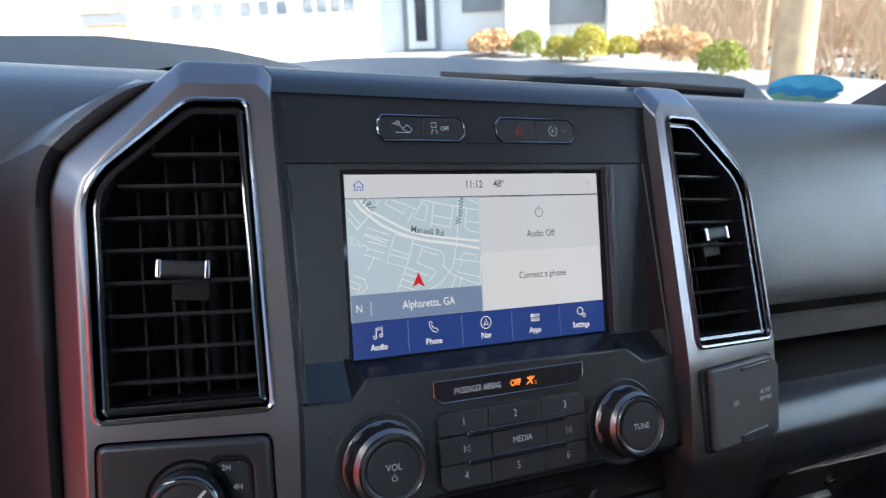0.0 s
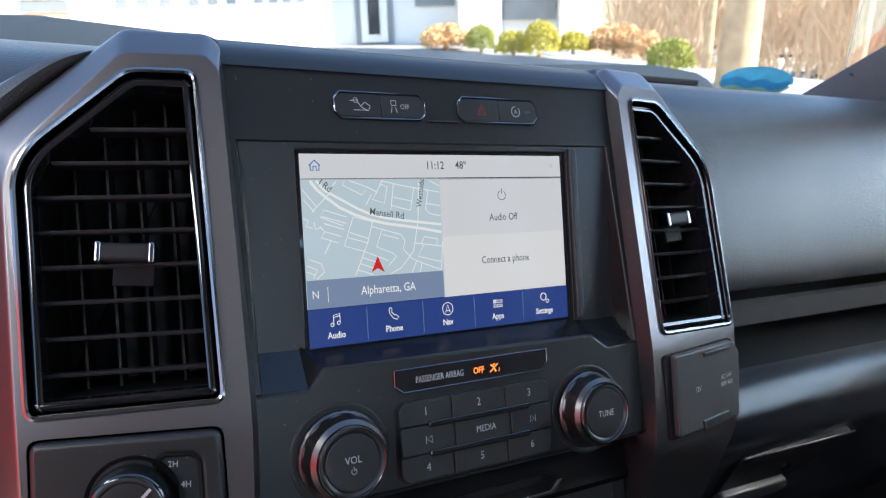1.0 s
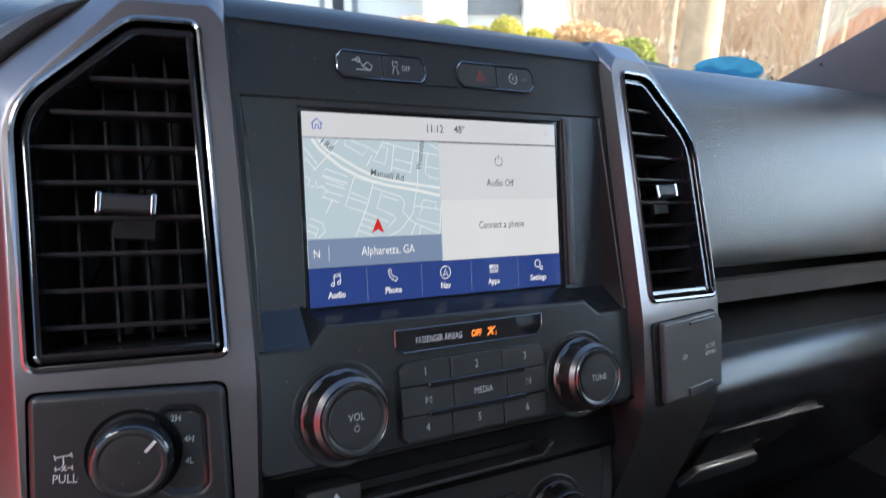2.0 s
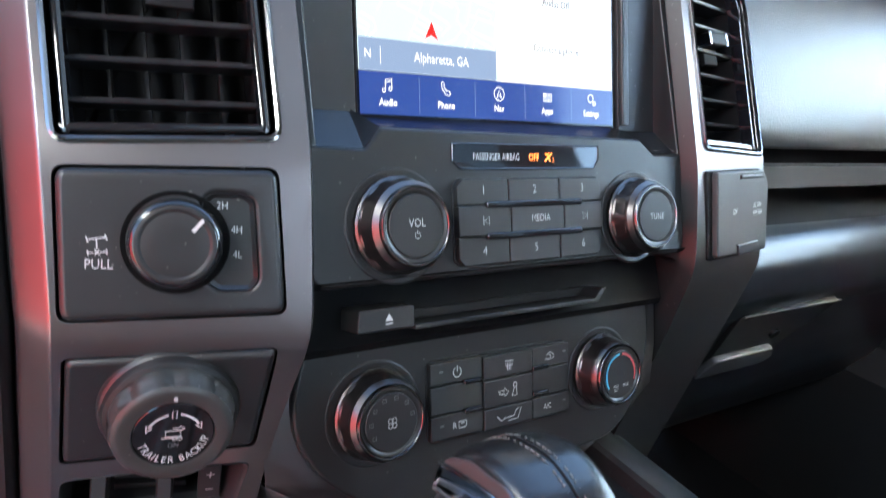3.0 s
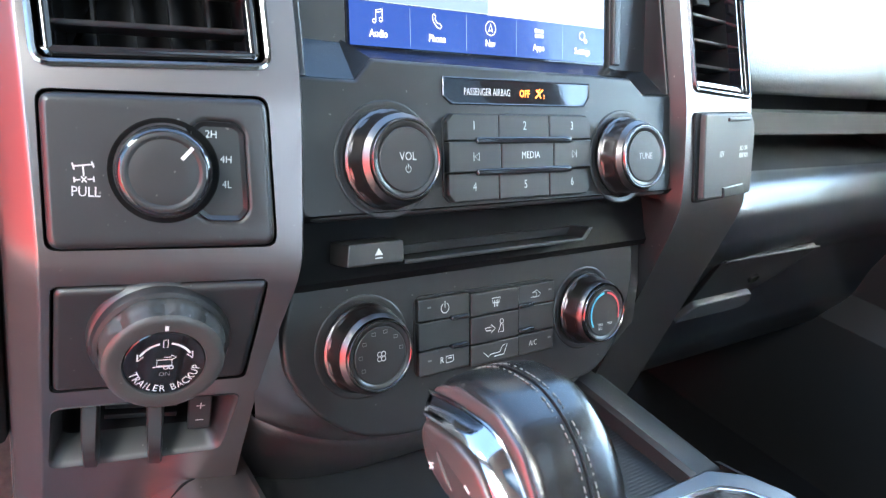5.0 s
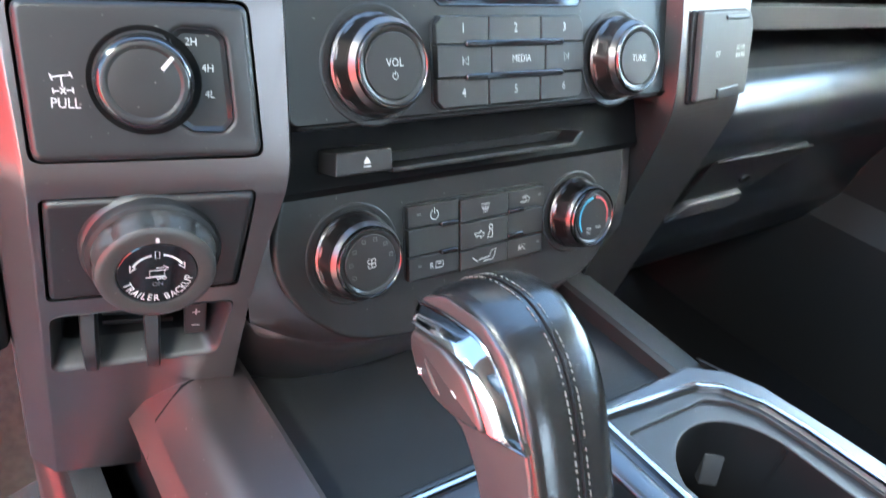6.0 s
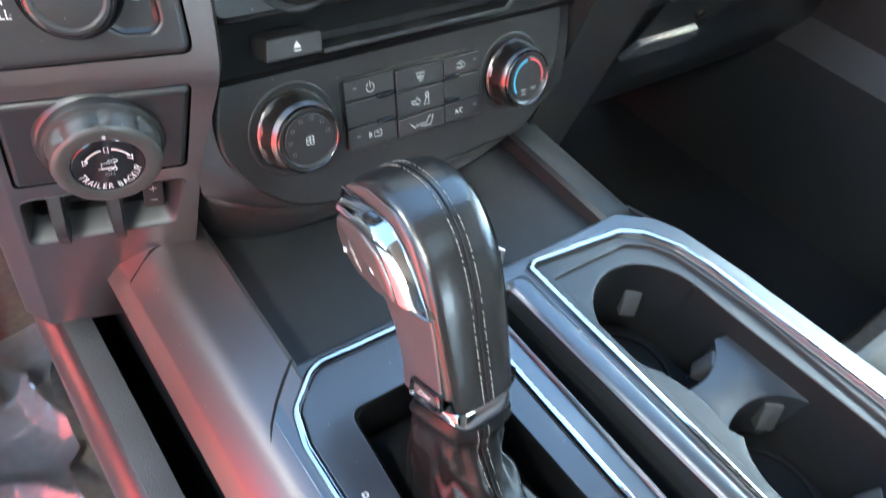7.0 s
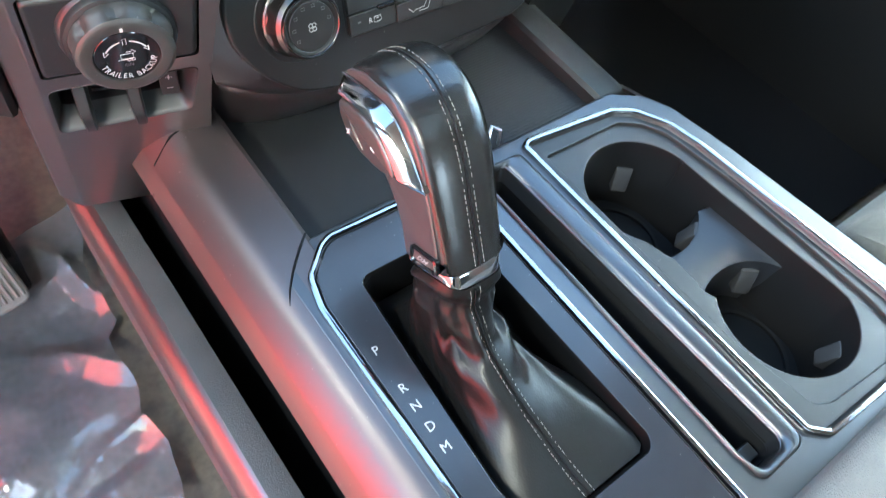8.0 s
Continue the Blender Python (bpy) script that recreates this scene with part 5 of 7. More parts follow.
for x in (-0.2064, -0.1800):
    rows = []
    for z, w, hw, dx in ((0.6420, -0.014, 0.0038, 0.0), (0.6200, 0.0035, 0.0034, 0.0018), (0.6165, 0.0060, 0.0031, 0.0022), (0.6130, 0.0068, 0.0030, 0.0024), (0.6045, 0.0062, 0.0029, 0.0030), (0.6022, 0.0048, 0.0027, 0.0032), (0.6015, 0.0020, 0.0026, 0.0032)):
        rows.append([F_LEFT_LOW.at(x + dx + sx * hw, z, w + dw) for sx, dw in ((-1, -0.012), (-1, -0.0008), (-0.75, 0.0006), (0.75, 0.0006), (1, -0.0008), (1, -0.012))])
    part("lever", loft(rows), M_PLASTIC, bc, smooth=40)
gp = part("gain_keys", plate(F_LEFT_LOW, rounded([(-0.1652, 0.6350), (-0.1552, 0.6355), (-0.1538, 0.6125), (-0.1640, 0.6118)], 0.001), [], -0.006, 0.020, 0.0008), M_KEY, bc)
mark(F_LEFT_LOW, [(-0.1614, 0.6286), (-0.1578, 0.6288)], 0.0006, gp, -0.006)
mark(F_LEFT_LOW, [(-0.1596, 0.6267), (-0.1596, 0.6307)], 0.0006, gp, -0.006)
mark(F_LEFT_LOW, [(-0.1610, 0.6188), (-0.1575, 0.6190)], 0.0006, gp, -0.006)

# ---- power outlet ----
po = thing("power_outlet_cover", F_RIGHT.at(0.195, 0.71), "black hinged power outlet cover on the graphite pillar", "power outlet")
part("frame", plate(F_RIGHT, rounded(OUTLET, 0.004), [], 0.0012, 0.006, 0.0010), M_BLACK, po)
lid = part("lid", plate(F_RIGHT, rounded([(0.1480, 0.7788), (0.2170, 0.7772), (0.2252, 0.7690), (0.2248, 0.7230), (0.1515, 0.7255)], 0.0025), [], 0.0050, 0.006, 0.0014), M_COVER, po)
part("hinge", plate(F_RIGHT, [(0.1800, 0.7752), (0.2120, 0.7745), (0.2122, 0.7722), (0.1802, 0.7730)], [], 0.0064, 0.003, 0.0006), M_PLASTIC, lid)
part("pull", plate(F_RIGHT, [(0.1775, 0.7308), (0.2086, 0.7307), (0.2117, 0.7235), (0.1795, 0.7240)], [], 0.0066, 0.004, 0.0008), M_DIVIDER, lid)
label_on(F_RIGHT, "12V", 0.1733, 0.7525, 0.0036, lid, 0.0050, M_GREYPRINT, 0.9, bold=0.03)
label_on(F_RIGHT, "AC 110V", 0.2075, 0.7545, 0.0033, lid, 0.0050, M_GREYPRINT, 0.75, bold=0.03)
label_on(F_RIGHT, "400W MAX", 0.2080, 0.7497, 0.0033, lid, 0.0050, M_GREYPRINT, 0.66, bold=0.03)

# ---- chin under the climate panel ----
chin = thing("stack_chin", (0, -0.02, 0.56), "rounded black lower edge of the centre stack above the console", "dash panel")


def chin_row(y, z, half, curl, lift):
    row = []
    for i in range(41):
        s = -1 + 2 * i / 40
        row.append(Vector((-0.002 + s * half, y + abs(s) ** 5 * curl, z + abs(s) ** 3 * lift)))
    return row


UPPER_CHIN = [(-0.0300, 0.6960, 0.1360, 0.006, 0.0), (-0.0400, 0.6600, 0.1375, 0.006, 0.0), (-0.0495, 0.6270, 0.1360, 0.010, 0.006), (-0.0515, 0.6120, 0.1340, 0.016, 0.014), (-0.0490, 0.6010, 0.1330, 0.022, 0.022), (-0.0470, 0.5985, 0.1330, 0.022, 0.022)]
LOWER_CHIN = [(-0.0462, 0.5990, 0.1325, 0.022, 0.022), (-0.0470, 0.5970, 0.1325, 0.023, 0.022), (-0.0440, 0.5880, 0.1310, 0.028, 0.020), (-0.0340, 0.5740, 0.1300, 0.030, 0.010), (-0.0220, 0.5600, 0.1300, 0.030, 0.0), (-0.0100, 0.5450, 0.1300, 0.030, 0.0)]
part("skin", loft([chin_row(*r) for r in UPPER_CHIN], closed=False), M_SILVER, chin, smooth=60)
part("lower_skin", loft([chin_row(*r) for r in LOWER_CHIN], closed=False), M_SILVER, chin, smooth=60)

# ---- centre console ----
console = thing("center_console", (0, -0.25, 0.20), "black flow-through centre console with chrome rimmed deck", "console")
BOOT = [(-0.1215, -0.1685), (-0.0495, -0.1690), (-0.0440, -0.3310), (-0.0490, -0.3375), (-0.1200, -0.3380), (-0.1300, -0.3100)]
SLOT = [(-0.0115, -0.1430), (0.0085, -0.1450), (0.0180, -0.3740), (0.0125, -0.3785), (-0.0045, -0.3790), (-0.0090, -0.3700)]
BAY = [(0.0310, -0.1385), (0.0365, -0.1362), (0.1110, -0.1440), (0.1265, -0.1535), (0.1405, -0.1750), (0.1460, -0.2000), (0.1590, -0.3500), (0.1590, -0.3800), (0.1500, -0.3935), (0.0450, -0.3895), (0.0345, -0.3800)]
DECK = [(-0.1565, -0.4600), (0.1860, -0.4600), (0.1800, -0.3400), (0.1660, -0.2150), (0.1570, -0.1640), (0.1460, -0.1440), (0.1230, -0.1290), (-0.1220, -0.1290), (-0.1345, -0.1290), (-0.1565, -0.1500)]
part("deck", plate(F_TOP, DECK, [rounded(offset(BOOT, 0.001), 0.008), rounded(SLOT, 0.004), rounded(BAY, 0.003)], 0, 0.010, 0.0015), M_DECK, console, "satin graphite deck")
SHIFT = [(-0.1447, -0.1535), (-0.1280, -0.1375), (-0.1205, -0.1345), (-0.0285, -0.1365), (-0.0262, -0.4300), (-0.1510, -0.4300), (-0.1497, -0.1740)]
part("shift_plate", plate(F_TOP, rounded(offset(SHIFT, -0.0035), 0.003), [rounded(BOOT, 0.007)], 0.0012, 0.004, 0.0006), M_GLOSSPLATE, console, "smooth dark shift plate")
part("shift_groove", frame_tube(F_TOP, rounded(offset(SHIFT, -0.0028), 0.003), 0.0008, 0.0006, -0.002), M_BLACK, console, "dark groove inside the rim")
part("shift_rim", frame_tube(F_TOP, rounded(SHIFT, 0.003), 0.0021, 0.0032, -0.001), M_BRIGHT, console, "chrome rim")
# well coloured near-black for the shade under the boot
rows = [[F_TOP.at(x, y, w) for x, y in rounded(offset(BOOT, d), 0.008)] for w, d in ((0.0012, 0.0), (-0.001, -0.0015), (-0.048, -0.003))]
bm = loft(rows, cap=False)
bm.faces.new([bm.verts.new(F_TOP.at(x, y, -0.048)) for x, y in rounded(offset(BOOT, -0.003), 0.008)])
part("shift_well", bm, M_HOLLOW_SHADE, console)
rows = []
for w, wide, slim in ((0.0002, 0.0124, 0.0034), (0.0020, 0.0116, 0.0028), (0.0027, 0.0098, 0.0020), (0.0027, 0.0066, 0.0016), (0.0020, 0.0036, 0.0010), (0.0006, 0.0012, 0.0004), (-0.0030, 0.0, 0.0), (-0.0120, -0.0015, -0.0015)):
    row = []
    for x, y in rounded(SLOT, 0.004):
        k = 1.30 + (y + 0.145) * 1.5
        row.append(F_TOP.at(x + (wide * k if x > 0.003 else -slim), y + (slim if y > -0.2 else -wide * 0.45 if y < -0.372 else 0.0), w))
    rows.append(row)
part("tray_rim", loft(rows, cap=False), M_DECK, console, "rounded satin rim of the side tray", smooth=60)
rows = [[F_TOP.at(x, y, w) for x, y in rounded(offset(SLOT, d), 0.004)] for w, d in ((-0.010, -0.0012), (-0.022, -0.0022), (-0.050, -0.004))]
bm = loft(rows, cap=False)
bm.faces.new([bm.verts.new(F_TOP.at(x, y, -0.050)) for x, y in rounded(offset(SLOT, -0.004), 0.004)])
part("side_tray", bm, M_PLASTIC, console, "narrow deep black storage tray")
part("tray_stop", plate(F_TOP, rounded(rect(-0.004, -0.3745, 0.011, -0.3655), 0.001), [], -0.014, 0.030, 0.001), M_PLASTIC, console)
part("bay_rim", frame_tube(F_TOP, rounded(BAY, 0.003), 0.0024, 0.0034, -0.002), M_BRIGHT, console, "chrome rim")



def cups():
    """The double opening: two rounds, a tongue between them on one side and a straight wall on the other."""
    pts = []
    for a in np.linspace(8, 222, 36):
        pts.append((0.0850 + 0.0437 * math.cos(radians(a)), -0.2085 + 0.0440 * math.sin(radians(a))))
    pts += [(0.0575, -0.2545), (0.0590, -0.2590), (0.0592, -0.2800), (0.0575, -0.2850)]
    for a in np.linspace(138, 338, 36):
        pts.append((0.0955 + 0.0462 * math.cos(radians(a)), -0.3245 + 0.0462 * math.sin(radians(a))))
    return pts + [(0.1385, -0.3300), (0.1300, -0.2350)]


CUPS = cups()
LEDGE = [(0.0405, -0.1520), (0.1095, -0.1540), (0.1245, -0.1640), (0.1345, -0.1800), (0.1440, -0.2400), (0.1475, -0.3500), (0.1440, -0.3780), (0.1190, -0.3830), (0.0640, -0.3790), (0.0530, -0.3730), (0.0440, -0.3200)]
rows = [[F_TOP.at(x, y, w) for x, y in rounded(offset(BAY, d), 0.003)] for w, d in ((0.001, -0.002), (-0.001, -0.003), (-0.0016, -0.0035))]
part("bay_wall", loft(rows, cap=False), M_PLASTIC, console)
part("bay_ledge", plate(F_TOP, rounded(offset(BAY, -0.0030), 0.003), [rounded(LEDGE, 0.003)], -0.0012, 0.006, 0.0008), M_DISHPLASTIC, console)
part("cup_panel", plate(F_TOP, rounded(offset(BAY, -0.0035), 0.004), [CUPS], -0.0042, 0.003, 0.0010), M_DISHPLASTIC, console)
holder = thing("cup_holder", F_TOP.at(0.093, -0.27, -0.075), "double black cup holder insert with rubber grip fingers", "cup holder")
rows = [[F_TOP.at(0.092 + (x - 0.092) * k, y, w) for x, y in CUPS] for w, k in ((-0.005, 1.0), (-0.030, 0.97), (-0.072, 0.92))]
bm = loft(rows, cap=False)
bm.faces.new([bm.verts.new(F_TOP.at(0.092 + (x - 0.092) * 0.92, y, -0.072)) for x, y in CUPS])
part("well", bm, M_DARK, holder)
for px, py, r in ((0.0850, -0.2085, 0.0430), (0.0955, -0.3245, 0.0455)):
    for a, low in ((52, -0.042), (190, -0.038), (304, -0.034)):
        ca, sa = math.cos(radians(a)), math.sin(radians(a))
        rows = []
        for w, inn, hw in ((0.0110, -0.003, 0.0062), (0.0100, 0.0006, 0.0064), (0.0080, 0.0016, 0.0064), (-0.0070, 0.0068, 0.0060), (-0.0095, 0.0066, 0.0058), (-0.0110, -0.003, 0.0056)):
            rows.append([F_TOP.at(px + (r - g) * ca - t * sa * hw, py + (r - g) * sa + t * ca * hw, low + w) for t, g in ((-1, -0.003), (-0.98, inn - 0.0006), (-0.85, inn), (0.85, inn), (0.98, inn - 0.0006), (1, -0.003))])
        part("finger", loft(rows, closed=False), M_FINGER, holder, "grey rubber finger")
    part("floor_ring", turn([(r * 0.80, -0.0715), (r * 0.80, -0.0690), (r * 0.74, -0.0690), (r * 0.74, -0.0715)], F_TOP.matrix(px, py), 40), M_RUBBER, holder, "ribbed rubber floor ring")


def divider_loop(grow):
    """The saddle between the two rounds, hollowed on both sides."""
    pts = [(0.1310, -0.2380), (0.1360, -0.3020)]
    for a in np.linspace(40, 128, 12):
        pts.append((0.0955 + (0.0470 - grow) * math.cos(radians(a)), -0.3245 + (0.0470 - grow) * math.sin(radians(a))))
    pts.append((0.0640, -0.2760))
    for a in np.linspace(238, 322, 12):
        pts.append((0.0850 + (0.0445 - grow) * math.cos(radians(a)), -0.2085 + (0.0445 - grow) * math.sin(radians(a))))
    return pts


rows = [[F_TOP.at(x, y, w - 0.10 * max(0.0, 0.118 - x)) for x, y in divider_loop(g)] for w, g in ((-0.070, -0.001), (-0.0230, 0.0), (-0.0210, 0.0006), (-0.0204, -0.0010))]
part("divider", loft(rows), M_DIVIDER, holder, "smooth grey divider", smooth=40)
for x0, y0, x1, y1 in ((0.1285, -0.2010, 0.1125, -0.2300), (0.1405, -0.3180, 0.1230, -0.3480)):
    part("wall_rib", loft([[F_TOP.at(x0, y0, w), F_TOP.at(x0 - 0.0016, y0 - 0.0006, w), F_TOP.at(x0 - 0.0016, y0 - 0.0030, w), F_TOP.at(x0, y0 - 0.0036, w)] for w in (-0.006, -0.070)]), M_DARK, holder)

# front mat, side rails and outer walls
part("mat", plate(Level(0.5600, 0, 0.0), [(-0.1400, -0.1320), (0.1250, -0.1320), (0.1320, 0.03), (-0.1400, 0.03)], [], 0, 0.006, 0.0004), M_RUBBER, console, "ribbed rubber mat")
bm = bmesh.new()
for i in range(56):
    y = -0.129 + 0.0026 * i
    vs = [bm.verts.new((x, yy, zz)) for x in (0.000, 0.120) for yy, zz in ((y, 0.5600), (y + 0.0006, 0.56009), (y + 0.0014, 0.56009), (y + 0.0020, 0.5600))]
    for j in range(3):
        bm.faces.new((vs[j], vs[j + 4], vs[j + 5], vs[j + 1]))
tagged(part("mat_ribs", bm, M_RUBBER, console, smooth=0), kind="stuff")
hook = tube([(0.017, -0.1165, 0.560), (0.018, -0.1165, 0.5715), (0.028, -0.1085, 0.5730), (0.0315, -0.1140, 0.5725), (0.0315, -0.1150, 0.560)], 0.0014, 8)
single("metal_clip", hook, M_CLIP, "small bent metal clip on the rubber mat", "clip")
part("front_wall", loft([[Vector((x, -0.1285, z)) for x in (-0.14, 0.126)] for z in (0.559, 0.5765)], closed=False), M_SILVER, console)


def rail(side):
    """A side of the console: flat top, chamfer, and the wall down to the floor."""
    rows = []
    for y in (0.075, 0.02, -0.03, -0.10, -0.14, -0.20, -0.30, -0.46):
        grow = max(0.0, (y + 0.13)) * 0.06
        z = 0.578 + 0.03 * (y + 0.138)
        if side < 0:
            prof = [(-0.1290, z - 0.020), (-0.1300, z - 0.001), (-0.1330, z + 0.0005), (-0.1555, z - 0.0002), (-0.1610, z - 0.0012), (-0.1660, z - 0.0036), (-0.1700, z - 0.0065), (-0.1800, z - 0.0155), (-0.1812, z - 0.0170), (-0.1880, z - 0.0315), (-0.1872, z - 0.0335), (-0.1800, z - 0.036)]
        else:
            prof = [(0.1180, z - 0.022), (0.1195, z - 0.010), (0.1225, z - 0.007), (0.1440, z - 0.0085), (0.1530 + grow * 0.3, z - 0.014), (0.1580 + grow * 0.3, z - 0.030), (0.165, z - 0.14), (0.168, 0.20)]
        rows.append([Vector((x, y, zz)) for x, zz in prof])
    if side > 0:
        rows = [r for r in rows if r[0].y > -0.13] + [[Vector((v.x, -0.1310, v.z)) for v in rows[4]]]
    return loft(rows, closed=False)


part("left_rail", rail(-1), M_RAIL, console, "satin graphite side with a chamfered edge", smooth=24)
part("rail_seam", tube([F_TOP.at(x, y, w) for x, y, w in ((-0.1310, -0.1250, 0.0002), (-0.1400, -0.1335, 0.0006), (-0.1500, -0.1440, 0.0004), (-0.1580, -0.1540, 0.0), (-0.1625, -0.1620, -0.0018))], [0.0008, 0.0009, 0.0008, 0.0006, 0.0002], 8), M_BLACK, console, "dark seam between rail and deck")
part("rail_gap", tube([F_TOP.at(x, y, w) for x, y, w in ((-0.1350, -0.0132, 0.0004), (-0.1530, -0.0145, 0.0004), (-0.1640, -0.0160, -0.0022), (-0.1790, -0.0215, -0.0150), (-0.1870, -0.0320, -0.0310))], 0.0008, 8), M_BLACK, console, "dark gap where the rail meets the pillar")
# wall coloured black to give the pocket its shade
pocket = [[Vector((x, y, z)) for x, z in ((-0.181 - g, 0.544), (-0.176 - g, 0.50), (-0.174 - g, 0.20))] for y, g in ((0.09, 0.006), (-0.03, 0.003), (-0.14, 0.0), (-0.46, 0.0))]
part("pocket_wall", loft(pocket, closed=False), M_BLACK, console, "inner wall of the side pocket, blackened for its shade")
part("right_rail", rail(1), M_PLASTIC, console, smooth=30)
rows = []
for y, xo in ((-0.126, 0.1400), (-0.144, 0.1465), (-0.164, 0.1572), (-0.215, 0.1662), (-0.340, 0.1802), (-0.460, 0.1862)):
    z = 0.578 + 0.03 * (y + 0.138)
    rows.append([Vector((x, y, zz)) for x, zz in ((xo - 0.004, z - 0.0005), (xo + 0.002, z - 0.0025), (xo + 0.006, z - 0.010), (xo + 0.009, z - 0.10), (xo + 0.009, 0.20))])
part("right_wall", loft(rows, closed=False), M_PLASTIC, console, smooth=30)
for s, y in (("P", -0.2118), ("R", -0.2375), ("N", -0.2492), ("D", -0.2622), ("M", -0.2754)):
    mm = F_TOP.matrix(-0.1386, y, 0.0014)
    part("gear_letter", words(s, 0.0056, mm, 1, 0.95, 0.0), M_WHITE, console, smooth=0)

# ---- gear shifter ----
shifter = thing("gear_shifter", (-0.09, -0.24, 0.575), "black leather pistol-grip gear shifter with chrome trim and stitched boot", "gear shifter")
HX = -0.0878
SIDE = [(-0.1945, 0.6260), (-0.1900, 0.6400), (-0.1810, 0.6530), (-0.1700, 0.6620), (-0.1560, 0.6650), (-0.1420, 0.6670), (-0.1310, 0.6745), (-0.1265, 0.6870), (-0.1290, 0.7000), (-0.1420, 0.7090), (-0.1630, 0.7120),
        (-0.1830, 0.7040), (-0.1985, 0.6880), (-0.2125, 0.6660), (-0.2280, 0.6420)]


def half_width(y, z):
    k = min(1, max(0, (z - 0.635) / 0.06))
    return 0.0180 + 0.0025 * k * k * (3 - 2 * k)


outline = rounded(SIDE, [0.002] + [0.012] * 13 + [0.002], 4)
rows = []
for s, ins in ((-1.0, 0.0080), (-0.975, 0.0050), (-0.90, 0.0024), (-0.75, 0.0008), (-0.5, 0.0001), (-0.2, 0.0), (0.2, 0.0), (0.5, 0.0001), (0.75, 0.0008), (0.90, 0.0024), (0.975, 0.0050), (1.0, 0.0080)):
    loop = offset(outline, -ins)
    rows.append([Vector((HX + s * half_width(y, z) + 0.10 * (z - 0.69), y, z)) for y, z in loop])
part("grip", loft(rows), M_LEATHER, shifter, "smooth black leather grip", smooth=50)


def on_side(y, z, out=0.0):
    return Vector((HX - half_width(y, z) + 0.10 * (z - 0.69) - out, y, z))


def side_panel(name, pts, out, depth, material, parent, label="", inset=0.002, drop=0.0006, curve=0.003):
    """A cushioned panel on the driver's flank of the grip."""
    o = rounded(pts, curve, 3)
    height = out if callable(out) else (lambda y, z: out)
    loops = [[on_side(y, z, -depth) for y, z in o], [on_side(y, z, height(y, z) - drop) for y, z in o], [on_side(y, z, height(y, z) - drop * 0.25) for y, z in offset(o, -inset * 0.45)], [on_side(y, z, height(y, z)) for y, z in offset(o, -inset)]]
    return part(name, loft(loops), material, parent, label, smooth=40)


# the smooth flank ends in a thin seam where the leather begins
FLANK = [(-0.1950, 0.6285), (-0.1885, 0.6420), (-0.1790, 0.6545), (-0.1690, 0.6630), (-0.1560, 0.6655), (-0.1420, 0.6680), (-0.1330, 0.6755), (-0.1290, 0.6870), (-0.1310, 0.6980), (-0.1430, 0.7045), (-0.1640, 0.7070),
         (-0.1790, 0.7020), (-0.1920, 0.6900), (-0.2040, 0.6720), (-0.2130, 0.6540), (-0.2190, 0.6400)]
side_panel("flank", FLANK, 0.0006, 0.003, M_FLANK, shifter, "smooth black flank panel", 0.0016)


def along(pts, n):
    """n points at even steps along a line."""
    run = [0.0]
    for p, q in zip(pts, pts[1:]):
        run.append(run[-1] + math.dist(p, q))
    at = np.linspace(0, run[-1], n)
    return list(zip(np.interp(at, run, [p[0] for p in pts]), np.interp(at, run, [p[1] for p in pts])))


# the chrome insert: a band that rolls over from the flank's upper edge down to the thumb switch, bent at its elbow
CHROME_TOP = rounded([(-0.1298, 0.6955), (-0.1450, 0.6995), (-0.1680, 0.7028), (-0.1850, 0.6930), (-0.2005, 0.6790)], [0, 0.01, 0.012, 0.012, 0], 5)
CHROME_LOW = rounded([(-0.1362, 0.6912), (-0.1520, 0.6945), (-0.1682, 0.6963), (-0.1780, 0.6897), (-0.1882, 0.6798)], [0, 0.01, 0.008, 0.01, 0], 5)
upper_edge, lower_edge = along(CHROME_TOP, 32), along(CHROME_LOW, 32)
rows = []
for k, out in ((0.0, -0.003), (0.0, 0.0010), (0.03, 0.0014), (0.08, 0.0013), (0.14, 0.0020), (0.30, 0.0042), (0.50, 0.0062), (0.72, 0.0076), (0.92, 0.0084), (0.96, 0.0078), (1.0, 0.0080), (1.0, -0.003)):
    rows.append([on_side(p[0] + (q[0] - p[0]) * k, p[1] + (q[1] - p[1]) * k, out * (0.72 if i in (0, 31) and out > 0 else 1.0)) for i, (p, q) in enumerate(zip(upper_edge, lower_edge))])
band = [list(col) for col in zip(*rows)]
for k in (0, -1):
    end = [on_side(upper_edge[k][0] + (lower_edge[k][0] - upper_edge[k][0]) * t, upper_edge[k][1] + (lower_edge[k][1] - upper_edge[k][1]) * t, -0.003) for t in np.linspace(0, 1, len(rows))]
    band = [end] + band if k == 0 else band + [end]
trim = part("side_trim", loft(band, closed=False), M_CHROME, shifter, "polished chrome flank insert", smooth=50)
part("trim_edge", tube([on_side(y, z, 0.0012) for y, z in CHROME_TOP] + [on_side(*CHROME_LOW[-1], 0.0070)], 0.0007, 6), M_RIM, trim, "thin bright edge")
BTN = [(-0.1375, 0.6898), (-0.1565, 0.6938), (-0.1705, 0.6922), (-0.1805, 0.6855), (-0.1870, 0.6788), (-0.1735, 0.6738), (-0.1588, 0.6722), (-0.1458, 0.6760), (-0.1390, 0.6828)]
rocker = side_panel("rocker_switch", BTN, 0.0090, 0.006, M_ROCKER, shifter, "satin plus and minus thumb switch", 0.0024, 0.0018)
part("ridge", tube([on_side(y, z, 0.0090) for y, z in ((-0.1500, 0.6845), (-0.1530, 0.6822), (-0.1585, 0.6788), (-0.1620, 0.6770))], [0.0003, 0.0009, 0.0009, 0.0003], 8), M_ROCKER, rocker)
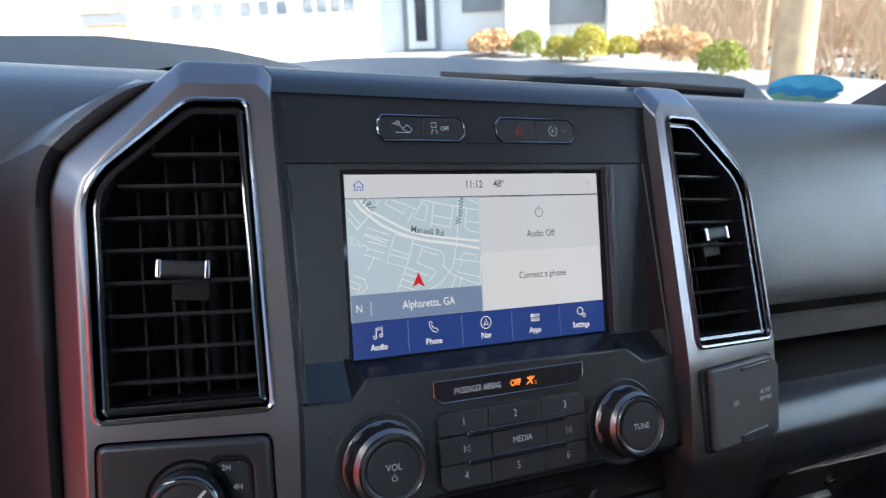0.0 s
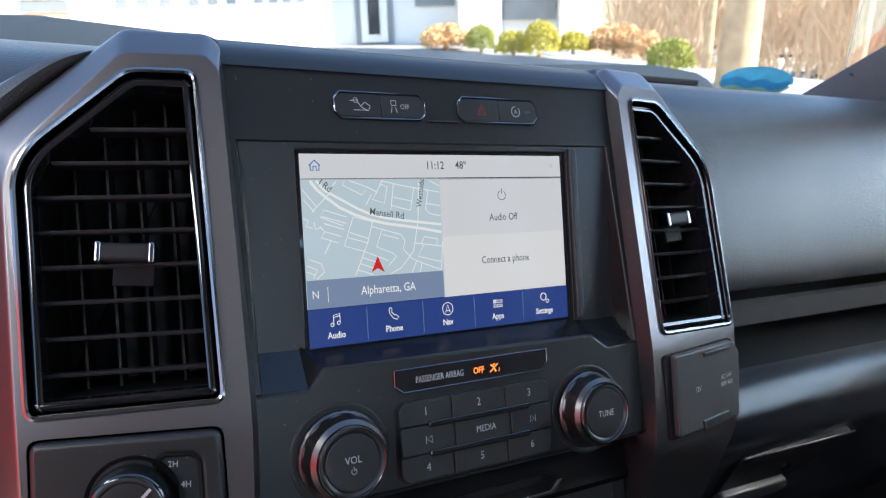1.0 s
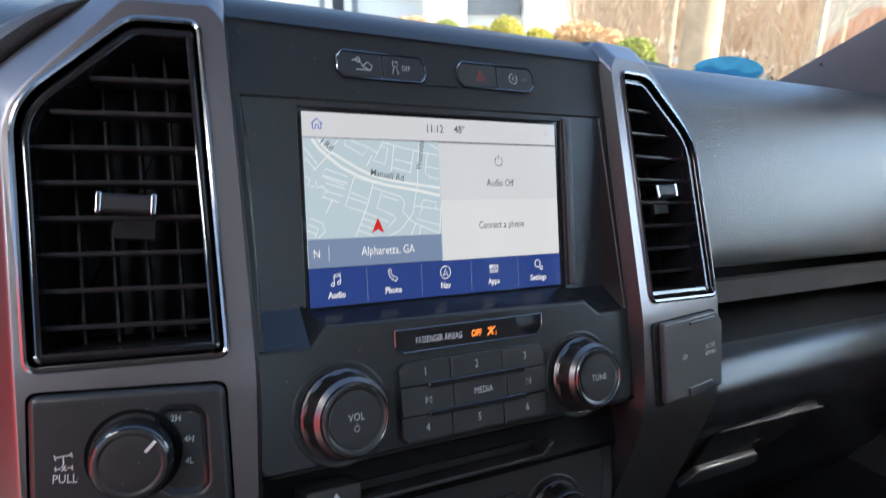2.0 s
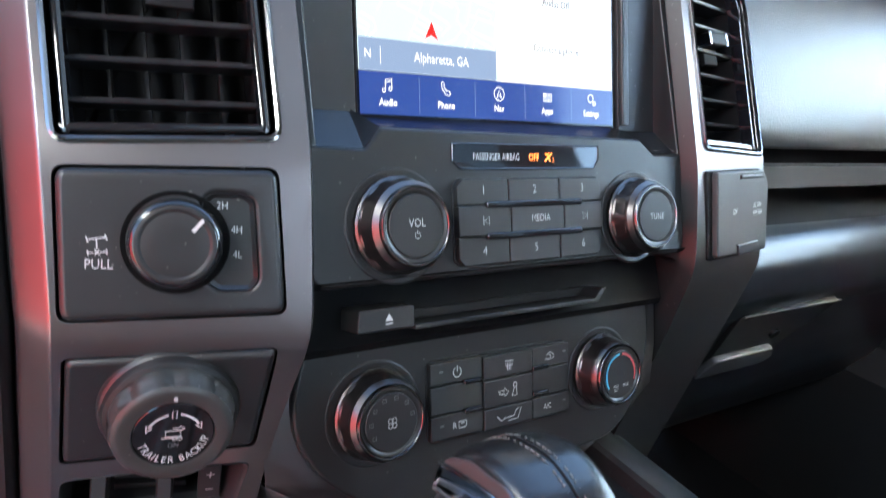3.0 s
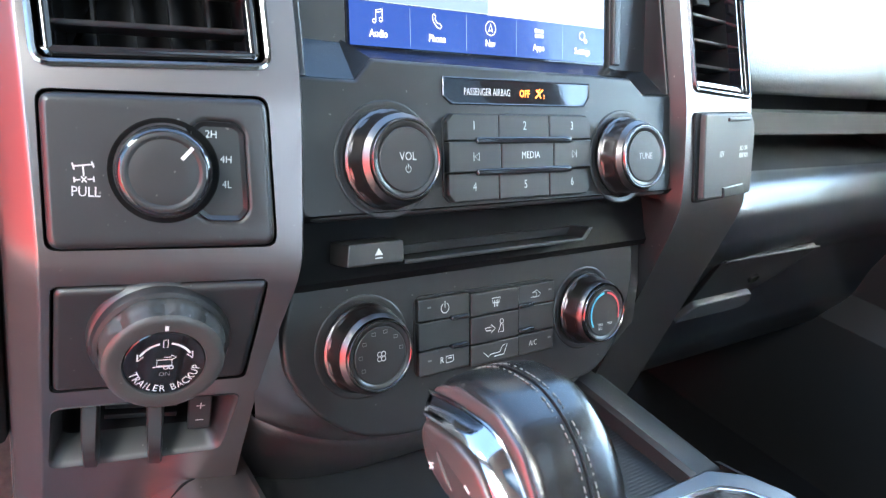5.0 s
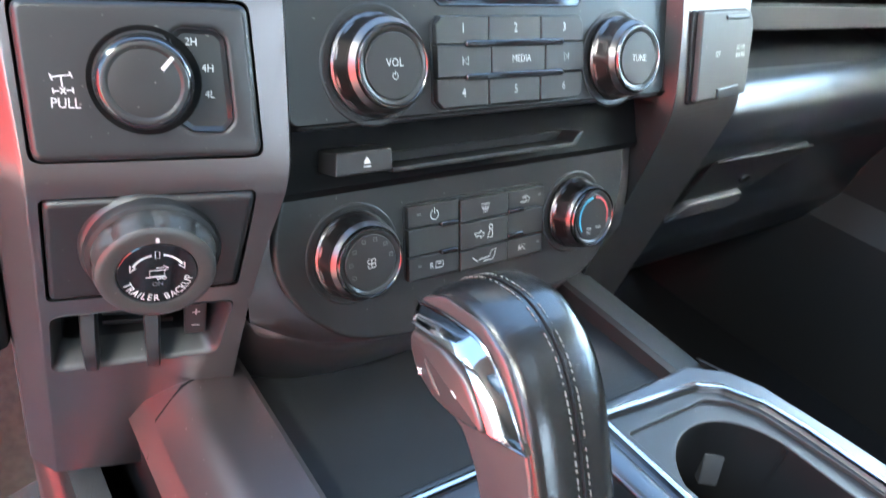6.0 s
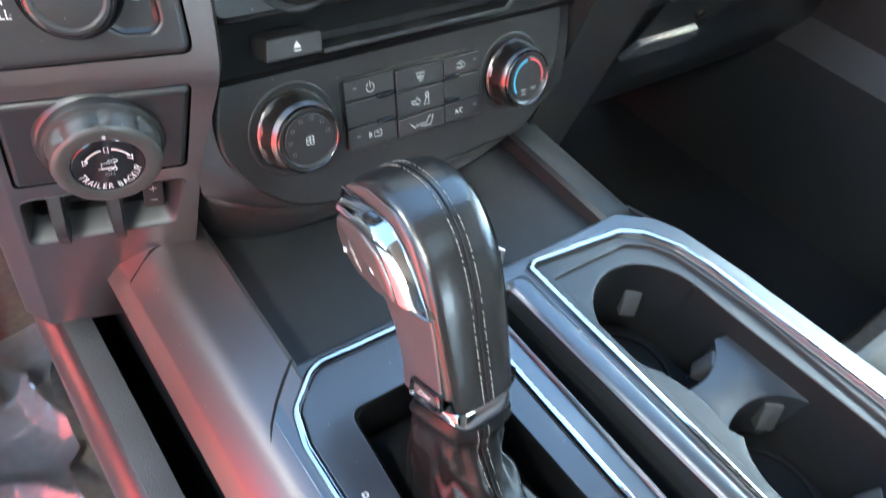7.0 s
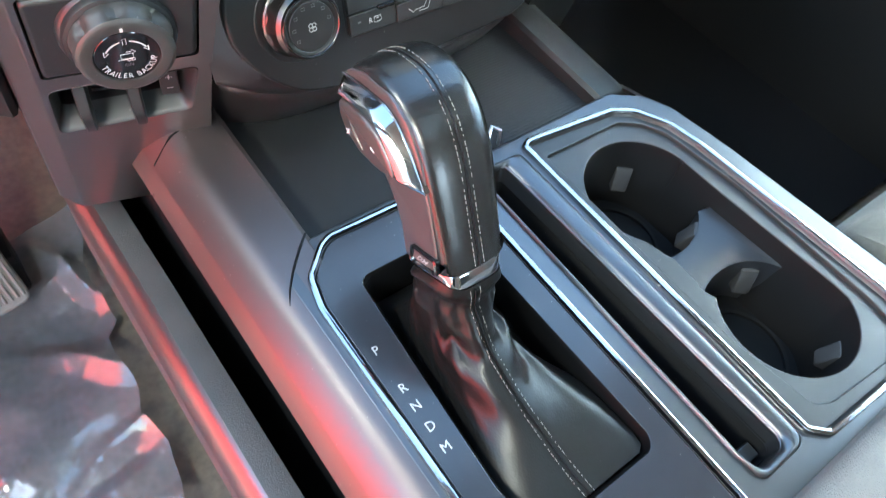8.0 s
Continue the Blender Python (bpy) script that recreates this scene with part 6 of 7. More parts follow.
for y, z, cross in ((-0.1490, 0.6782, True), (-0.1688, 0.6830, False)):
    bars = [((-0.96, -0.27), 0.0016)] + ([((-0.27, 0.96), 0.0016)] if cross else [])
    for (dy, dz), reach in bars:
        part("symbol", tube([on_side(y + dy * k * reach, z + dz * k * reach, 0.0091) for k in (-1, 1)], 0.00042, 6), M_WHITE, rocker)
DM = [(-0.1995, 0.6405), (-0.2165, 0.6465), (-0.2190, 0.6400), (-0.2010, 0.6325)]
part("mode_bezel", loft([[on_side(y, z, w) for y, z in rounded(offset(DM, g), 0.0022)] for w, g in ((-0.002, 0.0012), (0.0022, 0.0012), (0.0028, 0.0004), (0.0016, -0.0006), (-0.001, -0.0008))], cap=False), M_GLOSS, shifter, "gloss black button surround", smooth=50)
dmb = side_panel("mode_button", offset(DM, -0.0008), 0.0018, 0.003, M_ROCKER, shifter, "small black mode button", 0.001, 0.0006, 0.0018)
mm = Matrix(((0, 0, -1, 0), (-0.93, -0.36, 0, 0), (0.36, 0.93, 0, 0), (0, 0, 0, 1)))
mm.translation = on_side(-0.2090, 0.6402, 0.0025)
part("lettering", words("DM", 0.0046, mm, 1, 0.85, 0.02), M_WHITE, dmb, smooth=0)


def collar_loop(grow):
    """Section across the neck."""
    pts = []
    for j in range(56):
        a = 2 * math.pi * j / 56
        c, s = math.cos(a), math.sin(a)
        px, py = math.copysign(abs(c) ** 0.50, c), math.copysign(abs(s) ** 0.50, s)
        pts.append((px * (0.0184 + grow), py * (0.0195 + grow)))
    return pts


NECK = Vector((HX - 0.0055, -0.2108, 0.6352))
AXIS, ACROSS = Vector((0.05, 0.43, 0.90)).normalized(), Vector((0, 0.90, -0.43))
rows = []
for h, g in ((-0.0100, -0.0025), (-0.0098, -0.0010), (-0.0014, -0.0006), (-0.0004, -0.0010), (-0.0002, -0.003)):
    rows.append([NECK + AXIS * h + Vector((px, 0, 0)) + ACROSS * py for px, py in collar_loop(g)])
part("collar", loft(rows), M_CHROME, shifter, "chrome collar ring", smooth=50)
foot = []
fo = rounded(offset(BOOT, -0.003), 0.010, 6)
for j in range(112):
    a = 2 * math.pi * j / 112
    c, s = math.cos(a), math.sin(a)
    best = None
    px, py = -0.0855, -0.255
    for p, q in zip(fo, fo[1:] + fo[:1]):
        dx, dy = q[0] - p[0], q[1] - p[1]
        det = c * dy - s * dx
        if abs(det) < 1e-12:
            continue
        t = ((p[0] - px) * dy - (p[1] - py) * dx) / det
        u = ((p[0] - px) * s - (p[1] - py) * c) / det
        if t > 0 and -1e-6 <= u <= 1 + 1e-6:
            best = t if best is None else min(best, t)
    foot.append((px + c * best, py + s * best))


def swell(a, centre, width):
    """A smooth bump round an angle, in degrees."""
    d = (math.degrees(a) - centre + 180) % 360 - 180
    return math.exp(-(d / width) ** 2)


rows = []
LEVELS = 44
for i in range(LEVELS + 1):
    k = i / LEVELS
    row = []
    for j, (fx, fy) in enumerate(foot):
        a = 2 * math.pi * j / 112
        c, s = math.cos(a), math.sin(a)
        nx, ny = math.copysign(abs(c) ** 0.50, c) * 0.0172, math.copysign(abs(s) ** 0.50, s) * 0.0183
        # the leather hangs steeply into the well on its front and flanks and runs out flat towards the back edge
        flat = swell(a, 262, 20)
        steep = min(1.0, swell(a, 5, 36) + swell(a, 175, 52) + swell(a, 90, 50))
        late = min(1.0, steep + 0.95 * swell(a, 312, 26))
        spread = k ** (2.1 - 0.45 * flat + 2.6 * late)
        drop = 1 - (1 - k) ** max(0.75, 1.25 + 0.15 * flat - 0.45 * steep)
        lift = 0.0055 * swell(a, 185, 48)
        top = NECK - AXIS * (0.0095 - lift) + Vector((nx, 0, 0)) + ACROSS * ny
        p = Vector((top.x + (fx - top.x) * spread, top.y + (fy - top.y) * spread, top.z + (0.5690 - 0.024 * steep - top.z) * drop))
        amp = math.sin(math.pi * min(1, k * 0.98 + 0.02)) ** 0.8

        def crease(at, wide):
            return math.exp(-((k - at) / wide) ** 2)
        fold = 0.0060 * swell(a, 302, 7) * k - 0.0060 * swell(a, 326, 15) * k + 0.0025 * swell(a, 20, 16) + 0.0020 * swell(a, 262, 10) - 0.0035 * swell(a, 238, 12) * k
        side, other = swell(a, 232, 20), swell(a, 292, 14)
        fold += side * (0.0045 * crease(0.30, 0.09) - 0.0060 * crease(0.46 + 0.10 * swell(a, 215, 12), 0.050) + 0.0046 * crease(0.60, 0.08))
        fold += other * (0.0026 * crease(0.28, 0.08) - 0.0052 * crease(0.43, 0.05) + 0.0050 * crease(0.55, 0.05) - 0.0044 * crease(0.70, 0.06))
        fold += 0.0016 * noise.noise(Vector((c * 3, s * 3, k * 6))) + 0.0008 * noise.noise(Vector((c * 9, s * 9, k * 18))) + 0.0003 * noise.noise(Vector((c * 26, s * 26, k * 40)))
        bulge = 0.0022 * crease(0.07, 0.06) * (1 + 0.6 * swell(a, 185, 50))
        row.append(p + Vector((c, s, 0.45)).normalized() * fold * amp + Vector((c, s, 0)) * bulge)
    rows.append(row)
part("boot", loft(rows, cap=False), M_BOOT, shifter, "creased black leather boot", smooth=80)


def stitches(path, gap, length, radius, parent, name="stitching"):
    bm = bmesh.new()
    d = 0.0
    for a, b in zip(path, path[1:]):
        seg = (b - a).length
        while d < seg:
            p, q = a.lerp(b, d / seg), a.lerp(b, min(1, (d + length) / seg))
            t = tube([p, p.lerp(q, 0.5) + (q - p).orthogonal().normalized() * 0.0, q], radius, 5)
            tmp = bpy.data.meshes.new("tmp")
            t.to_mesh(tmp)
            t.free()
            bm.from_mesh(tmp)
            bpy.data.meshes.remove(tmp)
            d += gap
        d -= seg
    return tagged(part(name, bm, M_THREAD, parent, smooth=0), "pale grey stitching", kind="stuff")


# seam over the top and down the back of the grip, with a row of stitches on each side
fine = offset(outline, 0.0003)[8 * 5:]
for dx, r in ((-0.0027, None), (0.0027, None), (0.0, 0.0004)):
    path = [Vector((HX + dx + 0.10 * (z - 0.69), y, z)) for y, z in fine]
    if r:
        part("seam", tube(path, r, 6), M_BLACK, shifter)
    else:
        stitches(path, 0.0030, 0.0021, 0.00025, shifter)


def beside(row, j, reach):
    """The point of a closed row at a distance along it from its point j."""
    step, left = (1 if reach > 0 else -1), abs(reach)
    while True:
        p, q = row[j % len(row)], row[(j + step) % len(row)]
        d = (q - p).length
        if d > left:
            return p.lerp(q, left / d)
        left, j = left - d, j + step


for reach, r in ((-0.0030, None), (0.0030, None), (0.0, 0.0006)):
    path = [(beside(row, 83, reach) if reach else row[83]) + Vector((0, -0.5, 0.87)) * 0.0006 for row in rows[1:]]
    if r:
        part("seam", tube(path, r, 6), M_BLACK, shifter)
    else:
        stitches(path, 0.0030, 0.0021, 0.00025, shifter)

# ---- dashboard skins ----
def glide(pts, steps=6):
    """A smooth line through the points of a section."""
    out = []
    for i in range(len(pts) - 1):
        a, b, c, d = (pts[max(0, min(len(pts) - 1, i + k))] for k in (-1, 0, 1, 2))
        for s in range(steps):
            t = s / steps
            out.append(tuple(0.5 * (2 * b[k] + (c[k] - a[k]) * t + (2 * a[k] - 5 * b[k] + 4 * c[k] - d[k]) * t * t + (3 * b[k] - a[k] - 3 * c[k] + d[k]) * t ** 3) for k in (0, 1)))
    return out + [pts[-1]]


PASS = [(0.74, 0.915), (0.50, 0.930), (0.25, 0.944), (0.165, 0.946), (0.138, 0.941), (0.118, 0.928), (0.102, 0.905), (0.086, 0.872), (0.072, 0.835), (0.060, 0.795), (0.060, 0.778), (0.066, 0.774),
        (0.110, 0.772), (0.130, 0.765), (0.130, 0.715), (0.110, 0.705), (0.044, 0.7065), (0.042, 0.7078), (0.034, 0.7068), (0.022, 0.7030), (0.011, 0.694), (0.003, 0.680), (0.004, 0.655), (0.020, 0.630), (0.034, 0.612), (0.062, 0.552), (0.085, 0.48), (0.16, 0.42), (0.50, 0.36)]
single("dashboard_passenger", sweep_x(lambda x: glide(PASS[:12]), np.linspace(0.165, 0.80, 8)), M_PAD, "black grained passenger dashboard skin", "dashboard", "structure", 40)
# shelf coloured darker than the skin round it, as shade in the recess
single("dashboard_shelf", sweep_x(lambda x: PASS[11:18], np.linspace(0.205, 0.80, 4)), M_DARK, "open shelf along the passenger dashboard, darkened for its shade", "shelf", "structure", 30)
single("dashboard_lower", sweep_x(lambda x: glide(PASS[17:]), np.linspace(0.205, 0.80, 8)), M_ROLL, "smooth black lower dashboard roll and glove box", "dashboard", "structure", 40)
single("shelf_strip", sweep_x(lambda x: [(0.080, 0.757), (0.074, 0.755), (0.072, 0.734), (0.080, 0.731)], np.linspace(0.215, 0.80, 4)), M_TRIMSTRIP, "satin grey strip inside the dashboard shelf", "trim", "structure", 30)
DRIVER = [(0.74, 0.915), (0.50, 0.928), (0.26, 0.940), (0.19, 0.939), (0.15, 0.930), (0.122, 0.910), (0.105, 0.880), (0.094, 0.84), (0.084, 0.78), (0.075, 0.72), (0.072, 0.66), (0.080, 0.60), (0.10, 0.56), (0.20, 0.52), (0.55, 0.50)]
single("dashboard_driver", sweep_x(lambda x: glide(DRIVER[:7]), np.linspace(-0.80, -0.150, 8)), M_PAD, "black grained driver side dashboard skin", "dashboard", "structure", 32)
# the skin's lower part in a dark colour, for the shade there
single("dashboard_driver_lower", sweep_x(lambda x: glide(DRIVER[6:]), np.linspace(-0.80, -0.150, 8)), M_DARK, "lower driver side dashboard skin, darkened to stand for shade", "dashboard", "structure", 32)
CENTRE = [(0.74, 0.915), (0.50, 0.928), (0.28, 0.942), (0.16, 0.950), (0.10, 0.954), (0.066, 0.954), (0.062, 0.945), (0.10, 0.90)]
single("dashboard_center", sweep_x(lambda x: glide(CENTRE[:5], 4) + CENTRE[5:], np.linspace(-0.158, 0.170, 6)), M_PAD, "black grained dashboard top behind the screen", "dashboard", "structure", 32)
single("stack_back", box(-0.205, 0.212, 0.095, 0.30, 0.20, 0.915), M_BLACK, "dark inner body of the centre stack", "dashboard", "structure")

# glove box latch
F_GLOVE = Facet((0.05, 0.893, 0.447), 0.05 * 0.344 + 0.893 * 0.0230 + 0.447 * 0.629)
gl = thing("glove_box_latch", F_GLOVE.at(0.40, 0.56), "black recessed glove box latch with a pull lip", "latch")
part("recess", plate(F_GLOVE, rounded([(0.330, 0.631), (0.478, 0.636), (0.470, 0.612), (0.436, 0.560), (0.352, 0.556)], 0.004), [], 0.003, 0.006, 0.001), M_DARK, gl)
part("pull_lip", plate(F_GLOVE, rounded([(0.348, 0.574), (0.430, 0.580), (0.444, 0.566), (0.436, 0.556), (0.340, 0.549)], 0.004), [], 0.010, 0.008, 0.002), M_FINGER, gl, "smooth grey pull lip")
part("top_edge", tube([F_GLOVE.at(0.333, 0.631, 0.004), F_GLOVE.at(0.478, 0.6365, 0.004)], 0.0012, 6), M_DARK, gl)
part("lock", turn([(0.0001, 0.0), (0.006, 0.0), (0.006, 0.003), (0.004, 0.0035), (0.0005, 0.0035)], F_GLOVE.matrix(0.415, 0.598, 0.003), 20), M_SMOKE, gl, "small metal lock")

# padded shoulder of the driver's dash along the vent pillar
def shoulder(spots):
    rows = []
    for _ in range(3):
        cut = [spots[0]]
        for p, q in zip(spots, spots[1:]):
            cut += [tuple(a * 0.75 + b * 0.25 for a, b in zip(p, q)), tuple(a * 0.25 + b * 0.75 for a, b in zip(p, q))]
        spots = cut + [spots[-1]]
    for x, z, k in spots:
        rise = 0.70 * min(1.0, max(0.0, (z - 0.870) / 0.045))
        base = SKIN_LEFT.at(x, z, -0.0150)
        rows.append([base + Vector((-a * k, d, rise * min(a, 0.008) * k - 0.75 * max(0.0, a - 0.012) * k)) for a, d in ((-0.002, 0.016), (0.0005, 0.006), (0.0030, 0.0005), (0.0070, -0.0010), (0.0120, 0.0030), (0.0190, 0.0120), (0.0290, 0.0280), (0.0420, 0.0560), (0.0520, 0.0900))])
    return loft(rows, closed=False)


UPPER_EDGE = [(-0.1800, 0.9500, 0.20), (-0.1860, 0.9460, 0.6), (-0.1950, 0.9400, 0.9), (-0.2080, 0.9300, 1.0), (-0.2200, 0.9195, 1.0), (-0.2290, 0.9110, 1.0)]
single("dash_shoulder", shoulder(UPPER_EDGE), M_PAD, "padded grained shoulder of the dash beside the vent pillar", "dash trim", "structure", 60)
# same shoulder continued downward, coloured dark in place of shade
single("dash_shoulder_shaded", shoulder([(-0.2290, 0.9110, 1.0), (-0.2335, 0.9050, 1.0), (-0.2376, 0.8930, 1.0), (-0.2378, 0.8700, 0.95), (-0.2378, 0.8300, 0.9), (-0.2378, 0.7600, 0.85), (-0.2378, 0.6800, 0.8), (-0.2378, 0.6000, 0.8)]), M_DARK, "lower part of the dash shoulder, darkened to stand for shade", "dash trim", "structure", 60)

# side bolster beside the console, with the dark gap between
side_rows = []
for y, x, z in ((0.10, -0.221, 0.490), (0.05, -0.221, 0.482), (-0.05, -0.220, 0.480), (-0.23, -0.220, 0.480), (-0.50, -0.220, 0.480)):
    side_rows.append([Vector((px, y, pz)) for px, pz in ((x + 0.0240, 0.30), (x + 0.0238, z - 0.020), (x + 0.0225, z - 0.001), (x + 0.0190, z), (x + 0.0050, z + 0.001), (x - 0.0010, z - 0.002), (x - 0.0085, z - 0.024), (x - 0.0070, z - 0.12), (x + 0.004, 0.20))])
sp = thing("console_side_panel", (-0.215, -0.2, 0.20), "grained dark side panel along the console base", "console trim")
part("inner_band", loft([r[:5] for r in side_rows], closed=False), M_SIDE, sp, smooth=30)
part("edge_strip", loft([r[4:7] for r in side_rows], closed=False), M_SILVER, sp, "smooth satin edge strip", smooth=60)
part("skirt", loft([r[6:] for r in side_rows], closed=False), M_SIDE, sp, smooth=30)

# ---- floor, pedals and protective film ----
FLOOR = [(0.75, 0.62), (0.60, 0.42), (0.46, 0.26), (0.36, 0.205), (0.20, 0.200), (-0.40, 0.200), (-1.70, 0.200)]
fl = []
for x in np.linspace(-0.86, 0.86, 60):
    row = []
    for (y0, z0), (y1, z1) in zip(FLOOR, FLOOR[1:]):
        for t in np.linspace(0, 1, 7)[:-1]:
            y, z = y0 + (y1 - y0) * t, z0 + (z1 - z0) * t
            row.append(Vector((x, y, z + 0.004 * noise.noise(Vector((x * 14, y * 14, 1.0))))))
    row.append(Vector((x, -1.70, 0.20)))
    fl.append(row)
single("floor", loft(fl, closed=False), M_CARPET, "brown carpeted cabin floor", "floor", "structure", 60)
# black sheet added over the carpet to darken the shaded footwell
shade_rows = []
for x in np.linspace(0.185, 0.82, 12):
    row = []
    for y in np.linspace(0.66, -0.24, 30):
        z = np.interp(y, [q[0] for q in FLOOR[::-1]], [q[1] for q in FLOOR[::-1]])
        row.append(Vector((x, y, z + 0.014 + 0.002 * noise.noise(Vector((x * 9, y * 9, 7))))))
    shade_rows.append(row)
single("footwell_shade", loft(shade_rows, closed=False), M_FOOTSHADE, "black sheet on the passenger floor, standing for footwell shade", "floor mat", "", 60)
bm = bmesh.new()
NX, NY = 110, 170
rnd = random.Random(4)
FOLDS = [(rnd.uniform(-0.62, -0.24), rnd.uniform(-0.5, 0.22), rnd.uniform(0, math.pi), rnd.uniform(0.014, 0.045), rnd.uniform(0.010, 0.030), rnd.uniform(0.06, 0.20)) for _ in range(34)]
grid = []
for i in range(NX):
    row = []
    for j in range(NY):
        u, v = i / (NX - 1), j / (NY - 1)
        y = 0.268 - 0.78 * v
        edge = np.interp(y, [-0.097, -0.051, -0.010, 0.035, 0.099, 0.120, 0.175, 0.220, 0.262], [-0.255, -0.245, -0.254, -0.247, -0.249, -0.232, -0.238, -0.223, -0.218]) + 0.008 * noise.noise(Vector((y * 22, 0, 3)))
        x = edge - 0.36 * (1 - u)
        h = 0.030 * (0.5 + noise.noise(Vector((x * 7, y * 7, 0.4)))) + 0.004 * noise.noise(Vector((x * 30, y * 30, 2)))
        for fx, fy, fa, fw, fh, fl_ in FOLDS:
            along = (x - fx) * math.cos(fa) + (y - fy) * math.sin(fa)
            off = abs((y - fy) * math.cos(fa) - (x - fx) * math.sin(fa) + 0.006 * math.sin(along * 40))
            if off < fw and abs(along) < fl_:
                h += fh * (1 - off / fw) * (1 - abs(along) / fl_)
        curl = 0.015 * max(0, 1 - (1 - u) * 14)
        row.append(bm.verts.new((x, y, 0.206 + h + curl * (0.4 + 0.6 * noise.noise(Vector((y * 18, 5, 2)))) + (max(0, y - 0.16) * 0.15))))
    grid.append(row)
for a, b in zip(grid, grid[1:]):
    for j in range(NY - 1):
        bm.faces.new((a[j], a[j + 1], b[j + 1], b[j]))
single("floor_film", bm, M_FILM, "crumpled clear plastic protective film over the carpet", "plastic film", "", 12)
pedal = thing("accelerator_pedal", (-0.31, 0.30, 0.215), "worn ribbed accelerator pedal over the carpet", "pedal")
pm = Matrix.Translation((-0.330, 0.215, 0.296)) @ Matrix.Rotation(radians(52), 4, "X") @ Matrix.Rotation(radians(6), 4, "Z")
me = flat_mesh([rounded(rect(-0.030, -0.075, 0.030, 0.070), 0.012)], 0.012, 0.003)
me.transform(pm)
part("pad", me, M_PEDAL, pedal)
for i in range(9):
    me = flat_mesh([rounded(rect(-0.026 + i * 0.0062, -0.066, -0.023 + i * 0.0062, 0.062), 0.001)], 0.004, 0.001)
    me.transform(pm @ Matrix.Translation((0, 0, 0.003)))
    part("rib", me, M_PEDAL, pedal)
part("arm", tube([(-0.316, 0.235, 0.29), (-0.32, 0.30, 0.34), (-0.33, 0.42, 0.50)], 0.008), M_DARK, pedal)
part("foot", box(-0.345, -0.290, 0.215, 0.275, 0.19, 0.262, 0.006), M_DARK, pedal)

# ---- seats and armrest ----
arm = thing("armrest_lid", (0.0, -0.55, 0.55), "grey grained padded armrest lid behind the console deck", "armrest")
part("lid", box(-0.150, 0.160, -0.80, -0.399, 0.52, 0.592, 0.012, 3), M_VINYL, arm)
part("base", box(-0.150, 0.150, -0.82, -0.42, 0.20, 0.525, 0.01), M_PLASTIC, arm)


def seat(x0, x1, y_front, label):
    s = thing("front_seat", ((x0 + x1) / 2, y_front - 0.3, 0.20), label, "seat", "front seats")
    rows = []
    for y, z in ((y_front, 0.40), (y_front + 0.012, 0.47), (y_front - 0.005, 0.515), (y_front - 0.05, 0.532), (y_front - 0.25, 0.515), (y_front - 0.50, 0.505)):
        rows.append([Vector((x, y, z + dz)) for x, dz in ((x0, -0.10), (x0 + 0.004, -0.03), (x0 + 0.03, 0.015), (x0 + 0.09, 0.0), ((x0 + x1) / 2, -0.006), (x1 - 0.09, 0.0), (x1 - 0.03, 0.015), (x1 - 0.004, -0.03), (x1, -0.10))])
    part("cushion", loft(rows, closed=False), M_FABRIC, s, smooth=60)
    part("base", box(x0 + 0.02, x1 - 0.02, y_front - 0.50, y_front - 0.03, 0.20, 0.44, 0.01), M_DARK, s)
    rows = []
    for z, y in ((0.50, y_front - 0.50), (0.80, y_front - 0.56), (1.05, y_front - 0.63), (1.16, y_front - 0.68), (1.17, y_front - 0.76), (0.6, y_front - 0.66)):
        rows.append([Vector((x, y - dy, z)) for x, dy in ((x0, 0.06), (x0 + 0.05, -0.03), (x0 + 0.14, 0.0), (x1 - 0.14, 0.0), (x1 - 0.05, -0.03), (x1, 0.06))])
    part("backrest", loft(rows, closed=False), M_FABRIC, s, smooth=60)
    part("headrest", box((x0 + x1) / 2 - 0.13, (x0 + x1) / 2 + 0.13, y_front - 0.80, y_front - 0.68, 1.18, 1.36, 0.04, 4), M_FABRIC, s)
    return s


seat(0.205, 0.74, -0.300, "grey cloth passenger seat beside the console")
seat(-0.74, -0.20, -0.52, "grey cloth driver seat behind the wheel")

# ---- cabin shell ----
# unseen roof; the sunroof opening is made up to bring light down
roof_bm = join(flat_mesh([rect(-0.72, -1.75, 0.72, -0.19), rounded(rect(-0.40, -0.98, 0.40, -0.46), 0.05)], 0.04, 0.008))
bmesh.ops.translate(roof_bm, vec=(0, 0, 1.46), verts=roof_bm.verts)
single("roof_lining", roof_bm, M_HEADLINER, "cloth roof lining with a sunroof opening added for light", "roof lining", "structure")
single("wall_back", box(-0.86, 0.86, -1.78, -1.72, 0.20, 0.98), M_TRIM, "grey rear cab wall", "wall", "structure")
for sx in (-1, 1):
    # widened out of view, to darken the reflection in the airbag lens
    single("back_pillar", box(sx * 0.80 - 0.09, sx * 0.80 + 0.06, -1.78, -1.25, 0.90, 1.44, 0.02), M_TRIM, "grey rear cab pillar, widened unseen to block light", "pillar", "structure")
    single("door_pillar", box(sx * 0.80 - 0.04, sx * 0.80 + 0.06, -0.92, -0.76, 0.20, 1.44, 0.02), M_TRIM, "grey trim of the door pillar", "pillar", "structure")
    # reaches forward, unseen, to close a leak of direct sun
    single("roof_side", box(sx * 0.76 - 0.05, sx * 0.76 + 0.06, -1.75, -0.17, 1.375, 1.45, 0.02), M_TRIM, "grey roof side trim", "pillar", "structure")
    single("rear_door", box(sx * 0.83 - 0.03, sx * 0.83 + 0.03, -1.72, -0.92, 0.20, 0.96, 0.02), M_DARK, "dark rear door panel", "door", "structure")
door_rows = []
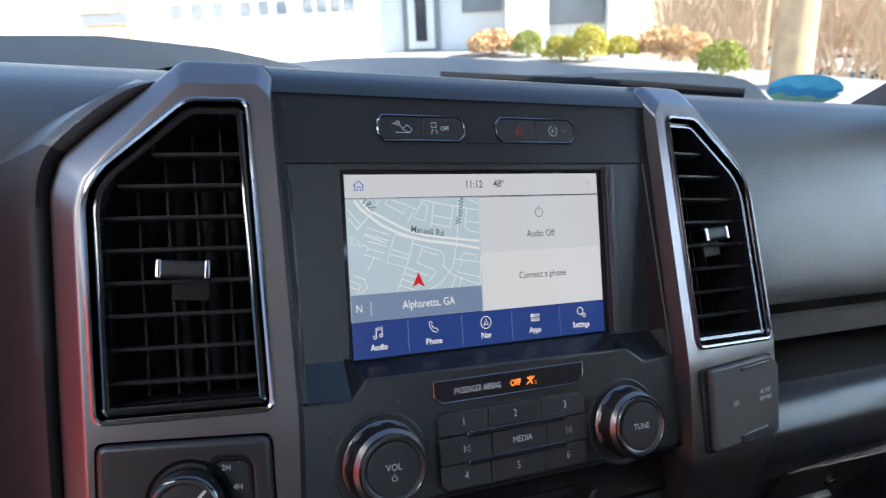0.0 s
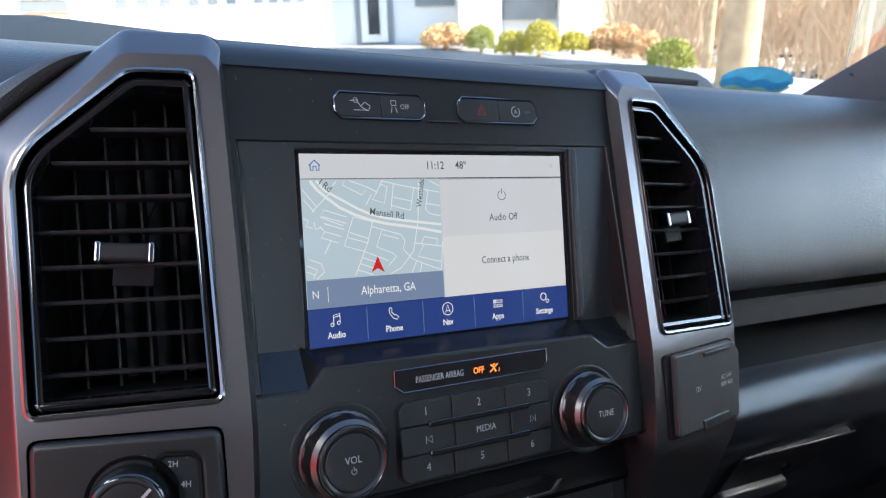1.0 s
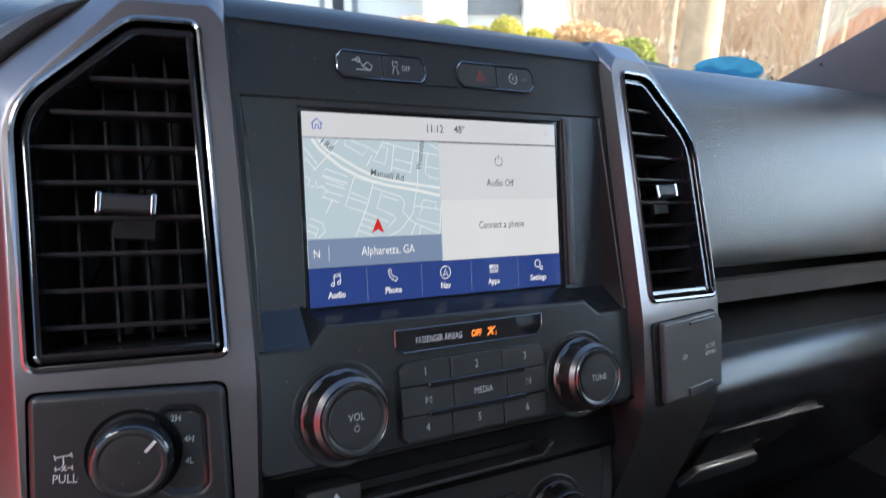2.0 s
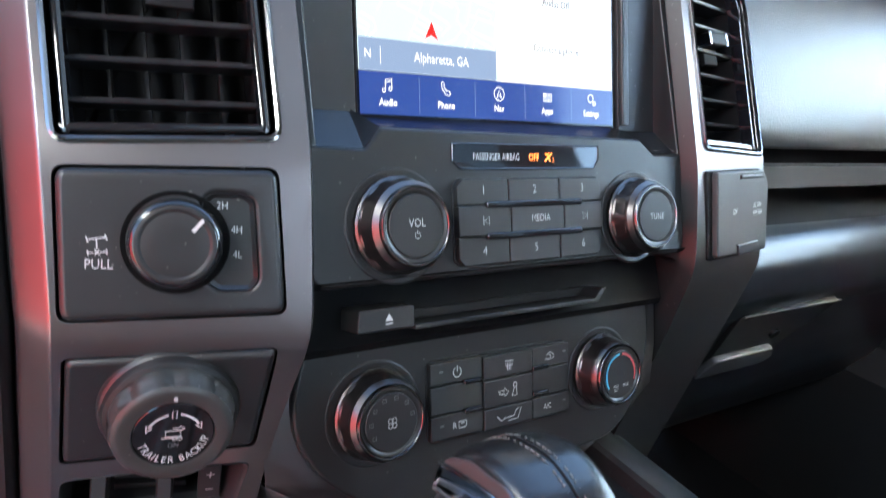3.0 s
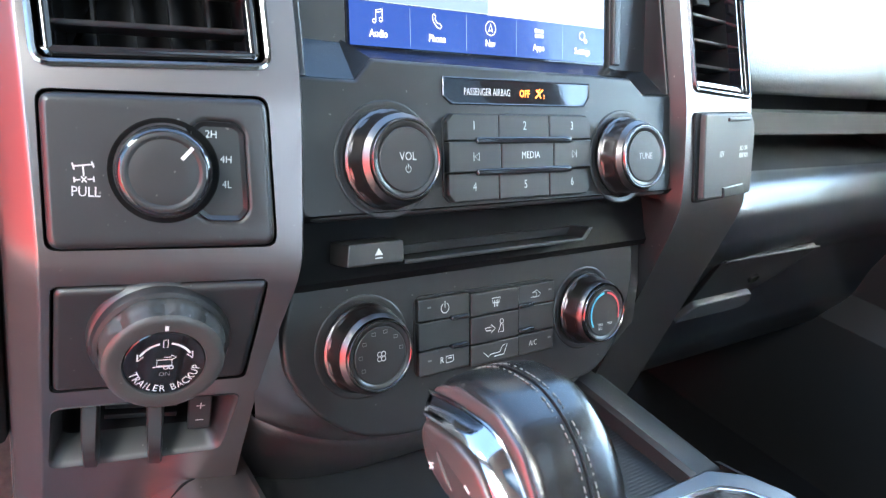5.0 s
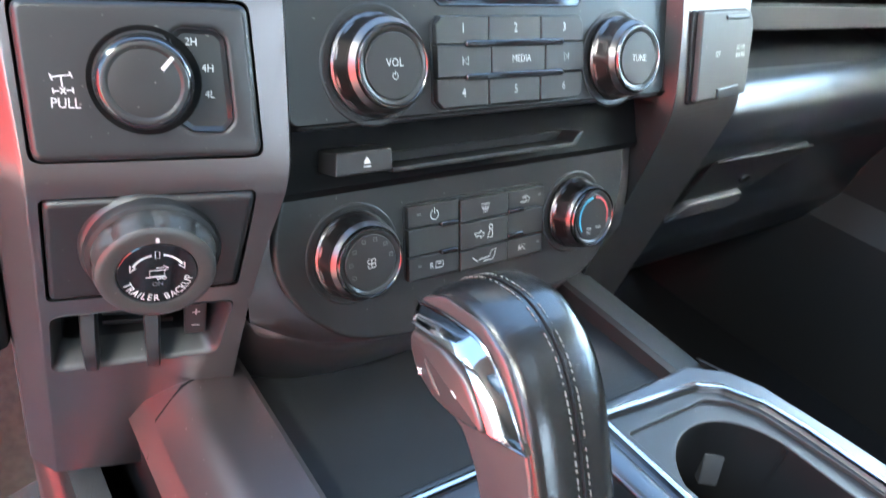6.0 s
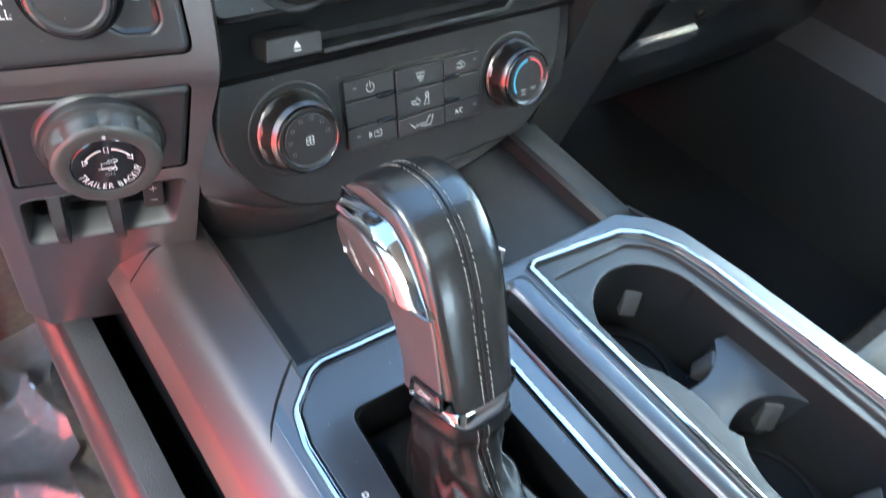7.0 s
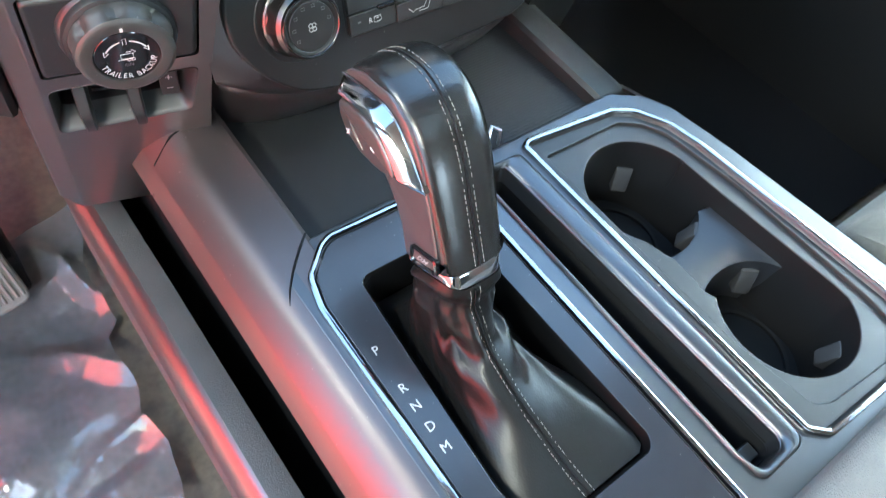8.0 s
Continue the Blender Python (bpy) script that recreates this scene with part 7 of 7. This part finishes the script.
for y in (0.36, 0.10, -0.30, -0.76):
    door_rows.append([Vector((x, y, z)) for x, z in ((0.86, 0.860), (0.80, 0.865), (0.775, 0.850), (0.77, 0.80), (0.745, 0.76), (0.74, 0.72), (0.78, 0.69), (0.785, 0.50), (0.76, 0.46), (0.77, 0.20))])
single("door_1", loft(door_rows, closed=False), M_DOOR, "dark grained passenger door panel", "door", "structure", 30)
door_rows = []
for y in (0.36, 0.20):
    door_rows.append([Vector((x, y, z)) for x, z in ((-0.86, 0.955), (-0.80, 0.955), (-0.80, 0.20))])
single("kick_panel", loft(door_rows, closed=False), M_DARK, "dark driver side kick panel", "wall", "structure")
# unseen solid pane, tall enough to keep direct sun off the dash
single("window_2", box(0.842, 0.848, -0.80, 0.34, 0.85, 1.47), M_GLASS, "passenger door window", "window", "structure", 0)
# pane over the made-up sunroof, tinted to dim its reflection
single("window_3", box(-0.42, 0.42, -1.00, -0.44, 1.440, 1.446), M_TINTED, "dark tinted glass over the made-up sunroof", "window", "structure", 0)
# rear panes added out of view to keep sun off the console
for nm, sx in (("window_4", -1), ("window_5", 1)):
    single(nm, box(sx * 0.83 - 0.003, sx * 0.83 + 0.003, -1.72, -0.80, 0.95, 1.47), M_TINTED, "dark tinted rear door window, added unseen to block sun", "window", "structure", 0)
# raked windshield with its pillars
for sx in (-1, 1):
    pr = []
    for t in np.linspace(0, 1, 9):
        c = Vector((sx * (0.742 - 0.07 * t), 0.352 - 0.72 * t, 0.887 + 0.47 * t))
        pr.append([c + Vector((sx * a, b, d)) for a, b, d in ((-0.030, 0.020, 0.012), (-0.026, 0.000, -0.012), (0.020, -0.075, -0.045), (0.10, -0.085, -0.02), (0.12, 0.05, 0.020), (0.01, 0.045, 0.014))])
    p = single("windshield_pillar", loft(pr), M_TRIM, "grey windshield pillar trim", "pillar", "structure", 40)
bm = bmesh.new()
bm.faces.new([bm.verts.new(v) for v in (Vector((0.7085, 0.262, 0.963)), Vector((0.699, 0.236, 0.977)), Vector((0.713, 0.221, 0.943)), Vector((0.722, 0.248, 0.936)))])
bmesh.ops.solidify(bm, geom=bm.faces[:], thickness=0.004)
single("pillar_patch", bm, M_DARKPATCH, "darker plastic patch on the windshield pillar", "cover")
ws = []
for t in np.linspace(0, 1, 12):
    row = []
    for s in np.linspace(-1, 1, 19):
        x = s * (0.742 - 0.07 * t)
        bow = 0.36 * (1 - s * s) * (1 - 0.55 * t)
        row.append(Vector((x, 0.375 - 0.73 * t + bow, 0.905 + 0.49 * t)))
    ws.append(row)
ws_bm = loft(ws, closed=False)
for f in ws_bm.faces:
    f.normal_update()
    if f.normal.y > 0:
        f.normal_flip()
win = single("window_1", ws_bm, M_PANE, "clear raked windshield", "windshield", "structure", 60)
win.visible_shadow = False
edge_rows = [[p + Vector((0, dy, dz)) for p in ws[0]] for dy, dz in ((-0.012, 0.0), (-0.002, 0.012), (0.012, 0.010), (0.02, -0.01))]
single("windshield_frit", loft(edge_rows, closed=False), M_BLACK, "black band along the foot of the windshield", "trim", "structure")
# oval sticker low on the windshield
sc = Vector((0.733, 0.403, 0.954))
st = thing("oval_sticker", sc, "oval blue and green sticker low on the windshield", "sticker")
sx_ = Vector((0.80, -0.60, 0)).normalized()
sz_ = Vector((0.0, -0.5, 0.866))
for nm, z0, z1, mt, dw in (("sky_field", 0.0, 1.0, M_STBLUE, 0.0), ("green_field", -1.0, -0.12, M_STGREEN, 0.0), ("hill_field", -0.40, 0.12, M_STDARK, -0.0010)):
    bm = bmesh.new()
    pts = []
    for a in np.linspace(0, 2 * math.pi, 40)[:-1]:
        c, s = math.cos(a), min(max(math.sin(a), z0), z1)
        if nm == "hill_field":
            c *= 0.92
            s = s + 0.10 * math.sin(c * 9)
        pts.append(sc + sx_ * 0.052 * c + sz_ * 0.026 * s + Vector((-0.7, -0.7, 0)) * -dw)
    bm.faces.new([bm.verts.new(p) for p in pts])
    part(nm, bm, mt, st, smooth=0)

# hood and wiper cowl
hd = []
HOOD = ((-1.0, 0.86), (-0.55, 0.925), (-0.34, 0.944), (-0.20, 0.954), (-0.05, 0.948), (0.03, 0.937), (0.15, 0.915), (0.35, 0.915), (0.48, 0.935), (0.72, 0.953), (0.92, 0.964), (1.06, 0.955), (1.15, 0.90))
hd.append([Vector((x, 0.79, 0.80)) for x in np.linspace(-1.0, 1.15, 60)])
for y in np.linspace(0.80, 2.2, 16):
    hd.append([Vector((x, y, np.interp(x, [q[0] for q in HOOD], [q[1] for q in HOOD]) - 0.012 * (y - 1.0) - 0.05 * max(0, y - 1.9))) for x in np.linspace(-1.0, 1.15, 60)])
single("hood", loft(hd, closed=False), M_HOOD, "dark blue glossy truck hood with two raised bulges", "hood", "structure", 60)
single("cowl", box(-0.86, 0.86, 0.56, 0.82, 0.80, 0.885, 0.01), M_DARK, "black plastic wiper cowl", "cowl", "structure")
wip = thing("wiper", (0.55, 0.72, 0.90), "black windshield wiper lying on the glass", "wiper")
part("blade", tube([(0.30, 0.745, 0.930), (0.60, 0.64, 0.938), (0.72, 0.50, 0.940)], 0.008), M_BLACK, wip)
part("arm", tube([(0.25, 0.77, 0.900), (0.45, 0.74, 0.925), (0.55, 0.67, 0.940)], 0.007), M_BLACK, wip)
part("spindle", box(0.22, 0.28, 0.74, 0.80, 0.88, 0.915, 0.006), M_BLACK, wip)

# ---- outside: the truck stands on a cross slope, so the lot is tilted against the cab ----
EYE0 = Vector((-0.209, -0.353, 0.971))
OUT = Matrix.Translation(EYE0) @ Matrix(((0.99, -0.0375, -0.1358), (0.0345, 0.9991, -0.0243), (0.1366, 0.0194, 0.9904))).to_4x4()
GZ = -1.60


def outdoors(bm):
    bmesh.ops.transform(bm, matrix=OUT, verts=bm.verts)
    return bm


def oat(x, y, z):
    return OUT @ Vector((x, y, z))


def gz(x):
    """Height of the lot, which falls away towards its far side."""
    return GZ - 0.14 * max(0.0, x - 10.0)


R_ = 400
bm = loft([[Vector((x, y, gz(x))) for y in np.linspace(-R_, R_, 15)] for x in (-R_, -100, -20, 0, 10, 12, 20, 60, 140, R_)], closed=False)
single("ground", outdoors(bm), M_ASPHALT, "pale worn asphalt of a sunlit car park", "ground", "structure", 0)


def obox(cx, cy, yaw, x0, x1, y0, y1, z0, z1, bevel=0.0):
    bm = box(x0, x1, y0, y1, z0, z1, bevel)
    bmesh.ops.transform(bm, matrix=OUT @ Matrix.Translation((cx, cy, gz(cx))) @ Matrix.Rotation(radians(yaw), 4, "Z"), verts=bm.verts)
    return bm


def oprofile(cx, cy, yaw, prof, x0, x1, inset=0.0):
    """A vehicle body: a side outline in (y, z) drawn across its width, narrower at the top."""
    top = max(z for _, z in prof)
    rows = []
    for s in (-1, -0.94, 0.94, 1):
        rows.append([Vector(((x0 + x1) / 2 + s * (x1 - x0) / 2 * (1 - inset * max(0, z / top - 0.5)), y, z * (1 if abs(s) < 0.97 else 0.985))) for y, z in prof])
    bm = loft(rows)
    bmesh.ops.transform(bm, matrix=OUT @ Matrix.Translation((cx, cy, gz(cx))) @ Matrix.Rotation(radians(yaw), 4, "Z"), verts=bm.verts)
    return bm


def wheels(t, cx, cy, yaw, xs, ys, r=0.33):
    for x in xs:
        for y in ys:
            mm = OUT @ Matrix.Translation((cx, cy, gz(cx))) @ Matrix.Rotation(radians(yaw), 4, "Z") @ Matrix.Translation((x, y, r)) @ Matrix.Rotation(radians(90), 4, "Y")
            w = part("wheel", turn([(r * 0.6, -0.11), (r * 0.95, -0.11), (r, -0.07), (r, 0.07), (r * 0.95, 0.11), (r * 0.6, 0.11)], mm, 24), M_TYRE, t, "black tyre")
            part("rim", turn([(r * 0.58, -0.115), (r * 0.3, -0.118), (0.02, -0.12), (0.02, 0.12), (r * 0.3, 0.118), (r * 0.58, 0.115)], mm, 20), M_CHROME, w)


CAR = [(-2.2, 0.35), (-2.25, 0.70), (-2.10, 0.95), (-1.55, 1.00), (-0.90, 1.42), (0.60, 1.45), (1.35, 1.02), (2.15, 0.88), (2.28, 0.60), (2.2, 0.35)]


def car(cx, cy, yaw, paint, label):
    t = thing("car", oat(cx, cy, GZ), label, "car", "parked cars")
    part("body", oprofile(cx, cy, yaw, CAR, -0.90, 0.90, 0.30), paint, t, smooth=40)
    GL = [(-1.40, 1.02), (-0.86, 1.38), (0.56, 1.41), (1.20, 1.04)]
    part("windows", oprofile(cx, cy, yaw, GL, -0.915, 0.915, 0.32), M_CARGLASS, t, "dark car windows", smooth=20)
    wheels(t, cx, cy, yaw, (-0.82, 0.82), (-1.35, 1.35))
    for sx in (-0.62, 0.62):
        part("tail_lamp", obox(cx, cy, yaw, sx - 0.16, sx + 0.16, -2.28, -2.20, 0.72, 0.88, 0.02), M_TAIL, t, "red tail lamp")
    return t


car(31.0, 26.2, 45, M_PAINTWHITE, "white parked car behind the tree")
car(35.0, 24.2, 60, M_PAINTWHITE, "white parked car beyond the tree")
car(40.0, 25.0, 70, M_PAINTBLUE, "light blue parked car at the far side of the lot")

# white box van with a printed side
vy = -8.0
van = thing("box_van", oat(1.8, 12.8, GZ), "white box van with printed lettering parked in front", "van")
part("box", obox(1.75, 12.9, vy, -2.75, 2.75, -1.1, 1.1, 0.55, 3.1, 0.04), M_PAINTWHITE, van)
part("cab", obox(1.75, 12.9, vy, -4.6, -2.75, -1.0, 1.0, 0.45, 2.2, 0.15), M_PAINTWHITE, van)
part("cab_window", obox(1.75, 12.9, vy, -4.2, -3.2, -1.02, -0.95, 1.35, 2.0, 0.02), M_CARGLASS, van)
mmv = OUT @ Matrix.Translation((1.75, 12.9, GZ)) @ Matrix.Rotation(radians(vy), 4, "Z")
for x in (-3.7, 1.6):
    for y in (-0.95, 0.95):
        mm = mmv @ Matrix.Translation((x, y, 0.40)) @ Matrix.Rotation(radians(90), 4, "X")
        part("wheel", turn([(0.25, -0.12), (0.38, -0.12), (0.40, -0.08), (0.40, 0.08), (0.38, 0.12), (0.25, 0.12)], mm, 24), M_TYRE, van)
for i, x in enumerate((-0.05, 0.25, 0.55, 0.95, 1.22, 1.49, 1.90, 2.12, 2.34, 2.55)):
    part("printed_bar", obox(1.75, 12.9, vy, x - 0.07, x + 0.07, -1.125, -1.10, 1.32, 1.52), M_GREYPAINT, van, "grey printed bar")
for nm, z0, z1, mt in (("badge", 1.46, 1.75, M_YELLOW), ("badge", 1.30, 1.44, M_GREYPAINT), ("badge", 1.02, 1.28, M_ORANGEPAINT)):
    part(nm, obox(1.75, 12.9, vy, -1.35, -0.75, -1.13, -1.10, z0, z1, 0.05 if mt != M_GREYPAINT else 0.0), mt, van)

# pale building with columns
bx, by, byaw = 10.2, 16.6, -32.0
bd = thing("office_building", oat(bx, by, GZ), "pale two-storey office building with columns and a glazed door", "building")


def bbox(nm, x0, x1, y0, y1, z0, z1, mt, label=""):
    return part(nm, obox(bx, by, byaw, x0, x1, y0, y1, z0, z1), mt, bd, label, 0)


bbox("wall", -14.0, 3.6, 0.6, 6.0, 0.0, 7.0, M_STUCCO)
bbox("roof", -14.3, 3.9, 0.2, 6.3, 7.0, 7.3, M_GREYPAINT)
for x, w, mt in ((-4.75, 0.22, M_TANPAINT), (-3.85, 0.08, M_GREYPAINT), (0.55, 0.55, M_STUCCO), (3.10, 0.50, M_STUCCO)):
    bbox("column", x - w, x + w, -0.2, 0.6, 0.0, 7.0, mt)
dr = bbox("door", -2.75, -1.75, 0.52, 0.62, 0.0, 2.25, M_GREYPAINT, "grey framed glass door")
part("door_leaf", obox(bx, by, byaw, -2.6, -1.9, 0.46, 0.54, 0.1, 1.95), M_STUCCO, dr)
part("pane", obox(bx, by, byaw, -2.40, -2.10, 0.43, 0.47, 0.3, 1.6), M_CARGLASS, dr)
bbox("window", 0.0 - 1.15, 0.0 - 0.1, 0.50, 0.62, 1.0, 7.0, M_GREYPAINT, "grey window strip")
bbox("window", -2.0 + 1.0, -0.7 + 0.2, 0.45, 0.6, 1.7, 2.5, M_CARGLASS)
st_ = bbox("stair_recess", 1.15, 2.55, 0.45, 0.62, 0.6, 7.0, M_GREYPAINT, "grey stair recess")
part("stair", obox(bx, by, byaw, 1.2, 2.5, 0.30, 0.46, 2.0, 2.35), M_STUCCO, st_)
for x in (-12.5, -10.5, -8.5, -6.5):
    bbox("window", x - 0.6, x + 0.6, 0.5, 0.62, 1.2, 2.6, M_CARGLASS)


def shrub(cx, cy, r, h, material, label):
    """A clipped shrub: a core of twigs under many small leaf clumps."""
    t = thing("shrub", oat(cx, cy, GZ), label, "shrub", "shrubs along the building")
    bm = bmesh.new()
    rnd = random.Random(int(cx * 100 + cy * 7))
    for i in range(3600):
        a, u = rnd.uniform(0, 2 * math.pi), rnd.uniform(-0.5, 1)
        rr = math.sqrt(max(0, 1 - u * u)) if u > 0 else 1 - 0.2 * u * u
        k = rnd.uniform(0.74, 1.06) + 0.30 * noise.noise(Vector((math.cos(a) * 1.7 + cx, math.sin(a) * 1.7, u * 1.7 + cy)))
        p = Vector((cx + r * rr * k * math.cos(a), cy + r * rr * k * math.sin(a), GZ + h * 0.45 + h * 0.55 * u * k))
        n = Vector((rnd.gauss(0, 1), rnd.gauss(0, 1), rnd.gauss(0, 1))).normalized()
        s = n.orthogonal().normalized() * r * 0.07
        q = n.cross(s)
        bm.faces.new([bm.verts.new(p + d) for d in (s, q * 0.6, -s, -q * 0.6)])
    part("crown", outdoors(bm), material, t, smooth=0)
    part("stem", outdoors(tube([(cx, cy, GZ), (cx, cy, GZ + h * 0.6)], r * 0.12)), M_BARK, t)
    return t


shrub(9.51, 14.5, 0.33, 0.60, M_SHRUBG, "rounded green shrub by a column")
shrub(9.50, 13.2, 0.37, 0.52, M_SHRUBY, "low yellow-green clipped shrub")
shrub(9.75, 12.6, 0.39, 0.72, M_SHRUBY, "rounded yellow-green clipped shrub")
shrub(10.72, 12.65, 0.37, 0.48, M_SHRUBY, "low yellow-green clipped shrub")
shrub(9.75, 8.95, 0.37, 0.58, M_SHRUBG, "rounded bright green clipped shrub")
shrub(9.21, 15.6, 0.62, 0.58, M_SHRUBO, "orange winter shrub against the wall")
shrub(11.53, 12.2, 0.55, 0.60, M_SHRUBO, "orange winter shrub beside the lot")
shrub(11.45, 11.3, 0.42, 0.50, M_SHRUBO, "orange winter shrub beside the lot")


def bare_tree(cx, cy, r, h, seed, label, depth=4):
    t = thing("tree", oat(cx, cy, GZ), label, "tree", "bare trees")
    rnd = random.Random(seed)
    part("trunk", outdoors(tube([(cx, cy, gz(cx) - 0.1), (cx + 0.02, cy, gz(cx) + h * 0.18), (cx + 0.10, cy + 0.05, gz(cx) + h * 0.36), (cx + 0.25, cy, gz(cx) + h * 0.55)], [r * 1.15, r, r * 0.9, r * 0.6], 14)), M_BARK, t)
    bm = bmesh.new()
    todo = [(Vector((cx + 0.10, cy + 0.05, gz(cx) + h * 0.34)), Vector((rnd.gauss(0, 0.5), rnd.gauss(0, 0.5), 1)).normalized(), h * 0.26, r * 0.55, 0) for _ in range(5)]
    while todo:
        p, d, l, rr, lv = todo.pop()
        q = p + d * l
        tt = tube([p, p.lerp(q, 0.5) + Vector((rnd.gauss(0, 1), rnd.gauss(0, 1), 0)) * l * 0.05, q], [rr, rr * 0.8, rr * 0.55], 5)
        tmp = bpy.data.meshes.new("tmp")
        tt.to_mesh(tmp)
        tt.free()
        bm.from_mesh(tmp)
        bpy.data.meshes.remove(tmp)
        if lv < depth:
            for _ in range(3):
                nd = (d + Vector((rnd.gauss(0, 0.5), rnd.gauss(0, 0.5), rnd.gauss(0.1, 0.35)))).normalized()
                todo.append((p.lerp(q, rnd.uniform(0.55, 1)), nd, l * rnd.uniform(0.55, 0.8), rr * 0.5, lv + 1))
    tagged(part("branches", outdoors(bm), M_BARK, t, smooth=0), kind="stuff")


bare_tree(9.42, 7.35, 0.26, 9.0, 3, "large bare tree with pale sunlit bark")
bare_tree(29.0, 16.0, 0.16, 8.0, 5, "bare tree at the edge of the lot", 3)
bare_tree(25.0, 21.0, 0.18, 9.0, 8, "bare tree at the edge of the lot", 3)
bare_tree(24.0, 14.0, 0.18, 9.0, 9, "bare tree at the edge of the lot", 3)
# far winter woods
bm = bmesh.new()
rnd = random.Random(11)
for i in range(11000):
    a = rnd.uniform(-0.35, 0.82)
    d = rnd.uniform(34, 52)
    x, y = d * math.cos(a), d * math.sin(a)
    z0 = gz(x) + rnd.uniform(0, 6.0) * rnd.random()
    l = rnd.uniform(1.5, 4.0)
    w = rnd.uniform(0.012, 0.06)
    lean = Vector((rnd.gauss(0, 0.35), rnd.gauss(0, 0.35), 1)).normalized() * l
    s = Vector((-math.sin(a), math.cos(a), 0)) * w
    p = Vector((x, y, z0))
    bm.faces.new([bm.verts.new(v) for v in (p - s, p + s, p + lean + s * 0.3, p + lean - s * 0.3)])
single("far_woods", outdoors(bm), M_WOODS, "brown leafless woods beyond the car park", "woods", "stuff", 0)
# bank runs on, unseen, round the right and rear to cut horizon glow
hill = []
for a in np.linspace(-2.7, 0.85, 90):
    hill.append([Vector((d * math.cos(a), d * math.sin(a), z)) for d, z in ((50, gz(50 * math.cos(a)) - 1), (56, gz(56 * math.cos(a)) + 5.5 + 0.8 * noise.noise(Vector((a * 9, 0, 0)))), (70, gz(70 * math.cos(a)) + 11.0 + 2 * noise.noise(Vector((a * 7, 2, 0)))))])
single("far_bank", outdoors(loft(hill, closed=False)), M_WOODS, "brown wooded bank, extended out of view against horizon glow", "hillside", "structure", 60)

# unseen red body in a van's shape, added to cast red reflections inside
rv = thing("red_reflector", oat(-3.1, 1.7, GZ), "red van shape standing in for an unseen red source", "van")
RV = [(-2.9, 0.35), (-2.95, 1.0), (-2.90, 2.15), (-2.75, 2.35), (1.0, 2.35), (1.75, 1.45), (2.55, 1.20), (2.65, 0.70), (2.6, 0.35)]
part("body", oprofile(-3.10, 1.7, 0, RV, -0.95, 0.95, 0.06), M_PAINTRED, rv, smooth=30)
# grey band added so that low reflections stay free of red
part("sill", obox(-3.10, 1.7, 0, 0.90, 0.985, -2.85, 2.55, 0.30, 0.88, 0.03), M_GREYPAINT, rv, "dull grey band added to cut low red reflections")
part("side_glass", obox(-3.10, 1.7, 0, 0.90, 0.955, 0.1, 1.1, 1.30, 1.75, 0.02), M_CARGLASS, rv)
part("door_handle", obox(-3.10, 1.7, 0, 0.94, 0.975, -0.2, 0.0, 1.15, 1.19, 0.008), M_DARK, rv)
wheels(rv, -3.10, 1.7, 0, (-0.86, 0.86), (-1.6, 1.65), 0.34)
